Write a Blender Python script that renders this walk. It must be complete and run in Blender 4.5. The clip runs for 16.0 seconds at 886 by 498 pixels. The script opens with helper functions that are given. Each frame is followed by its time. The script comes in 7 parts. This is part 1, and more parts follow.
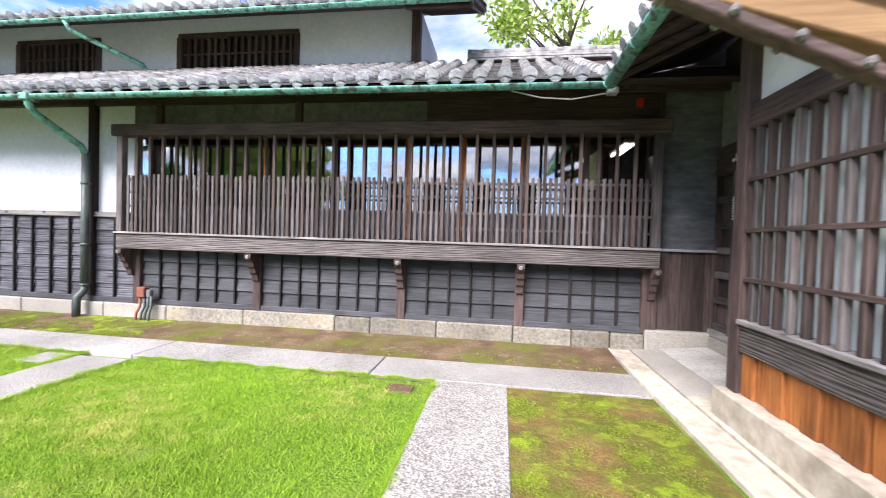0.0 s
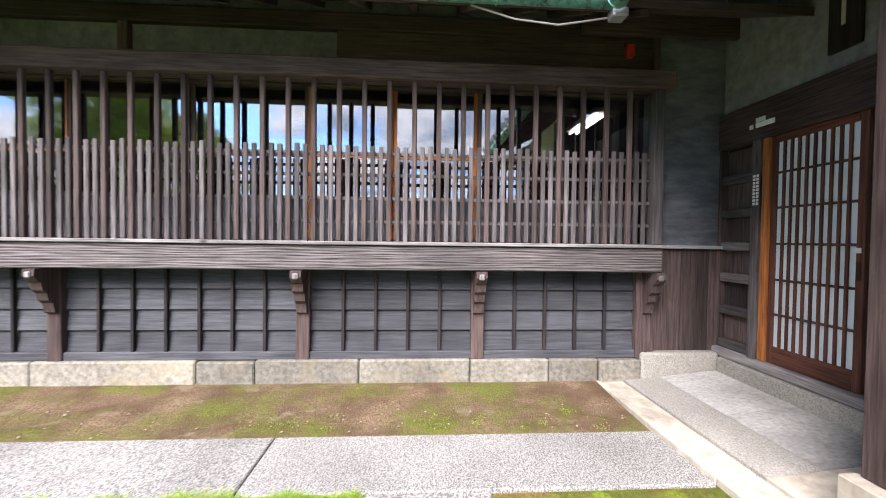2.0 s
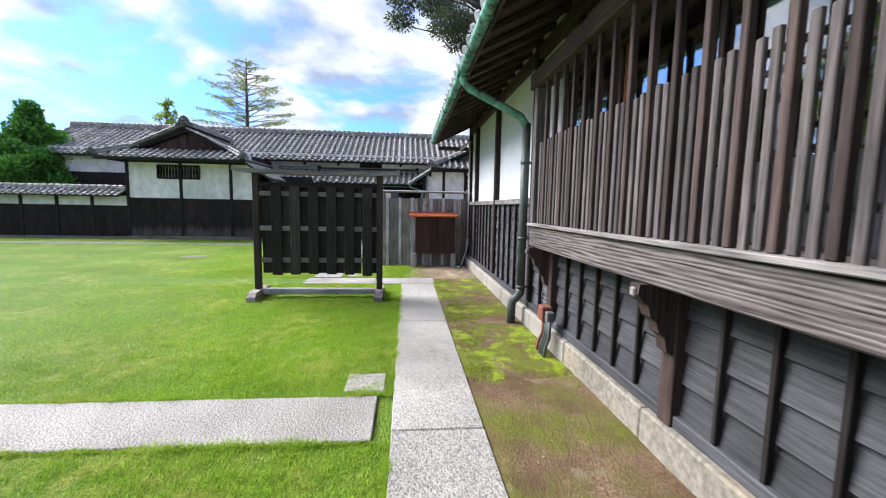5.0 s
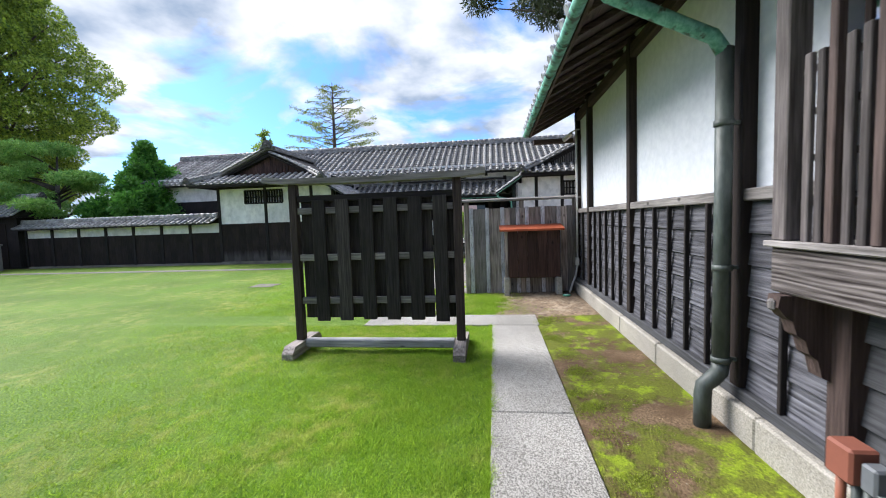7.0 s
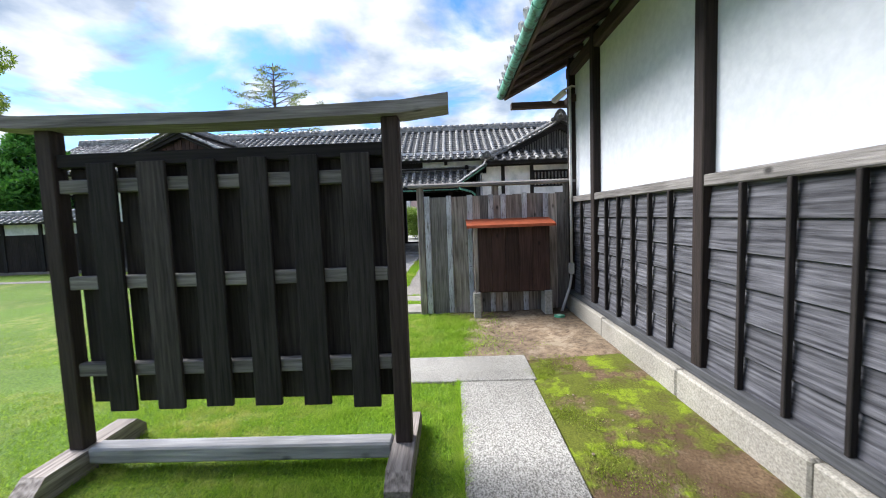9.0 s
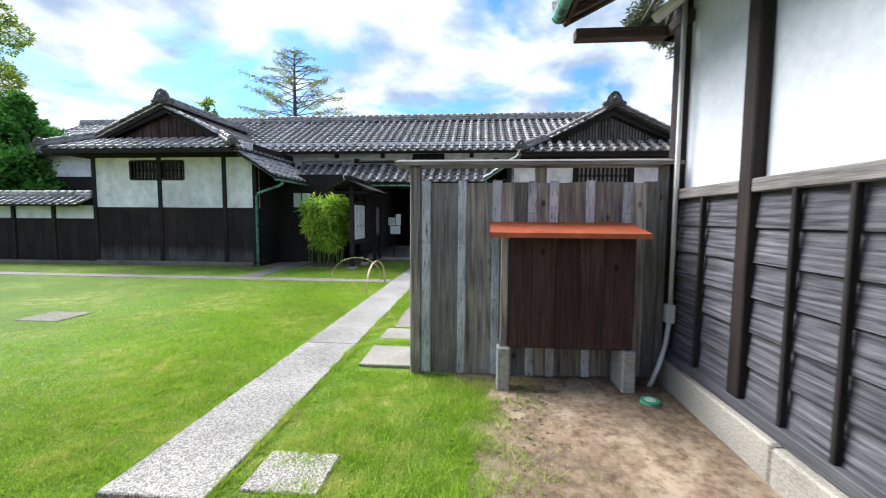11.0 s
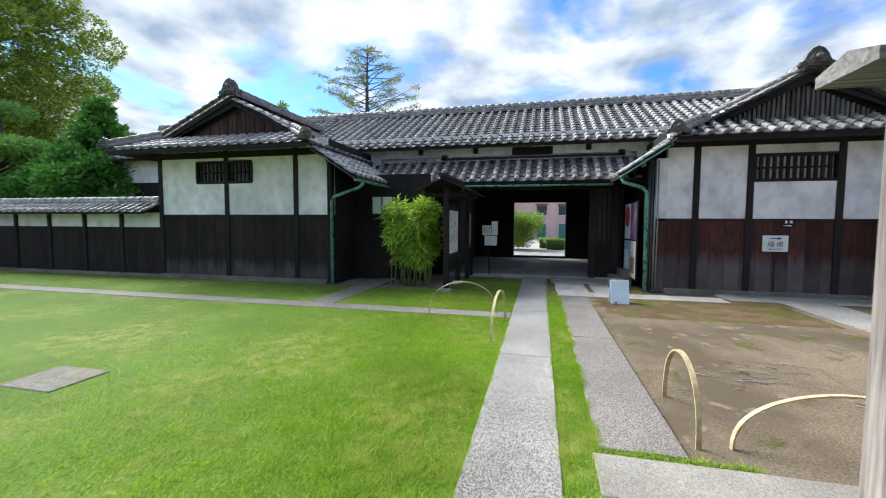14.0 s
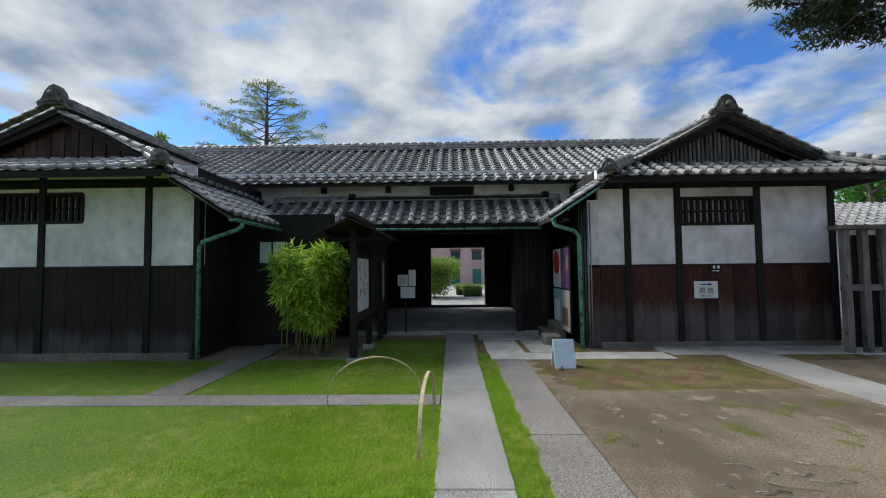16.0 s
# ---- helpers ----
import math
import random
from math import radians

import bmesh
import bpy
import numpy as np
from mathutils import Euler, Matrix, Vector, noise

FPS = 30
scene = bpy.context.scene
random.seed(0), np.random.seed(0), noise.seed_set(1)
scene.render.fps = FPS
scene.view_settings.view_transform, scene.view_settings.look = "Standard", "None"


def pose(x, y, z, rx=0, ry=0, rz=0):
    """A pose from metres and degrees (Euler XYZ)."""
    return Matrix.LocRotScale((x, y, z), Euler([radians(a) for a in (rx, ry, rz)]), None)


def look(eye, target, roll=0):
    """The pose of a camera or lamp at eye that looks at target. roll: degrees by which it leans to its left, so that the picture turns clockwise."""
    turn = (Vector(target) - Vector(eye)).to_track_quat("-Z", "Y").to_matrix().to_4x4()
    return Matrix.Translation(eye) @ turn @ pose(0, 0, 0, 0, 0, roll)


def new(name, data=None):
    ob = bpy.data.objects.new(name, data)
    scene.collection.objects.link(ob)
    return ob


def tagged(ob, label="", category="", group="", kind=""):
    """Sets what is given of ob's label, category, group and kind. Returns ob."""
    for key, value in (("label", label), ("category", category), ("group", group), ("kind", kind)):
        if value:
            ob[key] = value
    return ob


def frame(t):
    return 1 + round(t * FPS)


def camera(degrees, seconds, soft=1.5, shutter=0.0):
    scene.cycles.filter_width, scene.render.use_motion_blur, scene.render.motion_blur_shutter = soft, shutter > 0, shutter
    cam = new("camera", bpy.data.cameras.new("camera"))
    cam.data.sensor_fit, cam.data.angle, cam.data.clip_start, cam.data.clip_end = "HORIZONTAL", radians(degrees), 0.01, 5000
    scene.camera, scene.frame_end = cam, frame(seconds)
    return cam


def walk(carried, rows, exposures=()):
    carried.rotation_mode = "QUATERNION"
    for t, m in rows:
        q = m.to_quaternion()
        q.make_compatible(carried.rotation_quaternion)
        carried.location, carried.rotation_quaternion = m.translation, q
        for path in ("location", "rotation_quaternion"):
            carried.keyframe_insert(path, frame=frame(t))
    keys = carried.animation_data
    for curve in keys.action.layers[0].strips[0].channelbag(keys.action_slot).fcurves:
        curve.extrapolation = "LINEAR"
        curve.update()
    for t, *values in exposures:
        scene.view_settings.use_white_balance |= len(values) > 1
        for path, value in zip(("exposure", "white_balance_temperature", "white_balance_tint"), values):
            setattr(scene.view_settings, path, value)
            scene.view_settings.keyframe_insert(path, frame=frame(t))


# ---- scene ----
cam = camera(95.0, 16.0, soft=1.0, shutter=0.22)
PATH = [
    (0, (-0.157, -0.421, 1.461), (-0.44, 1.559, 1.415), 1.8),
    (0.5, (-0.348, -0.006, 1.432), (-0.81, 1.939, 1.376), 2.6),
    (1, (-0.426, 0.402, 1.432), (-0.769, 2.372, 1.393), 1.6),
    (1.5, (-0.487, 0.86, 1.421), (-0.6, 2.857, 1.374), 1.0),
    (2, (-0.482, 1.385, 1.466), (-0.36, 3.381, 1.417), 0.7),
    (2.5, (-0.483, 1.967, 1.488), (-0.296, 3.958, 1.494), 1.1),
    (3, (-0.633, 2.56, 1.5), (-0.849, 4.547, 1.42), 4.9),
    (3.5, (-0.727, 3.035, 1.625), (-1.827, 4.657, 1.221), 5.6),
    (4, (-0.947, 3.316, 1.52), (-2.597, 4.383, 1.148), 5.2),
    (4.5, (-1.233, 3.619, 1.581), (-3.137, 4.154, 1.285), 3.2),
    (5, (-1.589, 3.771, 1.596), (-3.57, 3.954, 1.391), 1.1),
    (5.2, (-1.783, 3.815, 1.578), (-3.774, 3.924, 1.419), 0.1),
    (7.3, (-4.219, 3.723, 1.599), (-6.197, 3.464, 1.451), -2.0),
    (7.5, (-4.469, 3.715, 1.579), (-6.447, 3.46, 1.428), -2.1),
    (8, (-5.065, 3.673, 1.546), (-7.051, 3.487, 1.395), -2.1),
    (8.5, (-5.653, 3.669, 1.542), (-7.644, 3.568, 1.387), -2.2),
    (8.7, (-5.891, 3.653, 1.52), (-7.883, 3.595, 1.361), -2.3),
    (10.8, (-8.499, 3.791, 1.498), (-10.491, 3.689, 1.346), 0.1),
    (11, (-8.717, 3.77, 1.486), (-10.703, 3.594, 1.335), 0.4),
    (11.5, (-9.249, 3.687, 1.497), (-11.201, 3.277, 1.347), 0.8),
    (12, (-9.669, 3.52, 1.495), (-11.552, 2.863, 1.341), 1.0),
    (12.5, (-10.124, 3.255, 1.478), (-11.915, 2.379, 1.315), 0.5),
    (13, (-10.462, 2.922, 1.509), (-12.228, 2.002, 1.322), 0.0),
    (13.5, (-10.79, 2.524, 1.512), (-12.65, 1.809, 1.337), 0.1),
    (14, (-11.146, 2.201, 1.553), (-13.087, 1.736, 1.427), 0.3),
    (14.5, (-11.589, 1.964, 1.595), (-13.575, 1.732, 1.546), 0.2),
    (15, (-12.057, 1.874, 1.631), (-14.055, 1.782, 1.647), -0.3),
    (15.5, (-12.478, 1.886, 1.641), (-14.476, 1.844, 1.707), -0.6),
    (16, (-12.821, 1.9, 1.652), (-14.818, 1.858, 1.747), -0.6),
]
walk(cam, [(t, look(eye, target, roll)) for t, eye, target, roll in PATH], exposures=[(0, 1.87, 6500, 20), (1.0, 1.62, 6500, 20), (1.5, 1.62, 6500, 20), (2.5, 2.25, 6500, 19), (3.5, 1.75, 6500, 15), (4.2, 1.6, 6500, 15), (5, 1.45, 6500, 15), (7.5, 1.32, 6500, 12), (11, 1.55, 6500, 11), (12.5, 1.5, 6500, 10), (14.5, 1.3, 6500, 9), (15.5, 1.22, 6500, 8), (16, 0.65, 6500, 7)])

# ---- world, sun, exposure ----
world = bpy.data.worlds.new("sky")
scene.world = world
world.use_nodes = True
wn, wl = world.node_tree.nodes, world.node_tree.links
wn.clear()
w_out = wn.new("ShaderNodeOutputWorld")
w_bg = wn.new("ShaderNodeBackground")
w_bg.inputs["Strength"].default_value = 0.125
w_sky = wn.new("ShaderNodeTexSky")
w_sky.sky_type, w_sky.sun_disc = "NISHITA", False
w_sky.sun_elevation, w_sky.sun_rotation = radians(43), radians(204)
w_tc = wn.new("ShaderNodeTexCoord")
w_sep = wn.new("ShaderNodeSeparateXYZ")
wl.new(w_tc.outputs["Generated"], w_sep.inputs[0])
w_add = wn.new("ShaderNodeMath")
w_add.operation = "ADD"
w_add.inputs[1].default_value = 0.22
wl.new(w_sep.outputs["Z"], w_add.inputs[0])
w_max = wn.new("ShaderNodeMath")
w_max.operation = "MAXIMUM"
w_max.inputs[1].default_value = 0.06
wl.new(w_add.outputs[0], w_max.inputs[0])
w_div = wn.new("ShaderNodeVectorMath")
w_div.operation = "DIVIDE"
w_cmb = wn.new("ShaderNodeCombineXYZ")
for k in range(3):
    wl.new(w_max.outputs[0], w_cmb.inputs[k])
wl.new(w_tc.outputs["Generated"], w_div.inputs[0])
wl.new(w_cmb.outputs[0], w_div.inputs[1])
w_n1 = wn.new("ShaderNodeTexNoise")
w_n1.inputs["Scale"].default_value = 1.6
w_n1.inputs["Detail"].default_value = 9
w_n1.inputs["Roughness"].default_value = 0.56
w_n1.inputs["Distortion"].default_value = 0.35
wl.new(w_div.outputs[0], w_n1.inputs["Vector"])
w_r1 = wn.new("ShaderNodeValToRGB")
w_r1.color_ramp.elements[0].position, w_r1.color_ramp.elements[1].position = 0.40, 0.52
wl.new(w_n1.outputs["Fac"], w_r1.inputs[0])
w_n2 = wn.new("ShaderNodeTexNoise")
w_n2.inputs["Scale"].default_value = 3.4
w_n2.inputs["Detail"].default_value = 7
wl.new(w_div.outputs[0], w_n2.inputs["Vector"])
w_r2 = wn.new("ShaderNodeValToRGB")
w_r2.color_ramp.elements[0].position, w_r2.color_ramp.elements[1].position = 0.38, 0.68
w_r2.color_ramp.elements[0].color = (1.35, 1.75, 2.35, 1)
w_r2.color_ramp.elements[1].color = (3.9, 4.1, 4.35, 1)
wl.new(w_n2.outputs["Fac"], w_r2.inputs[0])
w_blue = wn.new("ShaderNodeMix")
w_blue.data_type, w_blue.blend_type = "RGBA", "MULTIPLY"
w_blue.inputs["Factor"].default_value = 1.0
w_blue.inputs["B"].default_value = (0.30, 0.54, 0.92, 1)
wl.new(w_sky.outputs[0], w_blue.inputs["A"])
w_mix = wn.new("ShaderNodeMix")
w_mix.data_type = "RGBA"
wl.new(w_r1.outputs["Color"], w_mix.inputs["Factor"])
wl.new(w_blue.outputs["Result"], w_mix.inputs["A"])
wl.new(w_r2.outputs["Color"], w_mix.inputs["B"])
wl.new(w_mix.outputs["Result"], w_bg.inputs["Color"])
wl.new(w_bg.outputs[0], w_out.inputs[0])

sun = new("sun", bpy.data.lights.new("sun", "SUN"))
sun.data.energy, sun.data.angle, sun.data.color = 3.6, radians(40), (1.0, 0.985, 0.96)
sun.matrix_world = look((0, 0, 20), (4.0, 9.0, 11.0))

# ---- materials ----
MATS = {}


def surf(name, a, b, size=(1, 1, 1), fine=40.0, coarse=2.0, rough=0.8, bump=0.3, metal=0.0, lo=0.35, hi=0.65, vary=0.25, stain=0.35, spec=0.4, third=None, third_scale=6.0, third_lo=0.52, third_hi=0.6, rings="", knots="", ragged=0.62, splash=None, ringed=0.14):
    """Two-scale procedural surface: grain between a and b, broad stains, a random value a piece, and relief."""
    if name in MATS:
        return MATS[name]
    m = bpy.data.materials.new(name)
    m.use_nodes = True
    n, l = m.node_tree.nodes, m.node_tree.links
    bs = n["Principled BSDF"]
    tc, mp, oi = n.new("ShaderNodeTexCoord"), n.new("ShaderNodeMapping"), n.new("ShaderNodeObjectInfo")
    mp.inputs["Scale"].default_value = size
    off = n.new("ShaderNodeVectorMath")
    off.operation = "MULTIPLY_ADD"
    l.new(oi.outputs["Random"], off.inputs[0])
    off.inputs[1].default_value = (7.3, 5.1, 9.7)
    l.new(tc.outputs["Object"], off.inputs[2])
    l.new(off.outputs[0], mp.inputs["Vector"])
    f = n.new("ShaderNodeTexNoise")
    f.inputs["Scale"].default_value, f.inputs["Detail"].default_value, f.inputs["Roughness"].default_value = fine, 7, ragged
    l.new(mp.outputs[0], f.inputs["Vector"])
    grain = f.outputs["Fac"]
    if rings:
        wv, wm = n.new("ShaderNodeTexWave"), n.new("ShaderNodeMapping")
        wm.inputs["Scale"].default_value = {"x": (0.09, 1, 1), "y": (1, 0.09, 1), "z": (1, 1, 0.09)}[rings]
        l.new(off.outputs[0], wm.inputs["Vector"])
        l.new(wm.outputs[0], wv.inputs["Vector"])
        wv.bands_direction = "Z" if rings != "z" else "DIAGONAL"
        wv.inputs["Scale"].default_value, wv.inputs["Distortion"].default_value = (12.0, 9.0) if ringed > 0.2 else (7.0, 13.0)
        wv.inputs["Detail"].default_value, wv.inputs["Detail Scale"].default_value = 2.5, 0.9
        wmx = n.new("ShaderNodeMix")
        wmx.inputs["Factor"].default_value = ringed
        l.new(grain, wmx.inputs["A"])
        l.new(wv.outputs["Fac"], wmx.inputs["B"])
        grain = wmx.outputs["Result"]
    r = n.new("ShaderNodeValToRGB")
    r.color_ramp.elements[0].position, r.color_ramp.elements[1].position = lo, hi
    r.color_ramp.elements[0].color, r.color_ramp.elements[1].color = (*a, 1), (*b, 1)
    l.new(grain, r.inputs[0])
    col = r.outputs["Color"]
    if third:
        t = n.new("ShaderNodeTexNoise")
        t.inputs["Scale"].default_value, t.inputs["Detail"].default_value, t.inputs["Roughness"].default_value = third_scale, 8, ragged
        l.new(off.outputs[0], t.inputs["Vector"])
        tr = n.new("ShaderNodeValToRGB")
        tr.color_ramp.elements[0].position, tr.color_ramp.elements[1].position = third_lo, third_hi
        l.new(t.outputs["Fac"], tr.inputs[0])
        mx = n.new("ShaderNodeMix")
        mx.data_type = "RGBA"
        l.new(tr.outputs["Color"], mx.inputs["Factor"])
        l.new(col, mx.inputs["A"])
        mx.inputs["B"].default_value = (*third, 1)
        col = mx.outputs["Result"]
    if knots:
        vo, km = n.new("ShaderNodeTexVoronoi"), n.new("ShaderNodeMapping")
        km.inputs["Scale"].default_value = {"x": (0.55, 1, 1), "y": (1, 0.55, 1), "z": (1, 1, 0.55)}[knots]
        l.new(off.outputs[0], km.inputs["Vector"])
        l.new(km.outputs[0], vo.inputs["Vector"])
        vo.inputs["Scale"].default_value = 5.0
        kr = n.new("ShaderNodeMapRange")
        kr.inputs["From Min"].default_value, kr.inputs["From Max"].default_value = 0.05, 0.13
        kr.inputs["To Min"].default_value, kr.inputs["To Max"].default_value = 0.22, 1.0
        l.new(vo.outputs["Distance"], kr.inputs["Value"])
        ks = n.new("ShaderNodeVectorMath")
        ks.operation = "SCALE"
        l.new(col, ks.inputs[0])
        l.new(kr.outputs[0], ks.inputs["Scale"])
        col = ks.outputs[0]
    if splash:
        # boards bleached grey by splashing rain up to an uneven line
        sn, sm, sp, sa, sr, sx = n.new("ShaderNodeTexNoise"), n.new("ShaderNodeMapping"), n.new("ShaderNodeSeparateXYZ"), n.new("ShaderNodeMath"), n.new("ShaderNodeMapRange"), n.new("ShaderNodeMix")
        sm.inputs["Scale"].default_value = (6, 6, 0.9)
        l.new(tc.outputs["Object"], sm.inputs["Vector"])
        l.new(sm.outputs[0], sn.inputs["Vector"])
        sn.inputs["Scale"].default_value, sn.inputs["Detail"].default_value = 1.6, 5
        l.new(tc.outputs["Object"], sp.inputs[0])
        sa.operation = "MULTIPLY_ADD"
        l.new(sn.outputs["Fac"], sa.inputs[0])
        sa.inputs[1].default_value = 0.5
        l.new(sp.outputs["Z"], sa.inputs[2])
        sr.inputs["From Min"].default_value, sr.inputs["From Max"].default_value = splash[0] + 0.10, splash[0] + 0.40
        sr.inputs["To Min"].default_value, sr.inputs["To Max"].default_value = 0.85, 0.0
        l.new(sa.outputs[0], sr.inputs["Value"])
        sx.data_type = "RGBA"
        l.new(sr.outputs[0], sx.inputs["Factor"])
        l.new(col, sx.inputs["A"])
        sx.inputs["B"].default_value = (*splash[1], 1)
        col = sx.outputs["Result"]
    c = n.new("ShaderNodeTexNoise")
    c.inputs["Scale"].default_value, c.inputs["Detail"].default_value = coarse, 4
    l.new(off.outputs[0], c.inputs["Vector"])
    cr = n.new("ShaderNodeMapRange")
    cr.inputs["From Min"].default_value, cr.inputs["From Max"].default_value = 0.3, 0.7
    cr.inputs["To Min"].default_value, cr.inputs["To Max"].default_value = 1 - stain, 1 + stain * 0.4
    l.new(c.outputs["Fac"], cr.inputs["Value"])
    vr = n.new("ShaderNodeMapRange")
    vr.inputs["To Min"].default_value, vr.inputs["To Max"].default_value = 1 - vary, 1 + vary
    l.new(oi.outputs["Random"], vr.inputs["Value"])
    mu = n.new("ShaderNodeMath")
    mu.operation = "MULTIPLY"
    l.new(cr.outputs[0], mu.inputs[0])
    l.new(vr.outputs[0], mu.inputs[1])
    vm = n.new("ShaderNodeVectorMath")
    vm.operation = "SCALE"
    l.new(col, vm.inputs[0])
    l.new(mu.outputs[0], vm.inputs["Scale"])
    l.new(vm.outputs[0], bs.inputs["Base Color"])
    bs.inputs["Roughness"].default_value, bs.inputs["Metallic"].default_value = rough, metal
    bs.inputs["Specular IOR Level"].default_value = spec
    if bump:
        bp = n.new("ShaderNodeBump")
        bp.inputs["Strength"].default_value, bp.inputs["Distance"].default_value = bump, 0.01
        l.new(grain, bp.inputs["Height"])
        l.new(bp.outputs[0], bs.inputs["Normal"])
    MATS[name] = m
    return m


AX = {"x": (0.05, 1, 1), "y": (1, 0.05, 1), "z": (1, 1, 0.05)}


def wood(kind, axis):
    """Timber of one of the place's kinds, its grain along an axis."""
    a, b, bump, rough, vary = {
        "dark": ((0.030, 0.020, 0.018), (0.105, 0.072, 0.064), 0.5, 0.7, 0.25),
        "lattice": ((0.040, 0.033, 0.032), (0.150, 0.132, 0.128), 0.5, 0.75, 0.4),
        "brown_bar": ((0.030, 0.020, 0.018), (0.105, 0.076, 0.068), 0.5, 0.7, 0.4),
        "grey": ((0.095, 0.087, 0.082), (0.29, 0.27, 0.258), 0.6, 0.85, 0.25),
        "board": ((0.018, 0.018, 0.023), (0.145, 0.145, 0.163), 0.8, 0.75, 0.2),
        "slate": ((0.030, 0.031, 0.034), (0.078, 0.080, 0.086), 0.25, 0.7, 0.22),
        "beam": ((0.018, 0.013, 0.012), (0.165, 0.145, 0.138), 0.7, 0.7, 0.15),
        "soot": ((0.013, 0.011, 0.0105), (0.062, 0.053, 0.050), 0.6, 0.75, 0.4),
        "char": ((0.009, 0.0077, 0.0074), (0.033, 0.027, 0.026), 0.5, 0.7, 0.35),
        "red": ((0.024, 0.013, 0.011), (0.092, 0.050, 0.043), 0.4, 0.7, 0.3),
        "fence": ((0.13, 0.108, 0.096), (0.49, 0.43, 0.39), 0.6, 0.85, 0.3),
        "pale": ((0.26, 0.26, 0.27), (0.50, 0.49, 0.48), 0.6, 0.85, 0.15),
        "orange": ((0.17, 0.052, 0.014), (0.50, 0.185, 0.052), 0.4, 0.65, 0.25),
        "dado": ((0.012, 0.009, 0.008), (0.036, 0.025, 0.022), 0.4, 0.75, 0.25),
        "orange_red": ((0.055, 0.020, 0.014), (0.16, 0.062, 0.040), 0.3, 0.55, 0.2),
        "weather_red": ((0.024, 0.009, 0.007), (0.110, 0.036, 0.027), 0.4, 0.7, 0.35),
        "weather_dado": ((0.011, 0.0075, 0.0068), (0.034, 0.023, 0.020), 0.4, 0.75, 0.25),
        "fresh": ((0.16, 0.09, 0.042), (0.30, 0.185, 0.09), 0.3, 0.7, 0.15),
    }[kind]
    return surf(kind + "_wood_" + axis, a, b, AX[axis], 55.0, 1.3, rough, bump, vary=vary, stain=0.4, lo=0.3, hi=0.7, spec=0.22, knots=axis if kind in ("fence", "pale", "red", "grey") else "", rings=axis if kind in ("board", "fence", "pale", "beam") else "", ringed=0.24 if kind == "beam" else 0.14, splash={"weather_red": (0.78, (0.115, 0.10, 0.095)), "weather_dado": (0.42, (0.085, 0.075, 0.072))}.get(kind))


PLASTER = surf("white_plaster", (0.53, 0.56, 0.61), (0.61, 0.635, 0.68), (1, 1, 1), 14, 0.7, 0.9, 0.08, vary=0.03, stain=0.10)
PLASTER_OLD = surf("weathered_plaster", (0.60, 0.585, 0.585), (0.84, 0.815, 0.81), (1.0, 1.0, 0.8), 3.4, 0.7, 0.9, 0.2, vary=0.06, stain=0.28, lo=0.30, hi=0.56)
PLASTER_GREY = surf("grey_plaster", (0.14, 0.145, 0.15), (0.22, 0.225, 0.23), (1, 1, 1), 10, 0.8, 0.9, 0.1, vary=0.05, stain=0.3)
PLASTER_DIM = surf("dark_grey_plaster", (0.10, 0.102, 0.098), (0.17, 0.172, 0.166), (1, 1, 1), 10, 0.8, 0.9, 0.1, vary=0.05, stain=0.35)
PLASTER_BLACK = surf("black_plaster", (0.075, 0.082, 0.09), (0.16, 0.17, 0.18), (0.3, 0.3, 1), 12, 1.5, 0.5, 0.15, vary=0.0, stain=0.3)
TILE = surf("grey_roof_tile", (0.17, 0.165, 0.158), (0.39, 0.38, 0.365), (1, 1, 1), 9, 2.5, 0.55, 0.15, vary=0.25, stain=0.4)
TILE_EAVE = surf("eave_tile", (0.24, 0.25, 0.27), (0.42, 0.43, 0.45), (1, 1, 1), 18, 4, 0.5, 0.2, vary=0.2, stain=0.3)
# darker copy of TILE: on pan tiles it paints the shade between rows
TILE_DARK = surf("shaded_pan_and_dark_tile", (0.055, 0.053, 0.05), (0.16, 0.155, 0.148), (1, 1, 1), 10, 2.5, 0.6, 0.15, vary=0.2, stain=0.4)
COPPER = surf("verdigris_copper", (0.055, 0.23, 0.17), (0.20, 0.46, 0.37), (1, 1, 1), 22, 3, 0.6, 0.2, vary=0.1, stain=0.35, third=(0.05, 0.075, 0.055), third_scale=9)
PIPE = surf("grey_green_pipe", (0.045, 0.058, 0.052), (0.085, 0.10, 0.092), (1, 1, 0.3), 25, 3, 0.5, 0.1, vary=0.1)
STONE = surf("path_granite", (0.13, 0.122, 0.107), (0.47, 0.45, 0.41), (1, 1, 1), 95, 0.9, 0.72, 0.7, vary=0.10, stain=0.36, lo=0.42, hi=0.57)
GRAVEL = surf("pebbled_paving", (0.13, 0.118, 0.102), (0.48, 0.455, 0.41), (1, 1, 1), 80, 1.5, 0.75, 1.0, vary=0.08, stain=0.25, lo=0.42, hi=0.58)
GRAVEL_DARK = surf("dark_pebbled_paving", (0.10, 0.086, 0.074), (0.32, 0.29, 0.255), (1, 1, 1), 85, 1.5, 0.75, 0.9, vary=0.08, stain=0.2, lo=0.4, hi=0.6)
FOUND = surf("foundation_granite", (0.125, 0.115, 0.09), (0.25, 0.23, 0.185), (1, 1, 1), 23, 1.6, 0.85, 0.35, vary=0.22, stain=0.35, third=(0.26, 0.215, 0.14), third_scale=2.5, third_lo=0.5, third_hi=0.75)
AGGREGATE = surf("washed_aggregate", (0.20, 0.185, 0.155), (0.40, 0.375, 0.325), (1, 1, 1), 85, 1.3, 0.85, 0.6, vary=0.06, stain=0.3)
KERB = surf("warm_stone", (0.34, 0.295, 0.225), (0.52, 0.465, 0.37), (1, 1, 1), 9, 1.1, 0.8, 0.15, vary=0.08, stain=0.3)
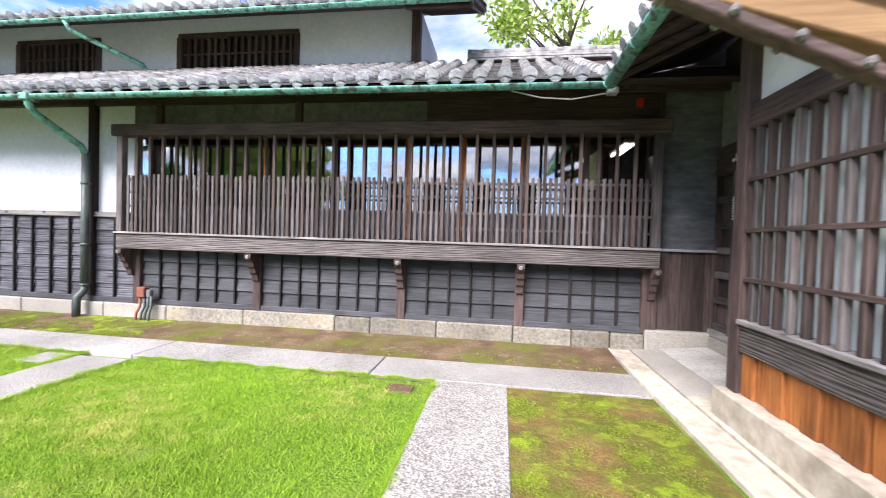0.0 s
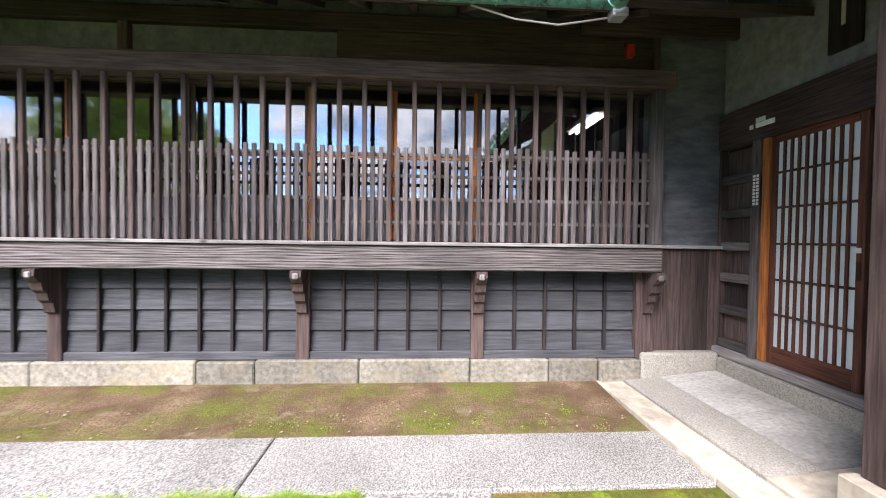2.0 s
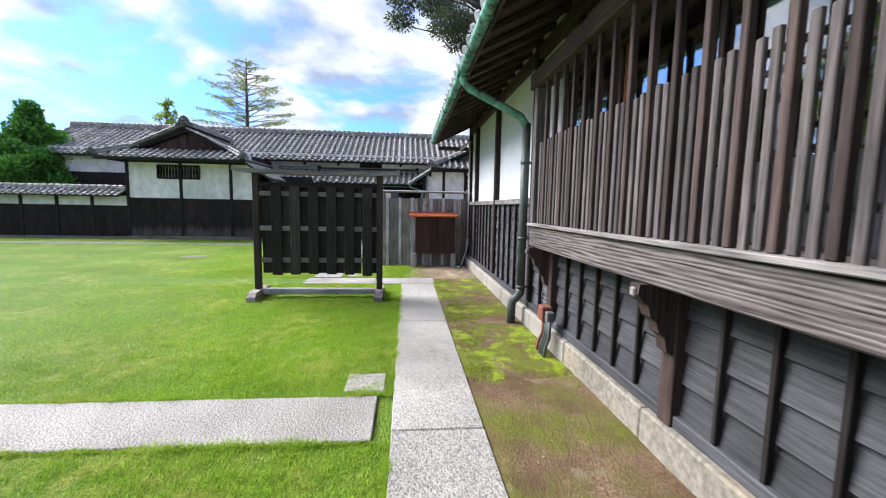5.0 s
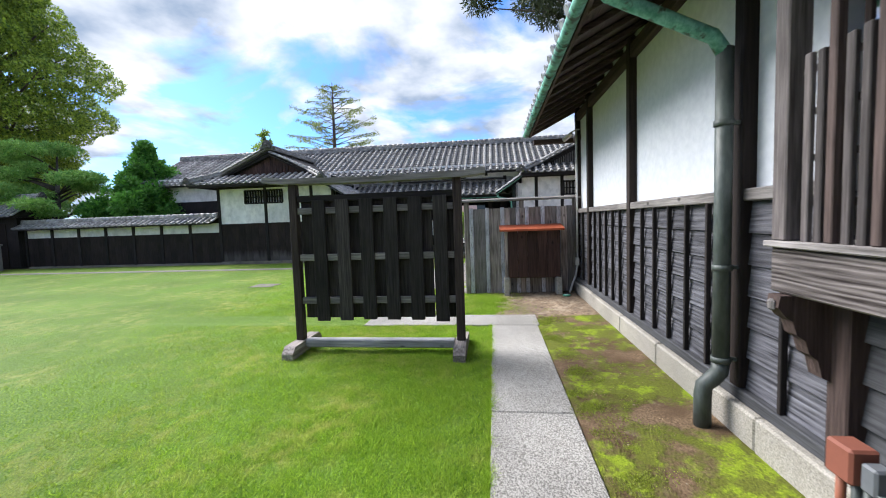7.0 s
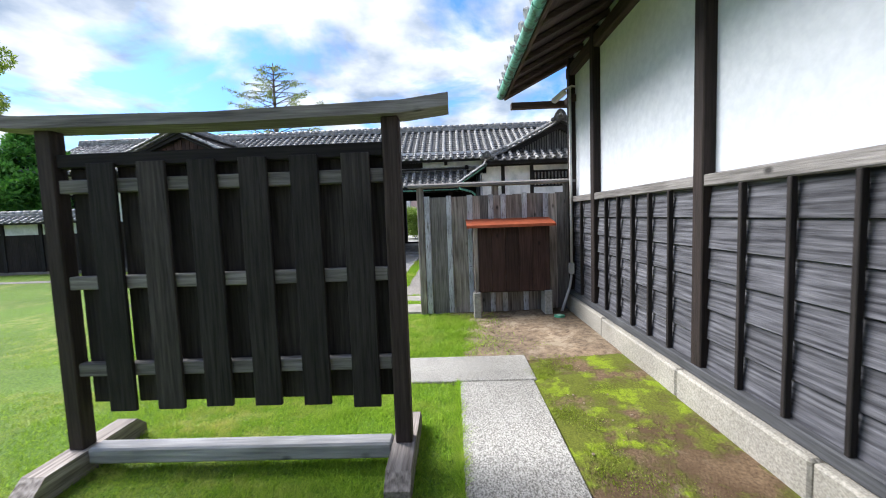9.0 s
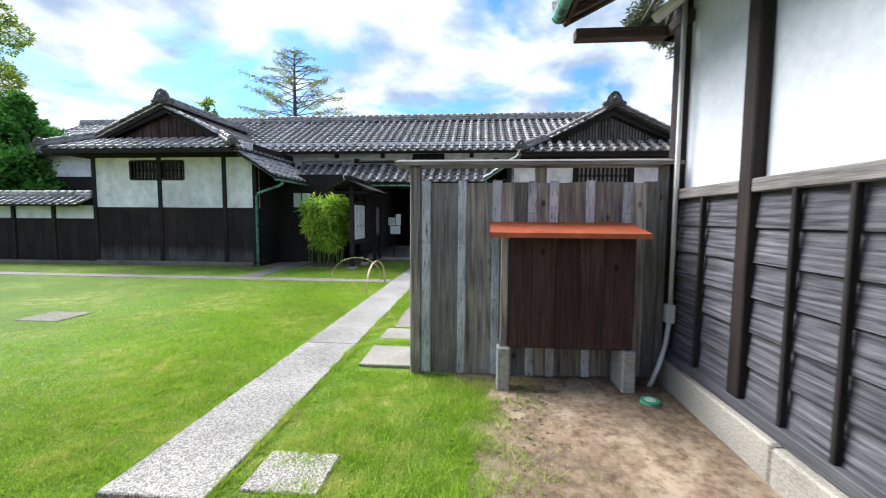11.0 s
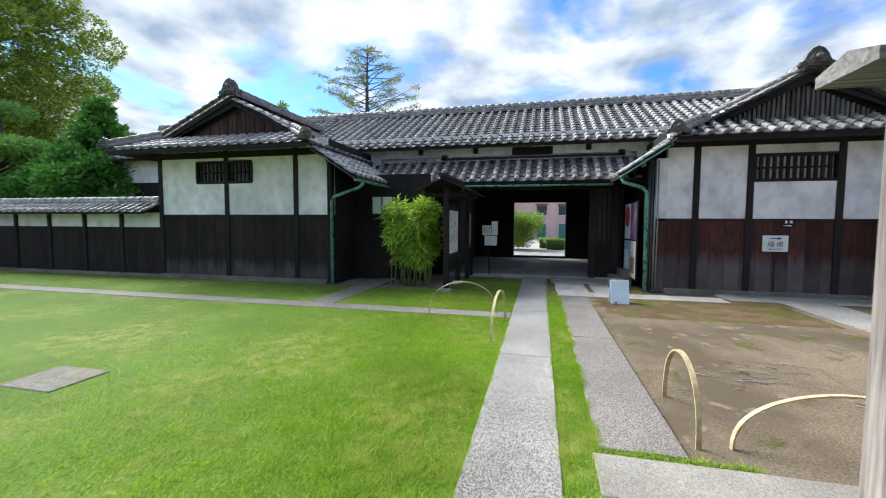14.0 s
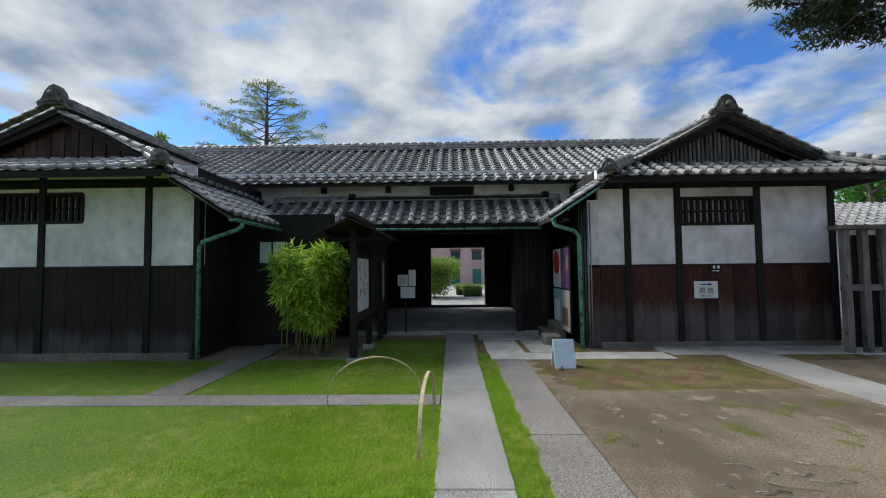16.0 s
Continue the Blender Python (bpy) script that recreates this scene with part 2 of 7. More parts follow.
SOIL = surf("soil", (0.19, 0.148, 0.10), (0.40, 0.32, 0.225), (1, 1, 1), 13, 0.6, 0.95, 0.8, vary=0.0, stain=0.3, third=(0.14, 0.11, 0.068), third_scale=0.55, third_lo=0.46, third_hi=0.66, ragged=0.74)
DIRT = surf("dug_soil", (0.11, 0.073, 0.046), (0.36, 0.262, 0.17), (1, 1, 1), 14, 1.3, 0.95, 1.0, vary=0.0, stain=0.5, third=(0.40, 0.315, 0.22), third_scale=2.1, third_lo=0.52, third_hi=0.60, ragged=0.74)


def noise_at(n, l, pos, scale, detail, lo, hi, ragged=0.6):
    """A patchy factor of the place: noise of that scale, cut between lo and hi."""
    t, r = n.new("ShaderNodeTexNoise"), n.new("ShaderNodeMapRange")
    t.inputs["Scale"].default_value, t.inputs["Detail"].default_value, t.inputs["Roughness"].default_value = scale, detail, ragged
    l.new(pos, t.inputs["Vector"])
    r.inputs["From Min"].default_value, r.inputs["From Max"].default_value = lo, hi
    l.new(t.outputs["Fac"], r.inputs["Value"])
    return r.outputs[0]


def blend(n, l, fac, a, b):
    """Mixes two colours, each a socket or a triple."""
    m = n.new("ShaderNodeMix")
    m.data_type = "RGBA"
    l.new(fac, m.inputs["Factor"])
    for key, c in (("A", a), ("B", b)):
        if isinstance(c, tuple):
            m.inputs[key].default_value = (*c, 1)
        else:
            l.new(c, m.inputs[key])
    return m.outputs["Result"]


def times(n, l, a, b):
    m = n.new("ShaderNodeMath")
    m.operation = "MULTIPLY"
    l.new(a, m.inputs[0])
    l.new(b, m.inputs[1])
    return m.outputs[0]


def mossy(name, lo, hi, bright, tones=((0.10, 0.062, 0.034), (0.225, 0.155, 0.092), (0.18, 0.135, 0.088)), broad=2.1):
    """Bare brown soil with crusts of olive moss and brighter cushions on it."""
    m = bpy.data.materials.new(name)
    m.use_nodes = True
    n, l = m.node_tree.nodes, m.node_tree.links
    bs, pos = n["Principled BSDF"], n.new("ShaderNodeNewGeometry").outputs["Position"]
    soil = blend(n, l, noise_at(n, l, pos, broad, 7, 0.40, 0.62), tones[0], tones[1])
    soil = blend(n, l, noise_at(n, l, pos, 55, 5, 0.38, 0.66), soil, tuple(v * 0.85 for v in tones[0]))
    soil = blend(n, l, noise_at(n, l, pos, 3.3, 8, 0.60, 0.66), soil, tones[2])
    crust = noise_at(n, l, pos, 1.5, 9, lo, hi, 0.68)
    grain = noise_at(n, l, pos, 70, 4, 0.30, 0.70)
    green = blend(n, l, grain, (0.060, 0.072, 0.010), (0.150, 0.165, 0.022))
    lush = blend(n, l, grain, (0.115, 0.165, 0.008), (0.26, 0.34, 0.022))
    green = blend(n, l, noise_at(n, l, pos, 3.7, 8, bright, bright + 0.07, 0.66), green, lush)
    l.new(blend(n, l, crust, soil, green), bs.inputs["Base Color"])
    bs.inputs["Roughness"].default_value, bs.inputs["Specular IOR Level"].default_value = 0.95, 0.2
    b1, b2 = n.new("ShaderNodeBump"), n.new("ShaderNodeBump")
    b1.inputs["Strength"].default_value, b1.inputs["Distance"].default_value = 0.7, 0.02
    b2.inputs["Strength"].default_value, b2.inputs["Distance"].default_value = 0.7, 0.008
    l.new(crust, b1.inputs["Height"])
    l.new(grain, b2.inputs["Height"])
    l.new(b1.outputs[0], b2.inputs["Normal"])
    l.new(b2.outputs[0], bs.inputs["Normal"])
    return m


def turf(name, dark, light, straw, blade):
    """Mown grass: shade by the blade or by fine noise, with worn straw-coloured patches where the lawn is thin."""
    m = bpy.data.materials.new(name)
    m.use_nodes = True
    n, l = m.node_tree.nodes, m.node_tree.links
    bs, geo = n["Principled BSDF"], n.new("ShaderNodeNewGeometry")
    pos = geo.outputs["Position"]
    fine = geo.outputs["Random Per Island"] if blade else noise_at(n, l, pos, 48, 6, 0.34, 0.66)
    col = blend(n, l, fine, dark, light)
    broad = noise_at(n, l, pos, 0.42, 3, 0.32, 0.70)
    col = blend(n, l, broad, col, blend(n, l, fine, tuple(v * 0.72 for v in dark), tuple(v * 0.74 for v in light)))
    worn = times(n, l, noise_at(n, l, pos, 0.75, 3, 0.44, 0.68), noise_at(n, l, pos, 5.5, 7, 0.42, 0.66, 0.66))
    col = blend(n, l, worn, col, straw)
    l.new(col, bs.inputs["Base Color"])
    bs.inputs["Roughness"].default_value, bs.inputs["Specular IOR Level"].default_value = 0.75, 0.25
    if blade:
        tr, mx, out = n.new("ShaderNodeBsdfTranslucent"), n.new("ShaderNodeMixShader"), n["Material Output"]
        l.new(col, tr.inputs["Color"])
        mx.inputs[0].default_value = 0.45
        l.new(bs.outputs[0], mx.inputs[1])
        l.new(tr.outputs[0], mx.inputs[2])
        l.new(mx.outputs[0], out.inputs["Surface"])
    else:
        bp = n.new("ShaderNodeBump")
        bp.inputs["Strength"].default_value, bp.inputs["Distance"].default_value = 1.0, 0.03
        l.new(fine, bp.inputs["Height"])
        l.new(bp.outputs[0], bs.inputs["Normal"])
    return m


MOSS = mossy("mossy_soil", 0.45, 0.66, 0.64)
MOSS_GREEN = mossy("green_moss", 0.44, 0.53, 0.51)
MOSS_BED = mossy("golden_moss", 0.41, 0.56, 0.50, ((0.135, 0.082, 0.028), (0.27, 0.18, 0.06), (0.24, 0.165, 0.07)))
YARD = mossy("yard_earth", 0.575, 0.66, 0.80, ((0.125, 0.095, 0.062), (0.29, 0.23, 0.16), (0.24, 0.19, 0.132)), 0.65)
LAWN = turf("lawn_turf", (0.10, 0.215, 0.014), (0.27, 0.46, 0.036), (0.42, 0.43, 0.10), False)
GLASS = bpy.data.materials.new("window_glass")
GLASS.use_nodes = True
gb = GLASS.node_tree.nodes["Principled BSDF"]
gb.inputs["Base Color"].default_value = (0.9, 0.93, 0.92, 1)
gb.inputs["Roughness"].default_value, gb.inputs["IOR"].default_value = 0.02, 1.5
gb.inputs["Transmission Weight"].default_value = 1.0
g_gl, g_mx = GLASS.node_tree.nodes.new("ShaderNodeBsdfGlossy"), GLASS.node_tree.nodes.new("ShaderNodeMixShader")
g_gl.inputs["Roughness"].default_value, g_mx.inputs[0].default_value = 0.03, 0.35
GLASS.node_tree.links.new(gb.outputs[0], g_mx.inputs[1])
GLASS.node_tree.links.new(g_gl.outputs[0], g_mx.inputs[2])
GLASS.node_tree.links.new(g_mx.outputs[0], GLASS.node_tree.nodes["Material Output"].inputs["Surface"])
PAPER = surf("frosted_pane", (0.54, 0.62, 0.635), (0.63, 0.70, 0.71), (1, 1, 1), 5, 1, 0.35, 0.0, vary=0.03, stain=0.1)
# near-black base colour stands in for the shade of unlit rooms
DARK = surf("painted_room_dark", (0.012, 0.011, 0.011), (0.03, 0.027, 0.025), (1, 1, 1), 8, 1, 0.9, 0.1, vary=0)
RUST = surf("red_painted_sheet", (0.40, 0.085, 0.035), (0.52, 0.13, 0.055), (1, 1, 1), 10, 2, 0.55, 0.1, vary=0, stain=0.25)
STEEL = surf("galvanised_steel", (0.30, 0.31, 0.32), (0.44, 0.45, 0.46), (1, 1, 1), 30, 3, 0.45, 0.05, metal=0.6, vary=0.1)
BAMBOO = surf("split_bamboo", (0.42, 0.32, 0.16), (0.66, 0.55, 0.33), (1, 1, 1), 20, 3, 0.5, 0.1, vary=0.1)
CONCRETE = surf("concrete", (0.30, 0.29, 0.26), (0.46, 0.44, 0.40), (1, 1, 1), 30, 2, 0.9, 0.4, vary=0.1)


def plain(name, c, rough=0.6, metal=0.0):
    return surf(name, tuple(v * 0.9 for v in c), c, (1, 1, 1), 20, 3, rough, 0.05, metal=metal, vary=0.0, stain=0.12)


def leafy(name, a, b, through_light=0.35):
    """Leaf surface, each leaf its own shade, with a little light passing through."""
    m = bpy.data.materials.new(name)
    m.use_nodes = True
    n, l = m.node_tree.nodes, m.node_tree.links
    bs = n["Principled BSDF"]
    g, r = n.new("ShaderNodeNewGeometry"), n.new("ShaderNodeValToRGB")
    r.color_ramp.elements[0].color, r.color_ramp.elements[1].color = (*a, 1), (*b, 1)
    l.new(g.outputs["Random Per Island"], r.inputs[0])
    l.new(r.outputs["Color"], bs.inputs["Base Color"])
    bs.inputs["Roughness"].default_value = 0.6
    tr, mx, out = n.new("ShaderNodeBsdfTranslucent"), n.new("ShaderNodeMixShader"), n["Material Output"]
    l.new(r.outputs["Color"], tr.inputs["Color"])
    mx.inputs[0].default_value = through_light
    l.new(bs.outputs[0], mx.inputs[1])
    l.new(tr.outputs[0], mx.inputs[2])
    l.new(mx.outputs[0], out.inputs["Surface"])
    return m


LEAF_FIR = leafy("fir_leaf", (0.055, 0.12, 0.015), (0.35, 0.48, 0.05), 0.3)
LEAF_PINE = leafy("pine_leaf", (0.11, 0.28, 0.05), (0.30, 0.50, 0.12))
LEAF_CYPRESS = leafy("cypress_leaf", (0.03, 0.13, 0.016), (0.13, 0.35, 0.045))
LEAF_DARK = leafy("dark_pine_leaf", (0.03, 0.045, 0.02), (0.07, 0.09, 0.045))
LEAF_BAMBOO = leafy("bamboo_leaf", (0.06, 0.19, 0.012), (0.54, 0.72, 0.08))
LEAF_CEDAR = leafy("cedar_leaf", (0.10, 0.14, 0.05), (0.28, 0.34, 0.11), 0.5)
LEAF_LIGHT = leafy("light_leaf", (0.14, 0.26, 0.03), (0.34, 0.44, 0.08))
BLADE = turf("grass_blade", (0.17, 0.34, 0.020), (0.44, 0.64, 0.065), (0.60, 0.56, 0.17), True)
BARK = surf("bark", (0.06, 0.05, 0.04), (0.15, 0.125, 0.10), (1, 1, 0.3), 25, 3, 0.95, 0.8)

# ---- mesh helpers ----


def box(bm, x0, x1, y0, y1, z0, z1, ch=0.0):
    """A box, its edges chamfered by ch."""
    x0, x1, y0, y1, z0, z1 = min(x0, x1), max(x0, x1), min(y0, y1), max(y0, y1), min(z0, z1), max(z0, z1)
    if ch <= 0:
        v = [bm.verts.new(p) for p in ((x0, y0, z0), (x1, y0, z0), (x1, y1, z0), (x0, y1, z0), (x0, y0, z1), (x1, y0, z1), (x1, y1, z1), (x0, y1, z1))]
        for f in ((0, 3, 2, 1), (4, 5, 6, 7), (0, 1, 5, 4), (1, 2, 6, 5), (2, 3, 7, 6), (3, 0, 4, 7)):
            bm.faces.new([v[i] for i in f])
        return v
    ch = min(ch, 0.45 * (x1 - x0), 0.45 * (y1 - y0), 0.45 * (z1 - z0))
    V, out = {}, []
    for i, x in enumerate((x0, x1)):
        for j, y in enumerate((y0, y1)):
            for k, z in enumerate((z0, z1)):
                sx, sy, sz = (1, -1)[i] * ch, (1, -1)[j] * ch, (1, -1)[k] * ch
                V[i, j, k, 0] = bm.verts.new((x, y + sy, z + sz))
                V[i, j, k, 1] = bm.verts.new((x + sx, y, z + sz))
                V[i, j, k, 2] = bm.verts.new((x + sx, y + sy, z))
                out += [V[i, j, k, a] for a in range(3)]
    order = ((0, 0), (1, 0), (1, 1), (0, 1))
    for s in (0, 1):
        bm.faces.new([V[s, a, b, 0] for a, b in (order if s else order[::-1])])
        bm.faces.new([V[a, s, b, 1] for a, b in (order[::-1] if s else order)])
        bm.faces.new([V[a, b, s, 2] for a, b in (order if s else order[::-1])])
    for a in (0, 1):
        for b in (0, 1):
            bm.faces.new([V[a, b, 0, 0], V[a, b, 0, 1], V[a, b, 1, 1], V[a, b, 1, 0]])
            bm.faces.new([V[a, 0, b, 0], V[a, 0, b, 2], V[a, 1, b, 2], V[a, 1, b, 0]])
            bm.faces.new([V[0, a, b, 1], V[0, a, b, 2], V[1, a, b, 2], V[1, a, b, 1]])
            for c in (0, 1):
                bm.faces.new([V[a, b, c, 0], V[a, b, c, 1], V[a, b, c, 2]])
    return out


def prism(bm, pts, axis, a, b):
    """A polygon of 2D points pushed out along an axis from a to b: axis x takes (y, z), y takes (x, z), z takes (x, y)."""
    def p3(p, t):
        return {"x": (t, p[0], p[1]), "y": (p[0], t, p[1]), "z": (p[0], p[1], t)}[axis]
    lo, hi = [bm.verts.new(p3(p, a)) for p in pts], [bm.verts.new(p3(p, b)) for p in pts]
    bm.faces.new(lo)
    bm.faces.new(hi[::-1])
    for i in range(len(pts)):
        j = (i + 1) % len(pts)
        bm.faces.new([lo[i], hi[i], hi[j], lo[j]])


def tube(bm, pts, r, seg=10, r1=None):
    """A round bar along points, its radius going from r to r1."""
    pts = [Vector(p) for p in pts]
    rings, side = [], None
    for i, p in enumerate(pts):
        d = (pts[min(i + 1, len(pts) - 1)] - pts[max(i - 1, 0)]).normalized()
        if side is None:
            side = d.orthogonal().normalized()
        side = (side - d * side.dot(d)).normalized()
        up = d.cross(side)
        rr = r if r1 is None else r + (r1 - r) * i / (len(pts) - 1)
        rings.append([bm.verts.new(p + rr * (math.cos(k * math.tau / seg) * side + math.sin(k * math.tau / seg) * up)) for k in range(seg)])
    for a, b in zip(rings, rings[1:]):
        for k in range(seg):
            bm.faces.new([a[k], a[(k + 1) % seg], b[(k + 1) % seg], b[k]]).smooth = True
    bm.faces.new(rings[0][::-1])
    bm.faces.new(rings[-1])


def beam(bm, p, q, w, h, ch=0.004):
    """A squared bar from p to q, w wide and h high (h upwards or outwards)."""
    p, q = Vector(p), Vector(q)
    d = q - p
    vs = box(bm, 0, d.length, -w / 2, w / 2, -h / 2, h / 2, ch)
    up = Vector((0, 0, 1)) if abs(d.normalized().z) < 0.95 else Vector((0, 1, 0))
    x = d.normalized()
    y = up.cross(x).normalized()
    m = Matrix((x, y, x.cross(y))).transposed()
    for v in vs:
        v.co = p + m @ v.co


def mesh_from(bm, name, material):
    bmesh.ops.recalc_face_normals(bm, faces=bm.faces)
    me = bpy.data.meshes.new(name)
    bm.to_mesh(me)
    bm.free()
    me.materials.append(material)
    return me


def thing(name, label, category, at=(0, 0, 0), group="", kind=""):
    ob = new(name)
    ob.location = at
    ob.empty_display_size = 0.1
    return tagged(ob, label, category, group, kind)


def under(ob, parent):
    ob.parent = parent
    shift = Vector((0, 0, 0)) if parent.parent else parent.location
    ob.matrix_parent_inverse = Matrix.Translation(-shift)
    return ob


def part(name, bm, material, parent, label=""):
    """ONE mesh object under a thing or a part, its points in the world's metres."""
    ob = under(new(name, mesh_from(bm, name, material)), parent)
    return tagged(ob, label)


def solid(name, bm, material, label, category, group="", kind=""):
    return tagged(new(name, mesh_from(bm, name, material)), label, category, group, kind)


def piece(name, mesh, parent, x, y, z, rz=0.0, rx=0.0, ry=0.0):
    """One of many alike pieces on one mesh."""
    ob = under(new(name, mesh), parent)
    ob.matrix_basis = pose(x, y, z, rx, ry, rz)
    return ob


def bar(name, parent, x0, x1, y0, y1, z0, z1, material, ch=0.004, label=""):
    bm = bmesh.new()
    box(bm, x0, x1, y0, y1, z0, z1, ch)
    return part(name, bm, material, parent, label)

# ---- roofs ----


def roof_mesh(name, verts, faces, material):
    me = bpy.data.meshes.new(name)
    me.from_pydata(verts, [], faces)
    me.materials.append(material)
    me.update()
    return me


def tile_run(verts, faces, P, s0, s1, r, step=0.28, seg=6):
    """A run of round cover tiles up the slope, each overlapping the next; P(du, s, h) gives a place."""
    s = s0
    while s < s1 - 0.02:
        e = min(s + step, s1)
        k0 = len(verts)
        for ss, rr, lift in ((s, r, 0.018), (e + 0.02, r * 0.86, 0.0)):
            for k in range(seg + 1):
                a = math.pi * k / seg
                verts.append(P(rr * math.cos(a), ss, rr * math.sin(a) + lift))
        for k in range(seg):
            faces.append((k0 + k, k0 + k + 1, k0 + seg + 2 + k, k0 + seg + 1 + k))
        faces.append(tuple(k0 + k for k in range(seg, -1, -1)))
        s = e


def pan_run(verts, faces, P, s0, s1, sp, step=0.28):
    """A run of hollow pan tiles, each with its lip over the next one down."""
    s = s0
    while s < s1 - 0.02:
        e = min(s + step, s1)
        k0 = len(verts)
        for ss, lift in ((s, 0.0), (s, 0.022), (e, 0.0)):
            for f, h in ((-0.5, 0.035), (-0.2, 0.004), (0.2, 0.004), (0.5, 0.035)):
                verts.append(P(f * sp, ss, h + lift))
        for b in (0, 4):
            for k in range(3):
                faces.append((k0 + b + k, k0 + b + k + 1, k0 + b + k + 5, k0 + b + k + 4))
        s = e


def slope(roof, O, U, V, length, span, sp=0.30, r=0.075, rows_as_parts=False, discs=False):
    """Tiles one slope: O the eave's start, U along the eave, V up the slope, span(u) the run's ends."""
    O, U, V = Vector(O), Vector(U).normalized(), Vector(V).normalized()
    N = U.cross(V)
    if N.z < 0:
        N = -N
    n = int(length / sp)
    cv, cf, pv, pf = [], [], [], []
    shared = {}
    for i in range(n + 1):
        u = (length - n * sp) / 2 + i * sp
        s0, s1 = span(u)
        if s1 - s0 > 0.08:
            if rows_as_parts:
                key = round(s1 - s0, 2)
                if key not in shared:
                    tv, tf = [], []
                    tile_run(tv, tf, lambda du, s, h: U * du + V * s + N * h, 0, s1 - s0, r)
                    shared[key] = roof_mesh("tile_row", tv, tf, TILE)
                p = O + U * u + V * s0
                piece("tile_row", shared[key], roof, *p)
            else:
                tile_run(cv, cf, lambda du, s, h: tuple(O + U * (u + du) + V * s + N * h), s0, s1, r)
        if i < n:
            s0, s1 = span(u + sp / 2)
            if s1 - s0 > 0.05:
                pan_run(pv, pf, lambda du, s, h: tuple(O + U * (u + sp / 2 + du) + V * s + N * (h - 0.015)), s0 - 0.03, s1, sp)
    if cv:
        tagged(under(new("cover_tiles", roof_mesh("cover_tiles", cv, cf, TILE)), roof), kind="stuff")
    if pv:
        # the dark tone puts the hollows' shade into the pans' colour
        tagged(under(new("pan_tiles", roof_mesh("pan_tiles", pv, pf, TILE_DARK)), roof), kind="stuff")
    if discs:
        bm = bmesh.new()
        m = Matrix((U, N, -V)).transposed().to_4x4()
        for rad, dep in ((r * 1.12, 0.03), (r * 0.80, 0.036), (r * 0.66, 0.030)):
            bmesh.ops.create_cone(bm, cap_ends=True, segments=20, radius1=rad, radius2=rad, depth=dep, matrix=m)
        for k in range(8):
            a = k * math.tau / 8
            bmesh.ops.create_icosphere(bm, subdivisions=1, radius=r * 0.10, matrix=Matrix.Translation(U * (r * 0.95 * math.cos(a)) + N * (r * 0.95 * math.sin(a)) - V * 0.016))
        me = mesh_from(bm, "eave_tile", TILE_EAVE)
        for i in range(n + 1):
            u = (length - n * sp) / 2 + i * sp
            piece("eave_tile", me, roof, *(O + U * u - V * 0.012 + N * 0.04))


def deck(bm, pts, thick=0.06):
    """A roof board of any outline with thickness downwards."""
    a = [bm.verts.new(p) for p in pts]
    b = [bm.verts.new((p[0], p[1], p[2] - thick)) for p in pts]
    bm.faces.new(a)
    bm.faces.new(b[::-1])
    for i in range(len(pts)):
        j = (i + 1) % len(pts)
        bm.faces.new([a[i], b[i], b[j], a[j]])


def ridge_stack(roof, p, q, w=0.30, layers=4, name="ridge"):
    """A ridge of stacked flat tiles under a round cap."""
    p, q = Vector(p), Vector(q)
    bm = bmesh.new()
    for k in range(layers):
        ww = w - 0.03 * k + (0.03 if k % 2 else 0)
        beam(bm, p + Vector((0, 0, 0.05 * k)), q + Vector((0, 0, 0.05 * k)), ww, 0.045, 0.008)
    L = (q - p).length
    n = int(L / 0.28)
    for k in range(n):
        a = p.lerp(q, k / n) + Vector((0, 0, 0.05 * layers))
        b = p.lerp(q, (k + 1) / n) + Vector((0, 0, 0.05 * layers))
        tube(bm, [a, b], 0.085, 10, 0.075)
    return part(name, bm, TILE, roof)


def end_ornament(roof, at, facing, size=0.3):
    """The ogre-tile at a ridge's end: a stepped plate with curled feet and a knob."""
    bm = bmesh.new()
    x, y, z = at
    s = size
    out = [(-1.0, -0.55), (-1.15, -0.2), (-0.8, 0.05), (-0.62, 0.5), (-0.35, 0.85), (0, 1.0), (0.35, 0.85), (0.62, 0.5), (0.8, 0.05), (1.15, -0.2), (1.0, -0.55), (0.5, -0.35), (-0.5, -0.35)]
    inner = [(a * 0.6, b * 0.6 + 0.05) for a, b in out]
    if abs(facing[0]) > abs(facing[1]):
        d = facing[0]
        prism(bm, [(y + a * s, z + b * s) for a, b in out], "x", x - 0.05 * d, x + 0.05 * d)
        prism(bm, [(y + a * s, z + b * s) for a, b in inner], "x", x + 0.05 * d, x + 0.09 * d)
    else:
        d = facing[1]
        prism(bm, [(x + a * s, z + b * s) for a, b in out], "y", y - 0.05 * d, y + 0.05 * d)
        prism(bm, [(x + a * s, z + b * s) for a, b in inner], "y", y + 0.05 * d, y + 0.09 * d)
    for a in (-0.95, 0.95):
        m = Matrix.Translation((x, y + a * s, z - 0.25 * s)) if abs(facing[0]) > abs(facing[1]) else Matrix.Translation((x + a * s, y, z - 0.25 * s))
        bmesh.ops.create_icosphere(bm, subdivisions=2, radius=0.26 * s, matrix=m)
    bmesh.ops.create_icosphere(bm, subdivisions=2, radius=0.22 * s, matrix=Matrix.Translation((x + facing[0] * 0.1, y + facing[1] * 0.1, z + 0.25 * s)))
    return part("ridge_ornament", bm, TILE_DARK, roof, "curled dark ridge-end tile")


# ---- ground ----
bm = bmesh.new()
bmesh.ops.create_grid(bm, x_segments=2, y_segments=2, size=1500)
for v in bm.verts:
    v.co.z = -0.03
solid("ground", bm, SOIL, "bare brown soil ground", "ground", kind="structure")


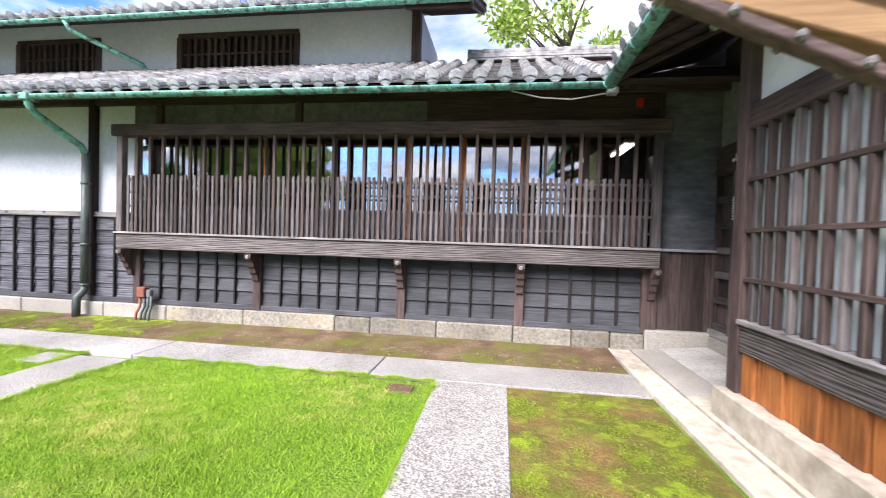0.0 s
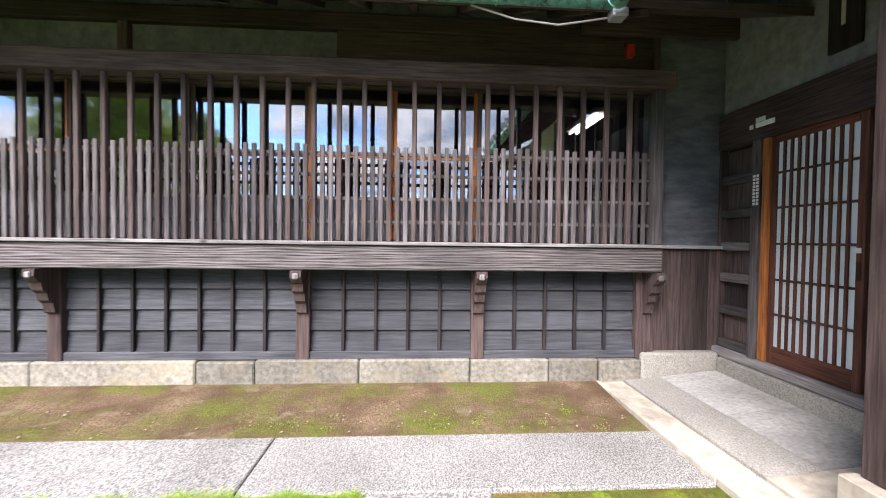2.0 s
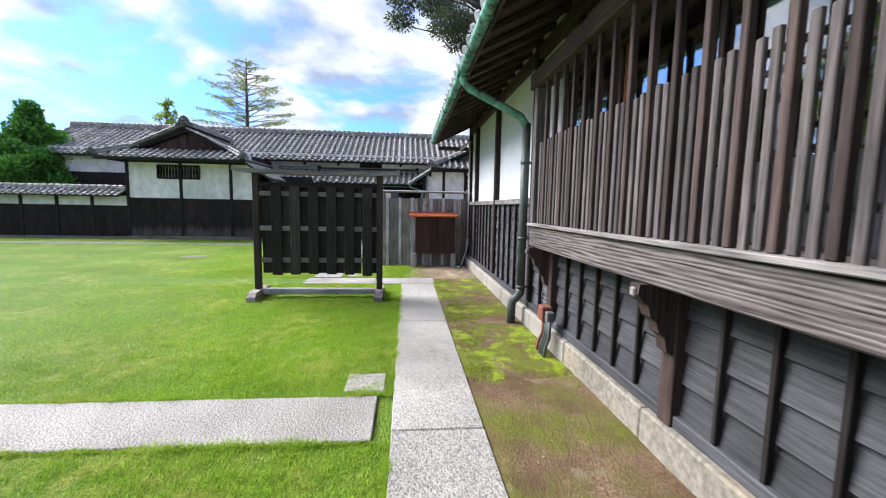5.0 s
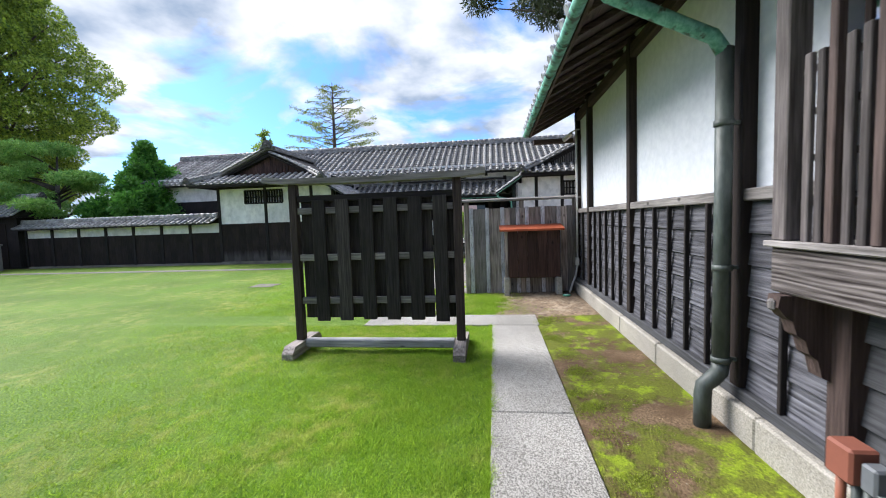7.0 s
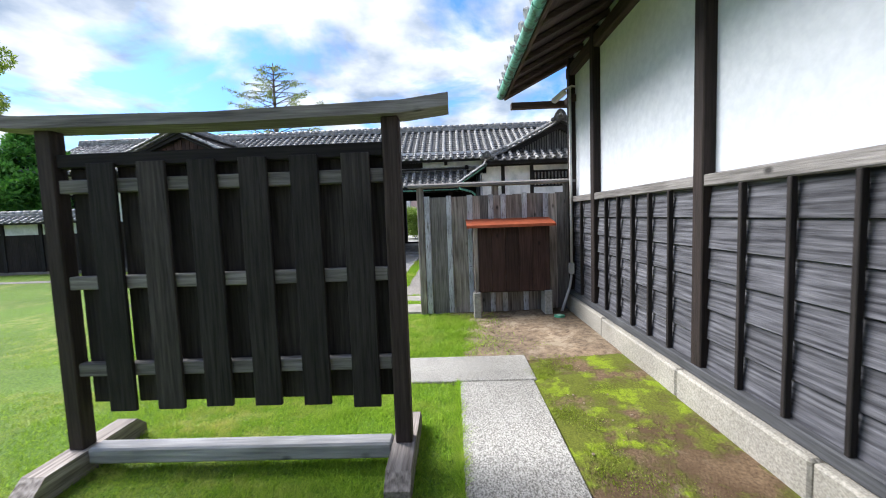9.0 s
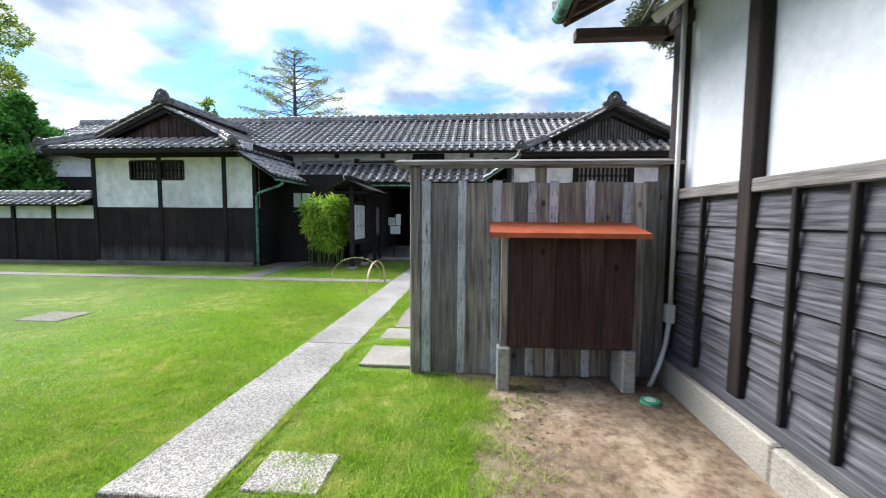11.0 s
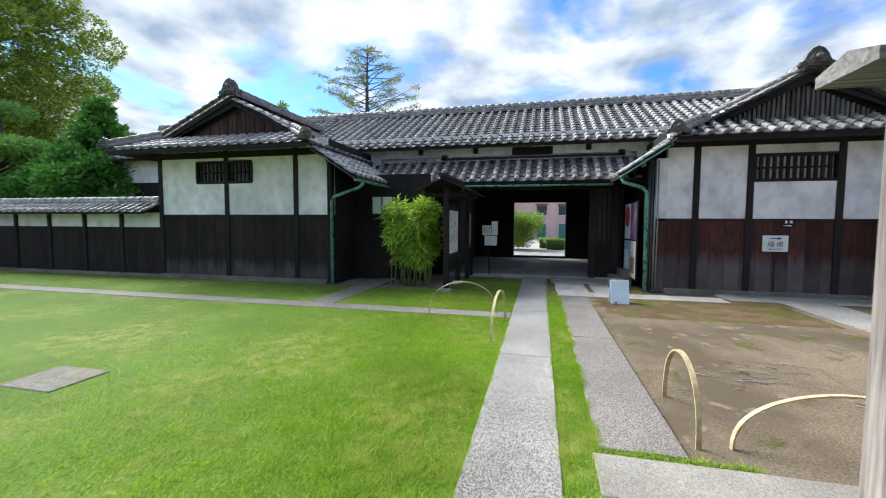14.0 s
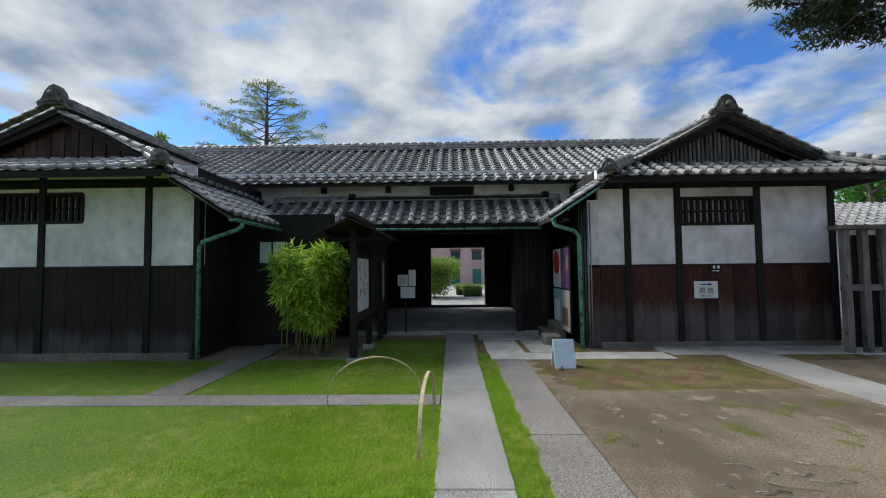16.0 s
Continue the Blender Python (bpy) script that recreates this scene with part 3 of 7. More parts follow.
def sheet(name, x0, x1, y0, y1, z, material, label, category, n=0.5, wav=0.004, thick=0.03, ragged=0.0, rise=0.0):
    """A patch of ground with an uneven top and a skirt down into the soil."""
    nx, ny = max(2, int((x1 - x0) / n)), max(2, int((y1 - y0) / n))
    bm = bmesh.new()
    g = []
    for i in range(nx + 1):
        row = []
        for j in range(ny + 1):
            x, y = x0 + (x1 - x0) * i / nx, y0 + (y1 - y0) * j / ny
            y += ragged * noise.noise((x * 2.3, 7.1, 1)) * (1 - j / ny) + ragged * 0.5 * noise.noise((x * 7.3, 2.1, 1)) * (1 - j / ny)
            e = i in (0, nx) or j in (0, ny)
            row.append(bm.verts.new((x, y, (z - thick if e else z + wav * noise.noise((x * 1.7, y * 1.7, 3))) + rise * (j / ny) ** 1.5)))
        g.append(row)
    for i in range(nx):
        for j in range(ny):
            bm.faces.new([g[i][j], g[i + 1][j], g[i + 1][j + 1], g[i][j + 1]]).smooth = True
    return solid(name, bm, material, label, category, kind="structure")


sheet("lawn", -10.2, 3.2, -19, 3.72, 0.0, LAWN, "green mown lawn with yellowish patches", "lawn", 0.25)
sheet("lawn", -20.4, -10.15, -19, 1.80, 0.0, LAWN, "green mown lawn before the gate hall", "lawn", 0.25)
sheet("moss_strip", -5.2, 1.4, 4.25, 5.45, 0.004, MOSS, "brown soil strip with scattered moss", "soil", 0.12, 0.012, rise=0.055)
sheet("moss_strip", -10.5, -5.1, 4.25, 5.45, 0.003, MOSS_GREEN, "brown soil strip with bright green moss", "soil", 0.12, 0.014, rise=0.05)
sheet("moss_patch", -0.16, 1.40, -0.4, 3.74, 0.010, MOSS_BED, "mossy soil bed beside the paving", "soil", 0.12, 0.012)
sheet("lawn_fence_side", -12.7, -9.8, 2.35, 4.40, 0.003, LAWN, "short lawn beside the path", "lawn", 0.2)
sheet("lawn_strip", -14.04, -12.6, 2.36, 4.32, 0.013, LAWN, "short grass between the stepping slabs", "lawn", 0.15, 0.002)
sheet("bare_soil", -12.6, -10.4, 3.68, 5.42, 0.012, DIRT, "bare trodden soil with dead roots", "soil", 0.08, 0.012, ragged=0.45, rise=0.045)
sheet("earth_yard", -20.6, -12.9, 3.12, 10.5, 0.002, YARD, "bare earth yard", "soil", 0.25, 0.008)
sheet("lawn_strip", -20.9, -10.0, 2.25, 2.72, 0.004, LAWN, "narrow strip of lawn between two paths", "lawn", 0.15)
sheet("moss_strip", -20.2, -18.3, 3.3, 6.8, 0.009, MOSS, "thin moss on the yard before the wing", "soil", 0.12, 0.010, ragged=0.5)
sheet("moss_bed", -23.1, -20.3, 2.42, 4.6, 0.004, MOSS, "dark mossy soil between the gate slabs", "soil", 0.15, 0.004)
sheet("lawn", -22.6, -20.3, 0.15, 1.74, 0.008, LAWN, "patchy grass beside the notice board", "lawn", 0.12, ragged=0.5)
sheet("moss_by_wall", -20.9, -19.9, 3.2, 9.5, 0.006, MOSS, "mossy soil along the paving", "soil", 0.15)


def slab(name, x0, x1, y0, y1, material, label, top=0.02, group="", cat="paving"):
    bm = bmesh.new()
    box(bm, x0, x1, y0, y1, -0.06, top, 0.008)
    return solid(name, bm, material, label, cat, group, "structure")


def path(xs, y0, y1, material, label, group, top=0.02):
    for a, b in zip(xs, xs[1:]):
        slab("path_slab", min(a, b) + 0.006, max(a, b) - 0.006, y0, y1, material, label, top, group)


path([1.33, -1.50, -4.33, -7.1, -9.84], 3.68, 4.35, STONE, "long grey granite path slab", "garden path slabs")
slab("path_slab", -10.5, -9.85, 3.15, 4.38, STONE, "grey granite path slab at the turn", 0.02, "garden path slabs")
slab("path_slab", -10.5, -9.85, 1.70, 3.14, STONE, "grey granite path slab across the lawn", 0.02, "garden path slabs")
path([-10.6, -13.25, -15.9, -18.4, -20.6, -23.1], 1.75, 2.36, STONE, "long grey granite path slab", "gate path slabs")
slab("pebbled_path", -0.77, -0.05, -3.0, 3.67, GRAVEL, "pebbled paving strip crossing the lawn", 0.018)
slab("pebbled_path", -4.88, -4.22, -3.0, 3.55, GRAVEL, "pebbled paving strip crossing the lawn", 0.018)
path([-14.03, -16.9, -20.1], 2.62, 3.19, GRAVEL_DARK, "pebbled paving slab", "pebbled path slabs", 0.016)
slab("stepping_slab", -13.96, -13.50, 2.57, 4.3, AGGREGATE, "pale granite slab in the grass", 0.02)
slab("stepping_slab", -13.21, -12.62, 2.58, 4.3, AGGREGATE, "pale granite slab in the grass", 0.02)
slab("stone_inset", -11.08, -10.70, 2.49, 2.93, GRAVEL, "small pebbled stone in the grass", 0.018)
slab("drain_cover", -14.35, -13.8, -2.75, -2.1, FOUND, "square concrete drain cover in the lawn", 0.012, cat="drain cover")
slab("drain_cover", -1.22, -0.95, 3.30, 3.50, MOSS, "small drain stone in the lawn", 0.012, cat="drain cover")
slab("drain_cover", -5.35, -4.98, 3.25, 3.6, GRAVEL, "small pebbled stone in the lawn", 0.012, cat="drain cover")
slab("lawn_path", -18.2, -17.8, -19, 1.74, GRAVEL_DARK, "narrow paved path across the lawn", 0.012)
slab("side_path", -21.9, -18.2, -2.2, -1.66, GRAVEL_DARK, "short paved path to the side door", 0.012)
slab("yard_paving", -20.75, -20.2, 2.6, 5.9, CONCRETE, "concrete paving strip before the wall", 0.016)
slab("yard_paving", -21.3, -20.5, 6.0, 10.0, CONCRETE, "concrete paving strip before the wall", 0.014)
bm = bmesh.new()
prism(bm, [(-20.5, 6.86), (-20.9, 7.85), (-16.6, 7.6), (-16.6, 6.6), (-17.65, 6.91)], "z", -0.05, 0.02)
solid("yard_path", bm, STONE, "pale paving running across the yard", "paving", kind="structure")
for k, (a, b, y0, y1) in enumerate(((-20.75, -22.1, 2.58, 3.3), (-20.8, -22.1, 3.42, 3.95), (-22.2, -23.1, 2.5, 4.5))):
    slab("yard_paving", a, b, y0, y1, CONCRETE, "concrete slab before the gate", 0.016)
# terrace beside the entrance


def terrace_strip(x0, x1, y0, y1, material, label):
    """A slab of the terrace, which falls gently from the door to its kerb."""
    bm = bmesh.new()
    prism(bm, [(x0, -0.06), (x0, 0.06 + 0.098 * (x0 - 1.62)), (x1, 0.06 + 0.098 * (x1 - 1.62)), (x1, -0.06)], "y", y0, y1)
    return solid("terrace_slab", bm, material, label, "paving", "terrace slabs", "structure")


for y0, y1 in ((4.45, 5.34), (3.66, 4.445)):
    terrace_strip(1.98, 2.57, y0, y1, CONCRETE, "smooth worn slab of the terrace")
terrace_strip(1.615, 1.974, 3.66, 5.34, AGGREGATE, "pebbled border strip of the terrace")
terrace_strip(1.615, 2.57, 1.2, 3.655, KERB, "worn stone terrace before the entrance")
terrace_strip(1.615, 2.57, -4.0, 1.195, KERB, "worn stone terrace before the entrance")
for a, b in ((5.45, 3.72), (3.71, 1.2), (1.19, -1.4), (-1.41, -4)):
    slab("kerb_stone", 1.34, 1.61, b, a, KERB, "long pale kerb stone", 0.045, "terrace kerb stones", "kerb")
slab("ledge_stone", 1.66, 3.2, -4, 3.30, KERB, "stone ledge under the lattice front", 0.30, cat="ledge")

# ---- main house ----
house = thing("main_house", "long dark-timbered house with white plaster and tiled roof", "house", (-5, 6, 0), kind="structure")
bm = bmesh.new()
box(bm, -12.50, -6.2, 5.52, 5.66, 0.25, 3.9)
part("wall", bm, PLASTER, house, "white plastered wall")
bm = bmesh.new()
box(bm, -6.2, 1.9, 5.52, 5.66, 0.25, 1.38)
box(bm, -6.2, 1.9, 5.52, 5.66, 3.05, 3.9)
part("wall", bm, PLASTER_DIM, house, "dark grey plastered wall above the bay")
bm = bmesh.new()
box(bm, -12.50, -12.36, 5.66, 9.5, 0.25, 4.2)
part("wall", bm, PLASTER, house, "white plastered end wall")
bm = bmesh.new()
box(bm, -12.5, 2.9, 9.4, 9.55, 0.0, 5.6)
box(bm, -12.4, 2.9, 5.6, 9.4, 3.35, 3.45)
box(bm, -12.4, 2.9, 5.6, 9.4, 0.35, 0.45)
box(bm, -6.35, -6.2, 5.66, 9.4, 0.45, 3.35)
part("inner_walls", bm, DARK, house, "interior walls coloured near-black for the unlit room's shade")
# foundation stones
xs = [-12.55, -11.0, -9.4, -8.2, -6.6, -5.45, -4.1, -2.6, -2.05, -1.05, 0.05, 0.85, 1.36]
for a, b in zip(xs, xs[1:]):
    bar("foundation_stone", house, a + 0.004, b - 0.004, 5.365 + random.uniform(0, 0.012), 5.60, -0.05, 0.26 + random.uniform(-0.01, 0.012), FOUND if a > -6.5 else AGGREGATE, 0.015)
bar("foundation_stone", house, 1.365, 1.795, 5.345, 5.60, -0.05, 0.258, FOUND, 0.02)
bar("foundation_stone", house, 1.80, 2.62, 5.35, 5.48, -0.05, 0.33, AGGREGATE, 0.02)
bar("ground_sill", house, -12.5, 1.886, 5.42, 5.60, 0.262, 0.345, wood("slate", "x"), 0.008)
bar("dado_rail", house, -12.5, -6.2, 5.44, 5.56, 1.66, 1.745, wood("grey", "x"), 0.008)
for x in (-12.46, -11.46, -9.25, -6.93):
    bar("post", house, x - 0.06, x + 0.06, 5.43, 5.56, 0.262, 3.75, wood("dado", "z"), 0.008)
bar("wall_plate", house, -12.6, 1.9, 5.44, 5.58, 3.50, 3.66, wood("dark", "x"), 0.01)
for x in (-6.02, -3.9, -1.6, 0.12, 1.82):
    bar("post", house, x - 0.065, x + 0.065, 5.40, 5.55, 0.262, 1.16, wood("dark", "z"), 0.008)
for x in (-5.7, -3.3):
    bar("post", house, x - 0.05, x + 0.05, 5.45, 5.53, 3.1, 3.5, wood("dark", "z"), 0.006)
bar("panel", house, -1.3, 1.9, 5.46, 5.53, 3.12, 3.5, wood("dark", "x"), 0.006, "dark boarded panel")


def dado(x0, x1, z0, z1, rows, y, gap, kind, boards="slate", lap=0.032):
    """Lapped boards between posts, with upright battens over them."""
    h = (z1 - z0) / rows
    me = None
    for k in range(rows):
        bm = bmesh.new()
        zb = z0 + k * h
        vs = box(bm, x0, x1, -0.008, 0.012, 0, h + 0.015, 0.002)
        for v in vs:
            v.co.y += -lap * (1 - v.co.z / h)
        me = mesh_from(bm, "board", wood(boards, "x"))
        piece("board", me, house, 0, y, zb)
    n = max(1, round((x1 - x0) / gap))
    bm = bmesh.new()
    box(bm, -0.015, 0.015, -0.070, -0.030, 0, z1 - z0, 0.004)
    mb = mesh_from(bm, "batten", wood(kind, "z"))
    for k in range(1, n):
        piece("batten", mb, house, x0 + (x1 - x0) * k / n, y, z0)


for a, b in ((-12.40, -11.52), (-11.40, -9.31), (-9.19, -6.99), (-6.87, -6.09)):
    dado(a, b, 0.345, 1.66, 6, 5.505, 0.365, "char", "board", 0.022)
for a, b in ((-5.955, -3.965), (-3.835, -1.665), (-1.535, 0.055), (0.185, 1.755)):
    dado(a, b, 0.345, 1.16, 4, 5.50, 0.33, "char")

# ---- the bay with its lattice ----
bay = thing("lattice_bay", "projecting dark wooden bay with upright lattice bars", "bay window", (-2.1, 5.3, 1.16), kind="structure")
bar("bay_beam", bay, -6.2, 1.90, 5.20, 5.34, 1.165, 1.40, wood("beam", "x"), 0.01)
bar("bay_sill", bay, -6.22, 1.92, 5.17, 5.50, 1.402, 1.435, wood("grey", "x"), 0.006)
bar("bay_head", bay, -6.28, 1.98, 5.17, 5.36, 2.935, 3.11, wood("dark", "x"), 0.01)
bar("bay_floor", bay, -6.2, 1.9, 5.34, 5.52, 1.17, 1.22, wood("dark", "x"))
for x in (-6.15, 1.84):
    bar("bay_post", bay, x - 0.05, x + 0.05, 5.20, 5.31, 1.436, 2.934, wood("lattice", "z"), 0.006)
bm = bmesh.new()
box(bm, -0.022, 0.022, -0.022, 0.022, 0, 1.498, 0.005)
tall = mesh_from(bm, "tall_bar", wood("brown_bar", "z"))
bm = bmesh.new()
box(bm, -0.021, 0.021, -0.014, 0.014, 0, 0.90, 0.005)
low = mesh_from(bm, "low_bar", wood("lattice", "z"))
n = 34
for k in range(1, n + 1):
    if k < n:
        piece("tall_bar", tall, bay, -6.10 + 7.89 * k / n, 5.245, 1.436)
    for f in (0.34, 0.67):
        piece("low_bar", low, bay, -6.10 + 7.89 * (k + f - 1) / n, 5.245, 1.436 + random.uniform(-0.02, 0.004))
for z in (1.62, 1.84, 2.06, 2.26):
    bar("cross_rail", bay, -6.1, 1.79, 5.268, 5.285, z - 0.016, z + 0.016, wood("lattice", "x"), 0.003)
for x, big in ((-3.9, 0), (-1.6, 0), (0.12, 0), (1.86, 1), (-6.1, 1)):
    bm = bmesh.new()
    w = 0.05 if not big else 0.045
    prism(bm, [(5.40, 0.72), (5.40, 1.16), (5.16, 1.16), (5.15, 1.10), (5.19, 1.05), (5.22, 1.03), (5.24, 0.96), (5.28, 0.93), (5.30, 0.86), (5.34, 0.83), (5.36, 0.74)], "x", x - w, x + w)
    br = part("bracket", bm, wood("dark", "z"), bay, "carved wooden bracket")
    bar("bracket_end", br, x - w * 0.55, x + w * 0.55, 5.135, 5.16, 1.08, 1.14, wood("grey", "z"), 0.018, "pale weathered bracket end")
# glazed sashes behind the bars
win = thing("window_1", "row of glazed wooden sliding sashes behind the lattice", "window", (-2.1, 5.56, 1.4), kind="structure")
bar("window_frame", win, -6.2, 1.9, 5.52, 5.66, 1.38, 1.45, wood("dark", "x"))
bar("window_frame", win, -6.2, 1.9, 5.52, 5.66, 2.98, 3.05, wood("dark", "x"))
edges = [-6.15, -5.0, -3.9, -2.75, -1.6, -0.75, 0.12, 1.0, 1.84]
for k, (a, b) in enumerate(zip(edges, edges[1:])):
    y = 5.58 + 0.03 * (k % 2)
    wd = wood("orange", "z") if k in (1, 4, 5) else wood("dark", "z")
    for x in (a + 0.02, b - 0.02):
        bar("stile", win, x - 0.02, x + 0.02, y - 0.014, y + 0.014, 1.45, 2.98, wd, 0.003)
    bar("meeting_rail", win, a + 0.04, b - 0.04, y - 0.012, y + 0.012, 2.28, 2.31, wd, 0.003)
    for z0, z1, mt in ((1.45, 1.86, wood("board", "z")), (1.86, 2.28, GLASS), (2.31, 2.98, GLASS)):
        p = bar("pane" if mt is GLASS else "panel", win, a + 0.04, b - 0.04, y - 0.003, y + 0.003, z0, z1, mt, 0)
        if mt is GLASS:
            p.visible_shadow = False

# ---- main house roof ----
mroof = thing("main_roof", "grey clay tiled lower roof with round eave tiles", "roof", (-5, 6, 3.4), kind="structure")
EY, EZ = 4.50, 3.40
slope(mroof, (-12.75, EY, EZ), (1, 0, 0), (0, 2.75, 1.38), 13.75, lambda u: (0, 3.05), sp=0.292, r=0.078, rows_as_parts=True, discs=True)
bm = bmesh.new()
deck(bm, [(-12.7, EY + 0.03, EZ - 0.02), (3.3, EY + 0.03, EZ - 0.02), (3.3, 7.3, EZ + 1.385), (-12.7, 7.3, EZ + 1.385)], 0.07)
part("roof_boards", bm, wood("dark", "x"), mroof, "dark roof boards")
bm = bmesh.new()
box(bm, -0.035, 0.035, 0, 1.05, -0.06, 0, 0.004)
for v in bm.verts:
    v.co.z += v.co.y * 0.5
me = mesh_from(bm, "rafter", wood("dark", "y"))
for k in range(31):
    piece("rafter", me, mroof, -12.5 + k * 0.46, EY + 0.06, EZ - 0.085)
bar("eave_board", mroof, -12.7, 1.1, EY + 0.03, EY + 0.07, EZ - 0.12, EZ - 0.02, wood("dark", "x"), 0.004)


def gutter(parent, p, q, r=0.06, material=None, name="gutter"):
    """A half-round gutter from p to q with brackets."""
    p, q = Vector(p), Vector(q)
    d = (q - p).normalized()
    s = d.cross(Vector((0, 0, 1))).normalized()
    bm = bmesh.new()
    rows = []
    for pt in (p, q):
        ring = []
        for rr in (r, r - 0.006):
            ring.append([bm.verts.new(pt + s * (rr * math.cos(a)) + Vector((0, 0, rr * math.sin(a)))) for a in [math.pi + math.pi * k / 10 for k in range(11)]])
        rows.append(ring)
    for w in (0, 1):
        for k in range(10):
            bm.faces.new([rows[0][w][k], rows[1][w][k], rows[1][w][k + 1], rows[0][w][k + 1]]).smooth = True
    for k in (0, 10):
        bm.faces.new([rows[0][0][k], rows[1][0][k], rows[1][1][k], rows[0][1][k]])
    for e in (0, 1):
        for k in range(10):
            bm.faces.new([rows[e][0][k], rows[e][0][k + 1], rows[e][1][k + 1], rows[e][1][k]])
    n = max(2, int((q - p).length / 0.9))
    for k in range(n + 1):
        c = p.lerp(q, k / n)
        tube(bm, [c + s * (1.06 * r * math.cos(a)) + Vector((0, 0, 1.06 * r * math.sin(a))) for a in [math.pi + math.pi * j / 8 for j in range(9)]], 0.007, 5)
    return part(name, bm, material or COPPER, parent, "green verdigris copper gutter")


bar("eave_board", mroof, 1.1, 3.3, EY + 0.8, EY + 0.86, EZ + 0.1, EZ + 0.4, wood("dark", "x"), 0.004)
gutter(mroof, (-12.65, 4.47, 3.33), (1.0, 4.47, 3.31))
bm = bmesh.new()
tube(bm, [(-6.85, 4.47, 3.30), (-6.85, 4.47, 3.20), (-6.86, 4.55, 3.10), (-6.90, 5.25, 2.78), (-6.91, 5.32, 2.68)], 0.05, 12)
box(bm, -6.93, -6.77, 4.39, 4.55, 3.24, 3.34, 0.01)
part("downpipe_head", bm, COPPER, mroof, "green copper pipe from the gutter")
dp = thing("downpipe", "grey-green downpipe with an elbow at its foot", "downpipe", (-6.91, 5.33, 0))
bm = bmesh.new()
tube(bm, [(-6.91, 5.33, 2.70), (-6.91, 5.33, 0.52)], 0.055, 14)
part("pipe", bm, PIPE, dp)
bm = bmesh.new()
tube(bm, [(-6.91, 5.33, 0.52), (-6.912, 5.325, 0.45), (-6.92, 5.28, 0.39), (-6.93, 5.23, 0.34), (-6.93, 5.22, 0.26), (-6.93, 5.22, -0.02)], 0.058, 14)
part("elbow", bm, PIPE, dp)
for z in (0.54, 1.2, 2.2):
    bm = bmesh.new()
    tube(bm, [(-6.91, 5.33, z - 0.02), (-6.91, 5.33, z + 0.02)], 0.064, 14)
    box(bm, -6.925, -6.895, 5.38, 5.45, z - 0.012, z + 0.012)
    part("clamp", bm, PIPE, dp)
# end of the roof: verge board and inner eave
bm = bmesh.new()
beam(bm, (-12.72, EY, EZ - 0.06), (-12.72, 7.2, EZ + 1.29), 0.05, 0.16)
part("verge_board", bm, wood("dark", "y"), mroof)

# ---- upper storey ----
upper = thing("upper_storey", "upper storey with white plaster and barred windows", "storey", (-6, 7.2, 4.8), kind="structure")
for x0, x1, y0, y1 in ((-16.0, -10.85, 7.2, 7.35), (-8.75, -6.9, 7.2, 7.35), (-4.25, -1.9, 7.2, 7.35), (-1.99, -1.84, 7.352, 9.4)):
    bar("wall", upper, x0, x1, y0, y1, 4.4, 5.9, PLASTER, 0, "white plastered upper wall")
for x0, x1 in ((-10.85, -8.75), (-6.9, -4.25)):
    wn1 = thing("upper_window", "dark barred window under the eaves", "window", (x0, 7.2, 4.8), kind="structure")
    bar("window_frame", wn1, x0, x1, 7.17, 7.33, 4.72, 4.80, wood("dark", "x"))
    bar("window_frame", wn1, x0, x1, 7.17, 7.33, 5.45, 5.53, wood("dark", "x"))
    for x in (x0 + 0.04, x1 - 0.04):
        bar("window_frame", wn1, x - 0.06, x + 0.06, 7.16, 7.33, 4.80, 5.45, wood("dark", "z"))
    # near-black sheet paints the darkness behind the bars; no room lies there
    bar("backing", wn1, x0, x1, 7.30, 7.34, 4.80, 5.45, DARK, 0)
    bm = bmesh.new()
    box(bm, -0.03, 0.03, -0.03, 0.03, 4.80, 5.45, 0.004)
    me = mesh_from(bm, "window_bar", wood("dark", "z"))
    k = x0 + 0.22
    while k < x1 - 0.15:
        piece("window_bar", me, wn1, k, 7.24, 0)
        k += 0.15
    bar("cross_bar", wn1, x0 + 0.1, x1 - 0.1, 7.22, 7.25, 5.1, 5.14, wood("dark", "x"))
    bar("wall", upper, x0, x1, 7.2, 7.35, 5.53, 5.9, PLASTER, 0)
    bar("wall", upper, x0, x1, 7.2, 7.35, 4.4, 4.72, PLASTER, 0)
bar("post", upper, -1.96, -1.80, 7.14, 7.32, 4.6, 5.9, wood("dark", "z"))
uroof = thing("upper_roof", "grey tiled upper roof above the storey", "roof", (-6, 7.5, 5.5), kind="structure")
slope(uroof, (-16, 6.15, 5.42), (1, 0, 0), (0, 2.2, 1.1), 15.3, lambda u: (0, 3.6), sp=0.292, r=0.078, discs=True)
bm = bmesh.new()
deck(bm, [(-16, 6.17, 5.40), (-0.72, 6.17, 5.40), (-0.72, 9.6, 7.1), (-16, 9.6, 7.1)], 0.08)
part("roof_boards", bm, wood("dark", "x"), uroof)
bm = bmesh.new()
beam(bm, (-0.76, 6.15, 5.32), (-0.76, 9.4, 6.95), 0.06, 0.2)
part("verge_board", bm, wood("dark", "y"), uroof)
bm = bmesh.new()
box(bm, -0.6, 0.6, -0.03, 0.03, -0.07, 0.0, 0.004)
me = mesh_from(bm, "purlin", wood("dark", "x"))
for k in range(6):
    piece("purlin", me, uroof, -1.3, 6.35 + 0.45 * k, 5.40 + 0.225 * k)
gutter(uroof, (-16, 6.10, 5.33), (-0.75, 6.10, 5.33))
bm = bmesh.new()
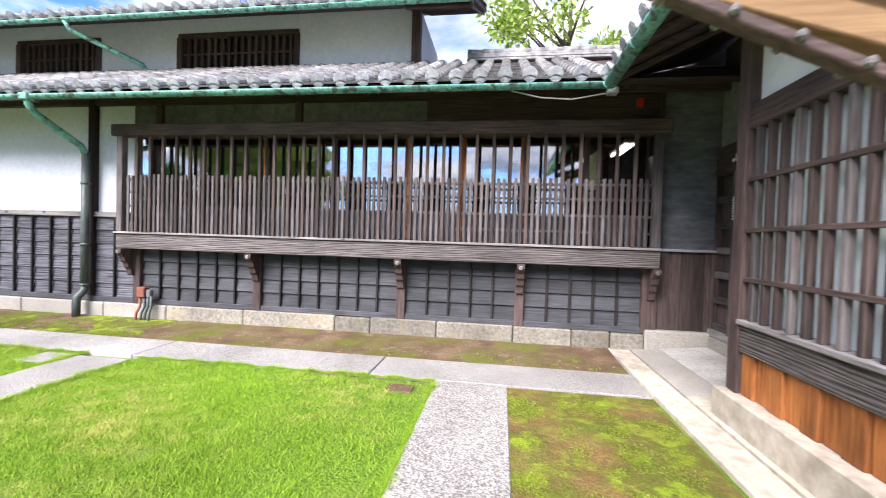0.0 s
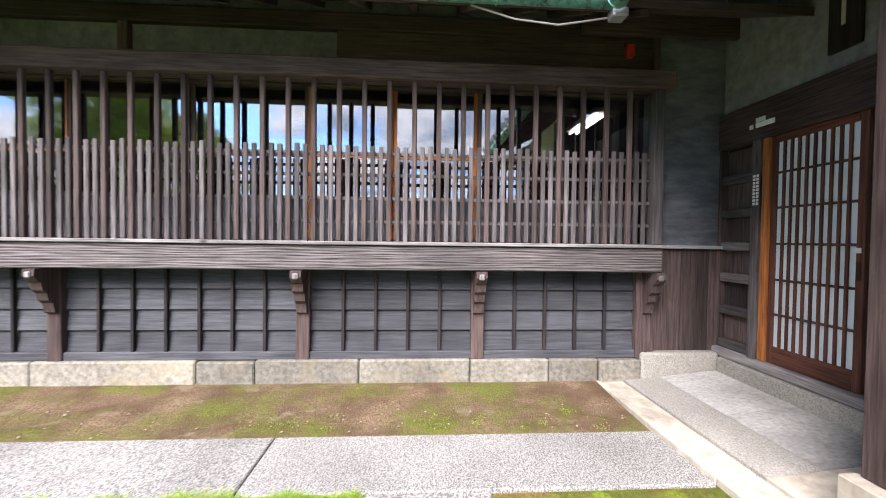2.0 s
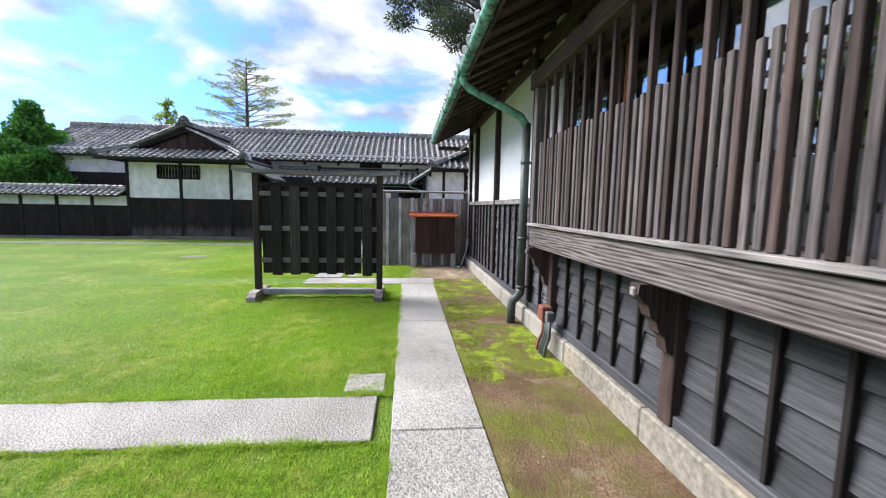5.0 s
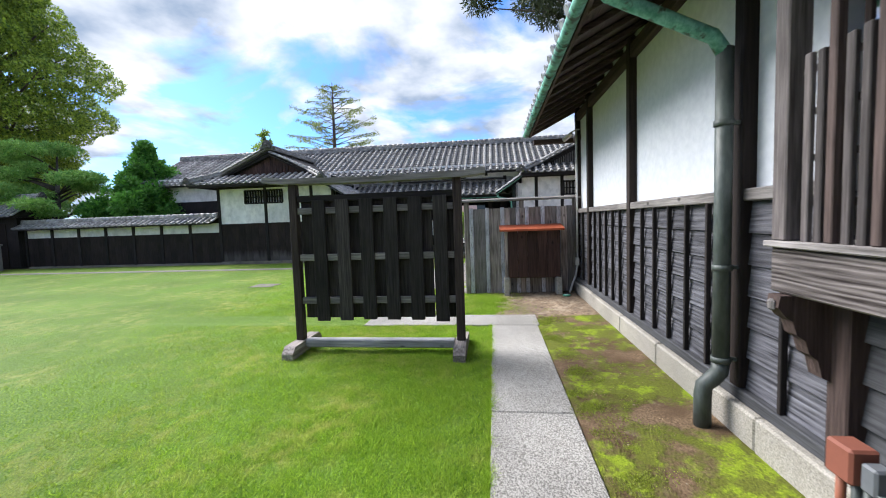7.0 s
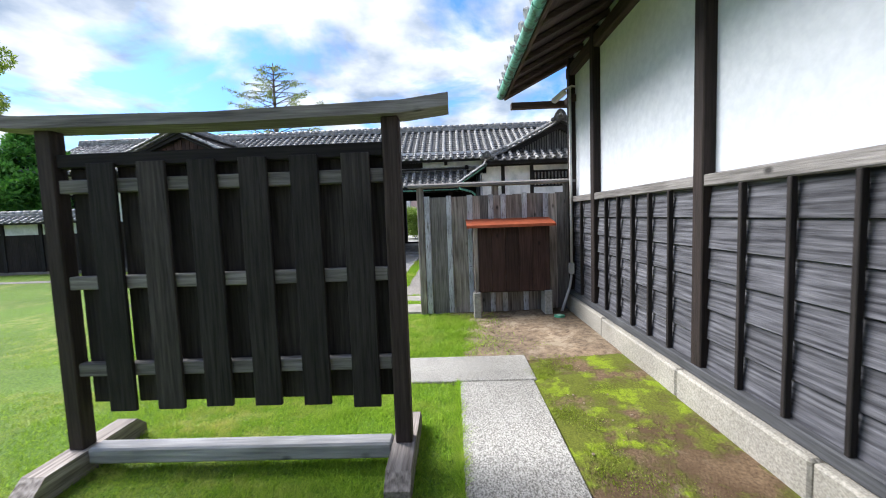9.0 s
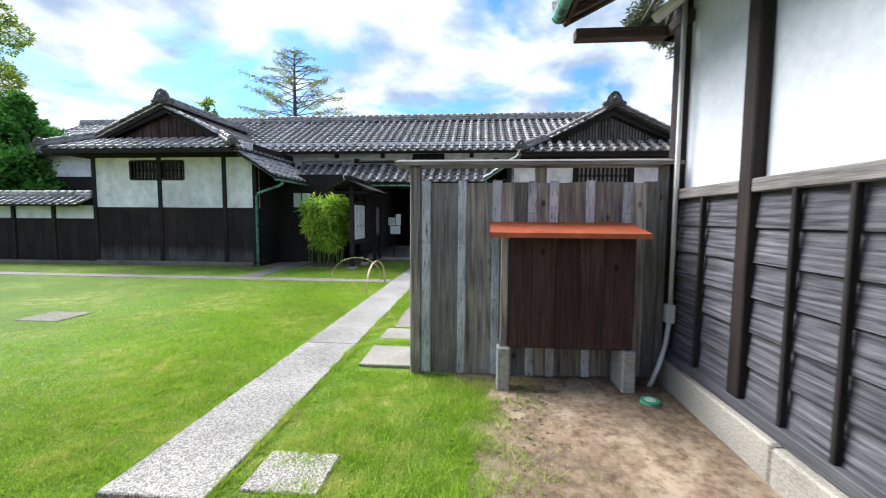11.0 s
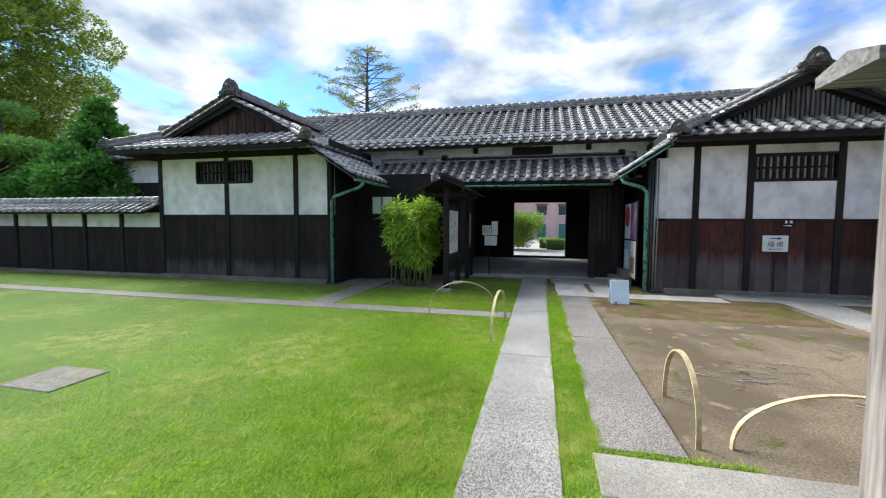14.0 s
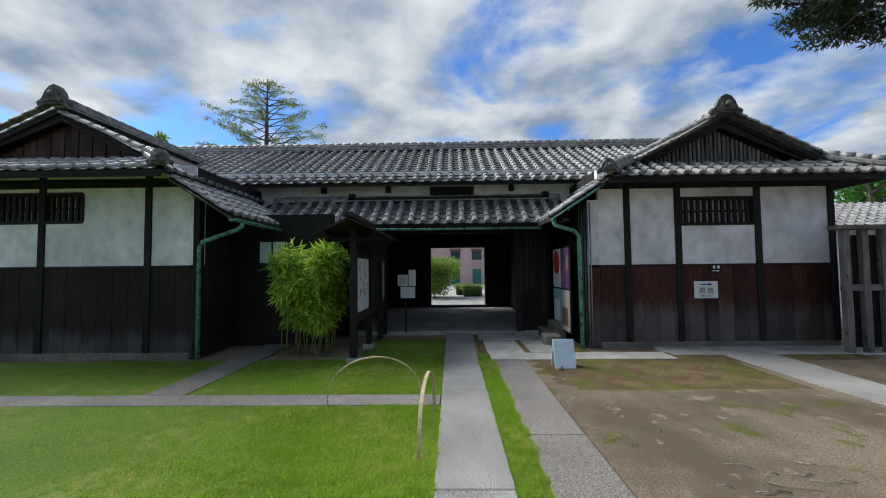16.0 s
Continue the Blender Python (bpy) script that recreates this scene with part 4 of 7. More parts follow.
tube(bm, [(-8.3, 6.1, 5.3), (-8.25, 6.15, 5.15), (-7.55, 7.0, 4.85), (-7.5, 7.05, 4.75), (-7.5, 6.9, 4.62), (-7.85, 6.75, 4.55)], 0.045, 10)
part("downpipe", bm, COPPER, uroof, "green copper pipe between the roofs")
ridge_stack(uroof, (-16, 9.5, 7.05), (-0.7, 9.5, 7.05))
ridge_stack(mroof, (-0.9, 7.3, 4.82), (2.3, 7.3, 4.82), 0.26, 3)

# ---- entrance wing ----
entry = thing("entrance_wing", "dark timber entrance wing with a latticed front", "wing", (2.5, 3, 0), kind="structure")
bm = bmesh.new()
box(bm, 1.92, 2.85, 5.49, 5.64, 0.0, 3.9)
part("wall", bm, PLASTER_BLACK, entry, "black plastered wall")
for k in range(5):
    bar("skirting_board", entry, 1.96 + 0.15 * k, 2.107 + 0.15 * k, 5.45 + 0.004 * (k % 2), 5.49, 0.332, 1.39, wood("brown_bar", "z"), 0.004)
bar("ledge", entry, 1.96, 2.70, 5.40, 5.49, 1.395, 1.43, wood("pale", "x"), 0.006, "pale wooden ledge")
bar("post", entry, 1.888, 1.955, 5.405, 5.49, 0.332, 3.6, wood("brown_bar", "z"), 0.008)
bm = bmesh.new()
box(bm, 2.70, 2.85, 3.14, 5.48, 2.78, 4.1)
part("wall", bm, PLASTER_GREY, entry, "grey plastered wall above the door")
bar("lintel", entry, 2.645, 2.84, 3.26, 5.48, 2.42, 2.778, wood("dark", "y"), 0.008)
bar("threshold", entry, 2.61, 2.85, 3.26, 5.48, 0.302, 0.385, wood("grey", "y"), 0.01)
bar("stone_step", entry, 2.575, 2.85, 3.26, 5.34, -0.03, 0.30, AGGREGATE, 0.015)
# indoor shade behind the door, given by near-black colour
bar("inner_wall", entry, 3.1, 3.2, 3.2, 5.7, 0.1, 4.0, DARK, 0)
bar("door_post", entry, 2.63, 2.78, 4.94, 5.03, 0.385, 2.42, wood("lattice", "z"), 0.006)
bar("door_jamb", entry, 2.655, 2.77, 4.872, 4.938, 0.385, 2.42, wood("orange", "z"), 0.006, "orange-brown jamb worn at the latch")
plaque = thing("name_plaque", "dark wooden plaque hanging above the door", "plaque", (2.68, 4.26, 2.95))
bar("board", plaque, 2.66, 2.697, 4.14, 4.38, 2.92, 3.5, wood("char", "z"), 0.006)
bar("text_bar", plaque, 2.655, 2.661, 4.245, 4.275, 3.1, 3.45, plain("plaque_print", (0.42, 0.38, 0.32), 0.6), 0)
side = thing("board_screen", "dark panelled screen with cross bars beside the door", "screen", (2.7, 5.24, 0.385), kind="structure")
bars = (0.43, 0.78, 1.11, 1.43, 1.76, 2.10)
for a, b in zip(bars, bars[1:] + (2.44,)):
    bar("panel_board", side, 2.73, 2.755, 5.03, 5.44, a + 0.045, b - 0.045, wood("brown_bar", "z"), 0.005)
for z in bars:
    bar("cross_bar", side, 2.665, 2.745, 5.03, 5.44, z - 0.045, z + 0.045, wood("lattice", "y"), 0.01)
bar("screen_stile", side, 2.66, 2.75, 5.44, 5.48, 0.385, 2.42, wood("dark", "z"), 0.006)
bar("backing", side, 2.756, 2.80, 5.03, 5.48, 0.385, 2.42, wood("char", "z"), 0)
door = thing("door_1", "latticed sliding door with frosted panes in reddish wood", "door", (2.7, 4.1, 0.385), kind="structure")
for y0, y1, dx in ((4.08, 4.87, 0.0), (3.3, 4.14, 0.034)):
    for a, b, z0, z1, g in ((y0, y0 + 0.06, 0.385, 2.42, "z"), (y1 - 0.05, y1, 0.385, 2.42, "z"), (y0 + 0.06, y1 - 0.05, 2.36, 2.42, "y"), (y0 + 0.06, y1 - 0.05, 0.385, 0.54, "y")):
        bar("door_frame", door, 2.685 + dx, 2.717 + dx, a, b, z0, z1, wood("orange_red", g))
    for k in range(1, 10):
        yy = y0 + 0.06 + (y1 - y0 - 0.11) * k / 10
        bar("muntin", door, 2.688 + dx, 2.706 + dx, yy - 0.011, yy + 0.011, 0.54, 2.36, wood("orange_red", "z"), 0.002)
    for z in (0.83, 1.14, 1.46, 1.78, 2.09):
        bar("muntin", door, 2.692 + dx, 2.706 + dx, y0 + 0.06, y1 - 0.05, z - 0.01, z + 0.01, wood("dark", "y"), 0.002)
    bar("pane", door, 2.708 + dx, 2.712 + dx, y0 + 0.06, y1 - 0.05, 0.54, 2.36, PAPER, 0, "pale frosted pane")
bar("door_pull", door, 2.677, 2.687, 4.10, 4.13, 1.20, 1.34, plain("dark_bronze", (0.08, 0.06, 0.04), 0.4, 0.8), 0.003)
bar("door_notice", door, 2.678, 2.684, 4.10, 4.15, 1.40, 1.44, plain("label_white", (0.75, 0.75, 0.73), 0.6), 0, "tiny white notice")
# projecting lattice front
front = thing("lattice_front", "dark wooden lattice front over orange boards", "lattice", (1.8, 1.5, 0.30), kind="structure")
bar("corner_post", front, 1.74, 1.88, 3.12, 3.26, 0.30, 3.4, wood("dark", "z"), 0.008)
bar("sill_beam", front, 1.75, 1.90, 1.0, 3.12, 0.64, 0.86, wood("beam", "y"), 0.01)
bar("sill_cap", front, 1.72, 1.92, 1.0, 3.12, 0.862, 0.90, wood("grey", "y"), 0.006)
bar("head_beam", front, 1.75, 1.90, 1.0, 3.12, 2.41, 2.60, wood("dark", "y"), 0.01)
bar("plaster", front, 1.83, 1.93, 1.0, 3.12, 2.60, 3.5, PLASTER_OLD, 0, "white plaster panel")
bar("pane", front, 1.865, 1.875, 1.0, 3.11, 0.90, 2.41, PAPER, 0, "pale frosted panes")
bar("end_wall", front, 1.88, 3.1, 3.13, 3.25, 0.302, 3.5, PLASTER_BLACK, 0)
for k in range(15):
    yy = 3.02 - k * 0.14
    bar("lattice_bar", front, 1.762, 1.812, yy - 0.022, yy + 0.022, 0.90, 2.41, wood("brown_bar" if k % 3 else "lattice", "z"), 0.004)
for z in (1.22, 1.61, 2.01):
    bar("cross_rail", front, 1.755, 1.79, 1.0, 3.11, z - 0.018, z + 0.018, wood("dark", "y"), 0.003)
for k in range(13):
    yy = 3.11 - k * 0.162
    bar("plank", front, 1.775 + 0.022 * (k % 2), 1.83, yy - 0.15, yy, 0.302, 0.64, wood("orange", "z"), 0.004)
# entrance roof
eroof = thing("entrance_roof", "tiled entrance roof seen from under its dark eaves", "roof", (2, 2, 3.4), kind="structure")
slope(eroof, (1.02, 0.6, 3.42), (0, 1, 0), (2.0, 0, 1.0), 3.9, lambda u: (0, 2.4), sp=0.292, r=0.078, discs=True)
bm = bmesh.new()
deck(bm, [(1.04, 0.6, 3.40), (1.04, 4.5, 3.40), (3.3, 6.4, 4.5), (3.3, 0.6, 4.5)], 0.07)
part("roof_boards", bm, wood("dark", "y"), eroof)
bm = bmesh.new()
box(bm, 0, 1.7, -0.035, 0.035, -0.07, 0, 0.004)
for v in bm.verts:
    v.co.z += v.co.x * 0.49
me = mesh_from(bm, "rafter", wood("dark", "x"))
for k in range(9):
    piece("rafter", me, eroof, 1.06, 0.7 + 0.45 * k, 3.33)
gutter(eroof, (1.0, 0.6, 3.30), (1.0, 4.40, 3.30), 0.075)
bm = bmesh.new()
beam(bm, (1.3, 1.0, 3.05), (1.95, 1.5, 3.25), 0.12, 0.14)
beam(bm, (1.1, 1.3, 3.12), (2.0, 1.3, 3.30), 0.10, 0.12)
part("bracket_beam", bm, wood("fresh", "x"), eroof, "unpainted brown bracket beam")
alarm = thing("alarm_lamp", "small red alarm lamp under the eaves", "alarm lamp", (1.64, 5.43, 3.4))
bar("lamp_body", alarm, 1.60, 1.68, 5.40, 5.47, 3.33, 3.46, plain("red_plastic", (0.55, 0.03, 0.02), 0.4), 0.012)
bar("lamp_mount", alarm, 1.58, 1.70, 5.44, 5.50, 3.46, 3.53, wood("dark", "x"), 0.004)
bar("hook_box", eroof, 0.98, 1.1, 4.42, 4.54, 3.18, 3.25, STEEL, 0.01, "steel junction box on the gutter end")

bm = bmesh.new()
box(bm, 1.76, 3.2, 0.94, 0.998, 0.302, 3.5)
part("end_wall", bm, PLASTER_BLACK, front)
lab = thing("door_label", "small dark strip of white writing on the door post", "label", (2.62, 4.96, 1.9))
bar("paper_strip", lab, 2.622, 2.629, 4.92, 5.01, 1.80, 2.11, plain("label_dark", (0.06, 0.055, 0.05), 0.6), 0)
for k in range(2):
    for c in range(9):
        bar("text_bar", lab, 2.619, 2.623, 4.93 + 0.038 * k, 4.957 + 0.038 * k, 1.815 + 0.032 * c, 1.838 + 0.032 * c, plain("label_white", (0.75, 0.75, 0.73), 0.6), 0)
tags = thing("lintel_label", "small white paper labels on the lintel", "label", (2.64, 4.95, 2.55))
bar("paper_strip", tags, 2.632, 2.643, 4.80, 5.0, 2.53, 2.575, plain("label_white", (0.75, 0.75, 0.73), 0.6), 0.002)
bar("paper_strip", tags, 2.632, 2.643, 4.90, 5.0, 2.58, 2.62, plain("label_green", (0.6, 0.68, 0.55), 0.6), 0.002)
bar("paper_strip", tags, 2.632, 2.643, 5.03, 5.07, 2.53, 2.57, plain("label_white", (0.75, 0.75, 0.73), 0.6), 0.002)
cctv = thing("eave_camera", "small pale security camera under the eave", "camera", (-12.2, 5.3, 3.2))
bm = bmesh.new()
beam(bm, (-12.27, 5.16, 3.10), (-12.12, 5.30, 3.20), 0.07, 0.07, 0.012)
part("camera_body", bm, plain("pale_housing", (0.55, 0.54, 0.52), 0.5), cctv)
bm = bmesh.new()
tube(bm, [(-12.16, 5.28, 3.22), (-12.16, 5.40, 3.28), (-12.2, 5.45, 3.28)], 0.014, 8)
part("camera_arm", bm, plain("pale_housing", (0.55, 0.54, 0.52), 0.5), cctv)
bar("verge_beam", mroof, -12.74, -12.62, 4.62, 5.5, 3.12, 3.21, wood("dark", "y"), 0.006)
bar("verge_beam", mroof, -12.74, -12.36, 5.42, 5.54, 3.12, 3.22, wood("dark", "x"), 0.006)
bm = bmesh.new()
tube(bm, [(-0.1, 4.52, 3.26), (0.25, 4.54, 3.18), (0.6, 4.56, 3.16), (0.98, 4.52, 3.21)], 0.008, 6)
part("cable", bm, plain("pale_cable", (0.4, 0.38, 0.35), 0.6), mroof, "pale cable under the gutter")

# low roofed wicket beside the terrace, its eave hanging over the start of the walk
wicket = thing("wicket_eave", "low wicket eave of unpainted brown beams on a post", "gate", (1.12, 0.62, 0), kind="structure")
bar("post", wicket, 1.06, 1.16, 0.57, 0.67, 0.0, 1.86, wood("dark", "z"), 0.008)
bm = bmesh.new()
beam(bm, (0.21, 0.60, 2.045), (1.20, 0.60, 1.60), 0.05, 0.028)
part("verge_batten", bm, wood("dark", "x"), wicket)
bm = bmesh.new()
beam(bm, (0.16, 0.65, 2.13), (1.22, 0.65, 1.78), 0.07, 0.075)
part("bracket_beam", bm, wood("fresh", "x"), wicket, "unpainted brown beam")
bm = bmesh.new()
beam(bm, (0.30, 0.72, 2.15), (1.22, 0.72, 1.93), 0.06, 0.06)
part("bracket_beam", bm, wood("fresh", "x"), wicket, "unpainted brown beam")
bm = bmesh.new()
beam(bm, (0.36, 0.76, 2.20), (1.26, 0.76, 1.95), 0.30, 0.03)
part("roof_board", bm, wood("dark", "x"), wicket)
for k in range(8):
    s = k / 7
    bm = bmesh.new()
    beam(bm, (0.20 + 0.95 * s, 0.555, 2.05 - 0.43 * s), (0.20 + 0.95 * s, 0.66, 2.06 - 0.43 * s), 0.022, 0.024, 0.008)
    part("rafter_end", bm, wood("grey", "y"), wicket, "pale weathered rafter end")

# close the house behind the bay; the near-black colour paints in indoor shade
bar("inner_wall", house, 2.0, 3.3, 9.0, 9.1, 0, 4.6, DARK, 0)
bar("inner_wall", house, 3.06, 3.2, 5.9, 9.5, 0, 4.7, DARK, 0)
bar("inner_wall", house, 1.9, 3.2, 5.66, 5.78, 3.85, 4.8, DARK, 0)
lamp = thing("ceiling_lamp", "white fluorescent tube lamp on the ceiling indoors", "lamp", (1.85, 7.0, 3.1))
bar("lamp_tray", lamp, 1.75, 1.95, 6.5, 7.5, 3.12, 3.18, plain("white_enamel", (0.7, 0.7, 0.7), 0.4), 0.01)
TUBE = bpy.data.materials.new("lit_tube")
TUBE.use_nodes = True
tb = TUBE.node_tree.nodes["Principled BSDF"]
tb.inputs["Emission Color"].default_value, tb.inputs["Emission Strength"].default_value = (1, 0.97, 0.88, 1), 2.5
for x in (1.80, 1.90):
    bm = bmesh.new()
    tube(bm, [(x, 6.53, 3.09), (x, 7.47, 3.09)], 0.018, 8)
    part("lamp_tube", bm, TUBE, lamp, "lit white tube")
meter = thing("cable_box", "rusty red cable box on bent conduits beside the wall", "cable box", (-5.75, 5.2, 0))
bar("box_body", meter, -5.84, -5.70, 5.22, 5.34, 0.40, 0.56, plain("rusty_red_paint", (0.20, 0.065, 0.04), 0.7), 0.012)
bar("box_side", meter, -5.695, -5.62, 5.25, 5.33, 0.40, 0.52, plain("grey_metal", (0.12, 0.13, 0.14), 0.5), 0.01)
for k, x in enumerate((-5.82, -5.74, -5.68, -5.62)):
    bm = bmesh.new()
    tube(bm, [(x, 5.28, 0.42), (x, 5.28, 0.25), (x - 0.04 + 0.01 * k, 5.25, 0.14), (x - 0.03 + 0.01 * k, 5.23, -0.02)], 0.02, 8)
    part("conduit", bm, plain("orange_conduit", (0.26, 0.09, 0.05), 0.6) if k == 0 else PIPE, meter)

# ---- garden screen ----
screen = thing("garden_screen", "dark board screen on sled feet on the lawn", "screen", (-8.67, 2.3, 0))
for y in (1.28, 3.32):
    bar("post", screen, -8.72, -8.62, y - 0.05, y + 0.05, 0.15, 2.10, wood("brown_bar", "z"), 0.008)
    bm = bmesh.new()
    prism(bm, [(-8.28, 0.0), (-9.10, 0.0), (-9.10, 0.08), (-9.02, 0.15), (-8.36, 0.15), (-8.28, 0.08)], "y", y - 0.07, y + 0.07)
    part("foot", bm, wood("fence", "x"), screen, "weathered sled foot")
bar("foot_rail", screen, -8.73, -8.61, 1.355, 3.245, 0.06, 0.16, wood("pale", "y"), 0.012, "bleached foot rail")
bm = bmesh.new()
pts = [(0.93, 2.13), (1.2, 2.10), (2.3, 2.085), (3.4, 2.10), (3.66, 2.13), (3.66, 2.20), (3.4, 2.17), (2.3, 2.15), (1.2, 2.17), (0.93, 2.20)]
prism(bm, pts, "x", -8.78, -8.56)
part("top_beam", bm, wood("grey", "y"), screen, "gently curved top beam")
for z in (0.65, 1.19, 1.77):
    bar("rail", screen, -8.70, -8.64, 1.33, 3.27, z - 0.04, z + 0.04, wood("grey", "y"), 0.006)
for k in range(7):
    y = 1.38 + k * 0.292
    bar("board", screen, -8.73, -8.705, y - 0.03, y + 0.165, 0.42, 1.93, wood("soot", "z"), 0.004)
for k in range(6):
    y = 1.53 + k * 0.300
    bar("board", screen, -8.635, -8.61, y, y + 0.165, 0.40 + random.uniform(-0.015, 0.015), 1.90, wood("soot", "z"), 0.004)
bar("top_rail", screen, -8.70, -8.64, 1.33, 3.27, 1.88, 1.96, wood("char", "y"), 0.006)

# ---- board fence with the lean-to ----
fence = thing("board_fence", "weathered grey board fence with a post and cap rail", "fence", (-12.5, 4.3, 0))
bar("post", fence, -12.56, -12.45, 3.13, 3.23, 0, 1.96, wood("fence", "z"), 0.008)
bar("post", fence, -12.62, -12.53, 4.28, 4.38, 0, 1.96, wood("fence", "z"), 0.008)
bar("post", fence, -12.56, -12.45, 5.36, 5.42, 0, 1.96, wood("grey", "z"), 0.008)
bm = bmesh.new()
prism(bm, [(-12.63, 1.962), (-12.39, 1.962), (-12.39, 1.995), (-12.50, 2.025), (-12.63, 1.995)], "y", 3.0, 5.62)
part("cap_rail", bm, wood("grey", "y"), fence, "grey cap rail")
for z in (0.35, 1.0, 1.65):
    bar("rail", fence, -12.56, -12.51, 3.2, 5.4, z - 0.03, z + 0.03, wood("grey", "y"))
FLAKY = surf("flaking_bamboo", (0.15, 0.138, 0.132), (0.54, 0.545, 0.595), (1, 1, 0.14), 62, 2.5, 0.75, 0.7, vary=0.15, stain=0.4, lo=0.34, hi=0.50, ragged=0.72)
STRIPS = ((3.235, 3.325), (3.575, 3.655), (3.89, 3.975), (4.21, 4.29), (4.40, 4.48), (4.72, 4.80), (5.04, 5.12))
for a, b in STRIPS:
    strip = bar("bamboo_strip", fence, -12.49, -12.462, a, b, 0.02, 1.825 + random.uniform(-0.01, 0.012), FLAKY, 0.011, "pale flaking bamboo strip")
    for z in (0.34, 0.78, 1.21, 1.60):
        z += random.uniform(-0.07, 0.07)
        bar("node_ring", strip, -12.475, -12.458, a + 0.004, b - 0.004, z, z + 0.008, FLAKY, 0.003)
BOARDS = ((3.325, 3.575, "grey"), (3.655, 3.89, "fence"), (3.975, 4.075, "fence"), (4.075, 4.21, "grey"), (4.29, 4.40, "fence"), (4.48, 4.59, "fence"), (4.59, 4.72, "fence"), (4.80, 4.93, "fence"), (4.93, 5.04, "grey"), (5.12, 5.24, "fence"), (5.24, 5.36, "grey"))
for a, b, tone in BOARDS:
    bar("board", fence, -12.51, -12.49 + random.uniform(0, 0.004), a - 0.012, b + 0.012, 0.01, 1.82 + random.uniform(-0.012, 0.006), wood(tone, "z"), 0.004)
shed = thing("lean_to", "small dark lean-to cupboard with a red sheet roof", "lean-to", (-12.3, 4.5, 0))
for y in (3.99, 5.03):
    bar("stone_leg", shed, -12.26 if y < 4.5 else -12.44, -12.13, y - 0.055, y + 0.055, -0.02, 0.39, CONCRETE, 0.012)
    bar("corner_post", shed, -12.22, -12.17, y - 0.03, y + 0.03, 0.39, 1.34, wood("fence" if y < 4.5 else "red", "z"), 0.005)
for k in range(5):
    y = 4.025 + k * 0.197
    bar("board", shed, -12.20 + 0.003 * (k % 2), -12.175, y, y + 0.194, 0.39, 1.34, wood("red", "z"), 0.003)
for y in (3.97, 5.05):
    bar("side_board", shed, -12.48, -12.22, y - 0.012, y + 0.012, 0.39, 1.36, wood("red", "z"), 0.003)
bm = bmesh.new()
deck(bm, [(-12.02, 3.86, 1.375), (-12.02, 5.12, 1.375), (-12.49, 5.12, 1.46), (-12.49, 3.86, 1.46)], 0.012)
box(bm, -12.03, -12.01, 3.86, 5.12, 1.335, 1.374)
part("sheet_roof", bm, RUST, shed, "faded red sheet roof")
bar("floor_board", shed, -12.47, -12.2, 4.0, 5.0, 0.375, 0.39, wood("dark", "y"))
bm = bmesh.new()
tube(bm, [(-12.33, 5.42, 3.3), (-12.33, 5.42, 0.75)], 0.02, 8)
box(bm, -12.37, -12.29, 5.38, 5.45, 0.60, 0.76, 0.008)
tube(bm, [(-12.33, 5.42, 0.62), (-12.30, 5.38, 0.40), (-12.22, 5.30, 0.25), (-12.25, 5.26, 0.10), (-12.3, 5.24, -0.02)], 0.02, 8)
solid("conduit", bm, plain("pale_grey_plastic", (0.55, 0.55, 0.54), 0.5), "pale grey conduit with a small box on the wall", "conduit")
valve = thing("valve_lid", "green round valve lid in the soil", "valve lid", (-11.95, 5.13, 0))
bm = bmesh.new()
bmesh.ops.create_cone(bm, cap_ends=True, segments=24, radius1=0.075, radius2=0.072, depth=0.03, matrix=Matrix.Translation((-11.95, 5.13, 0.055)))
part("rim", bm, plain("green_plastic", (0.08, 0.36, 0.22), 0.5), valve)
bm = bmesh.new()
bmesh.ops.create_cone(bm, cap_ends=True, segments=16, radius1=0.042, radius2=0.042, depth=0.034, matrix=Matrix.Translation((-11.95, 5.13, 0.058)))
part("lid", bm, plain("mint_plastic", (0.45, 0.68, 0.55), 0.5), valve)

# ---- gate hall and its wings ----


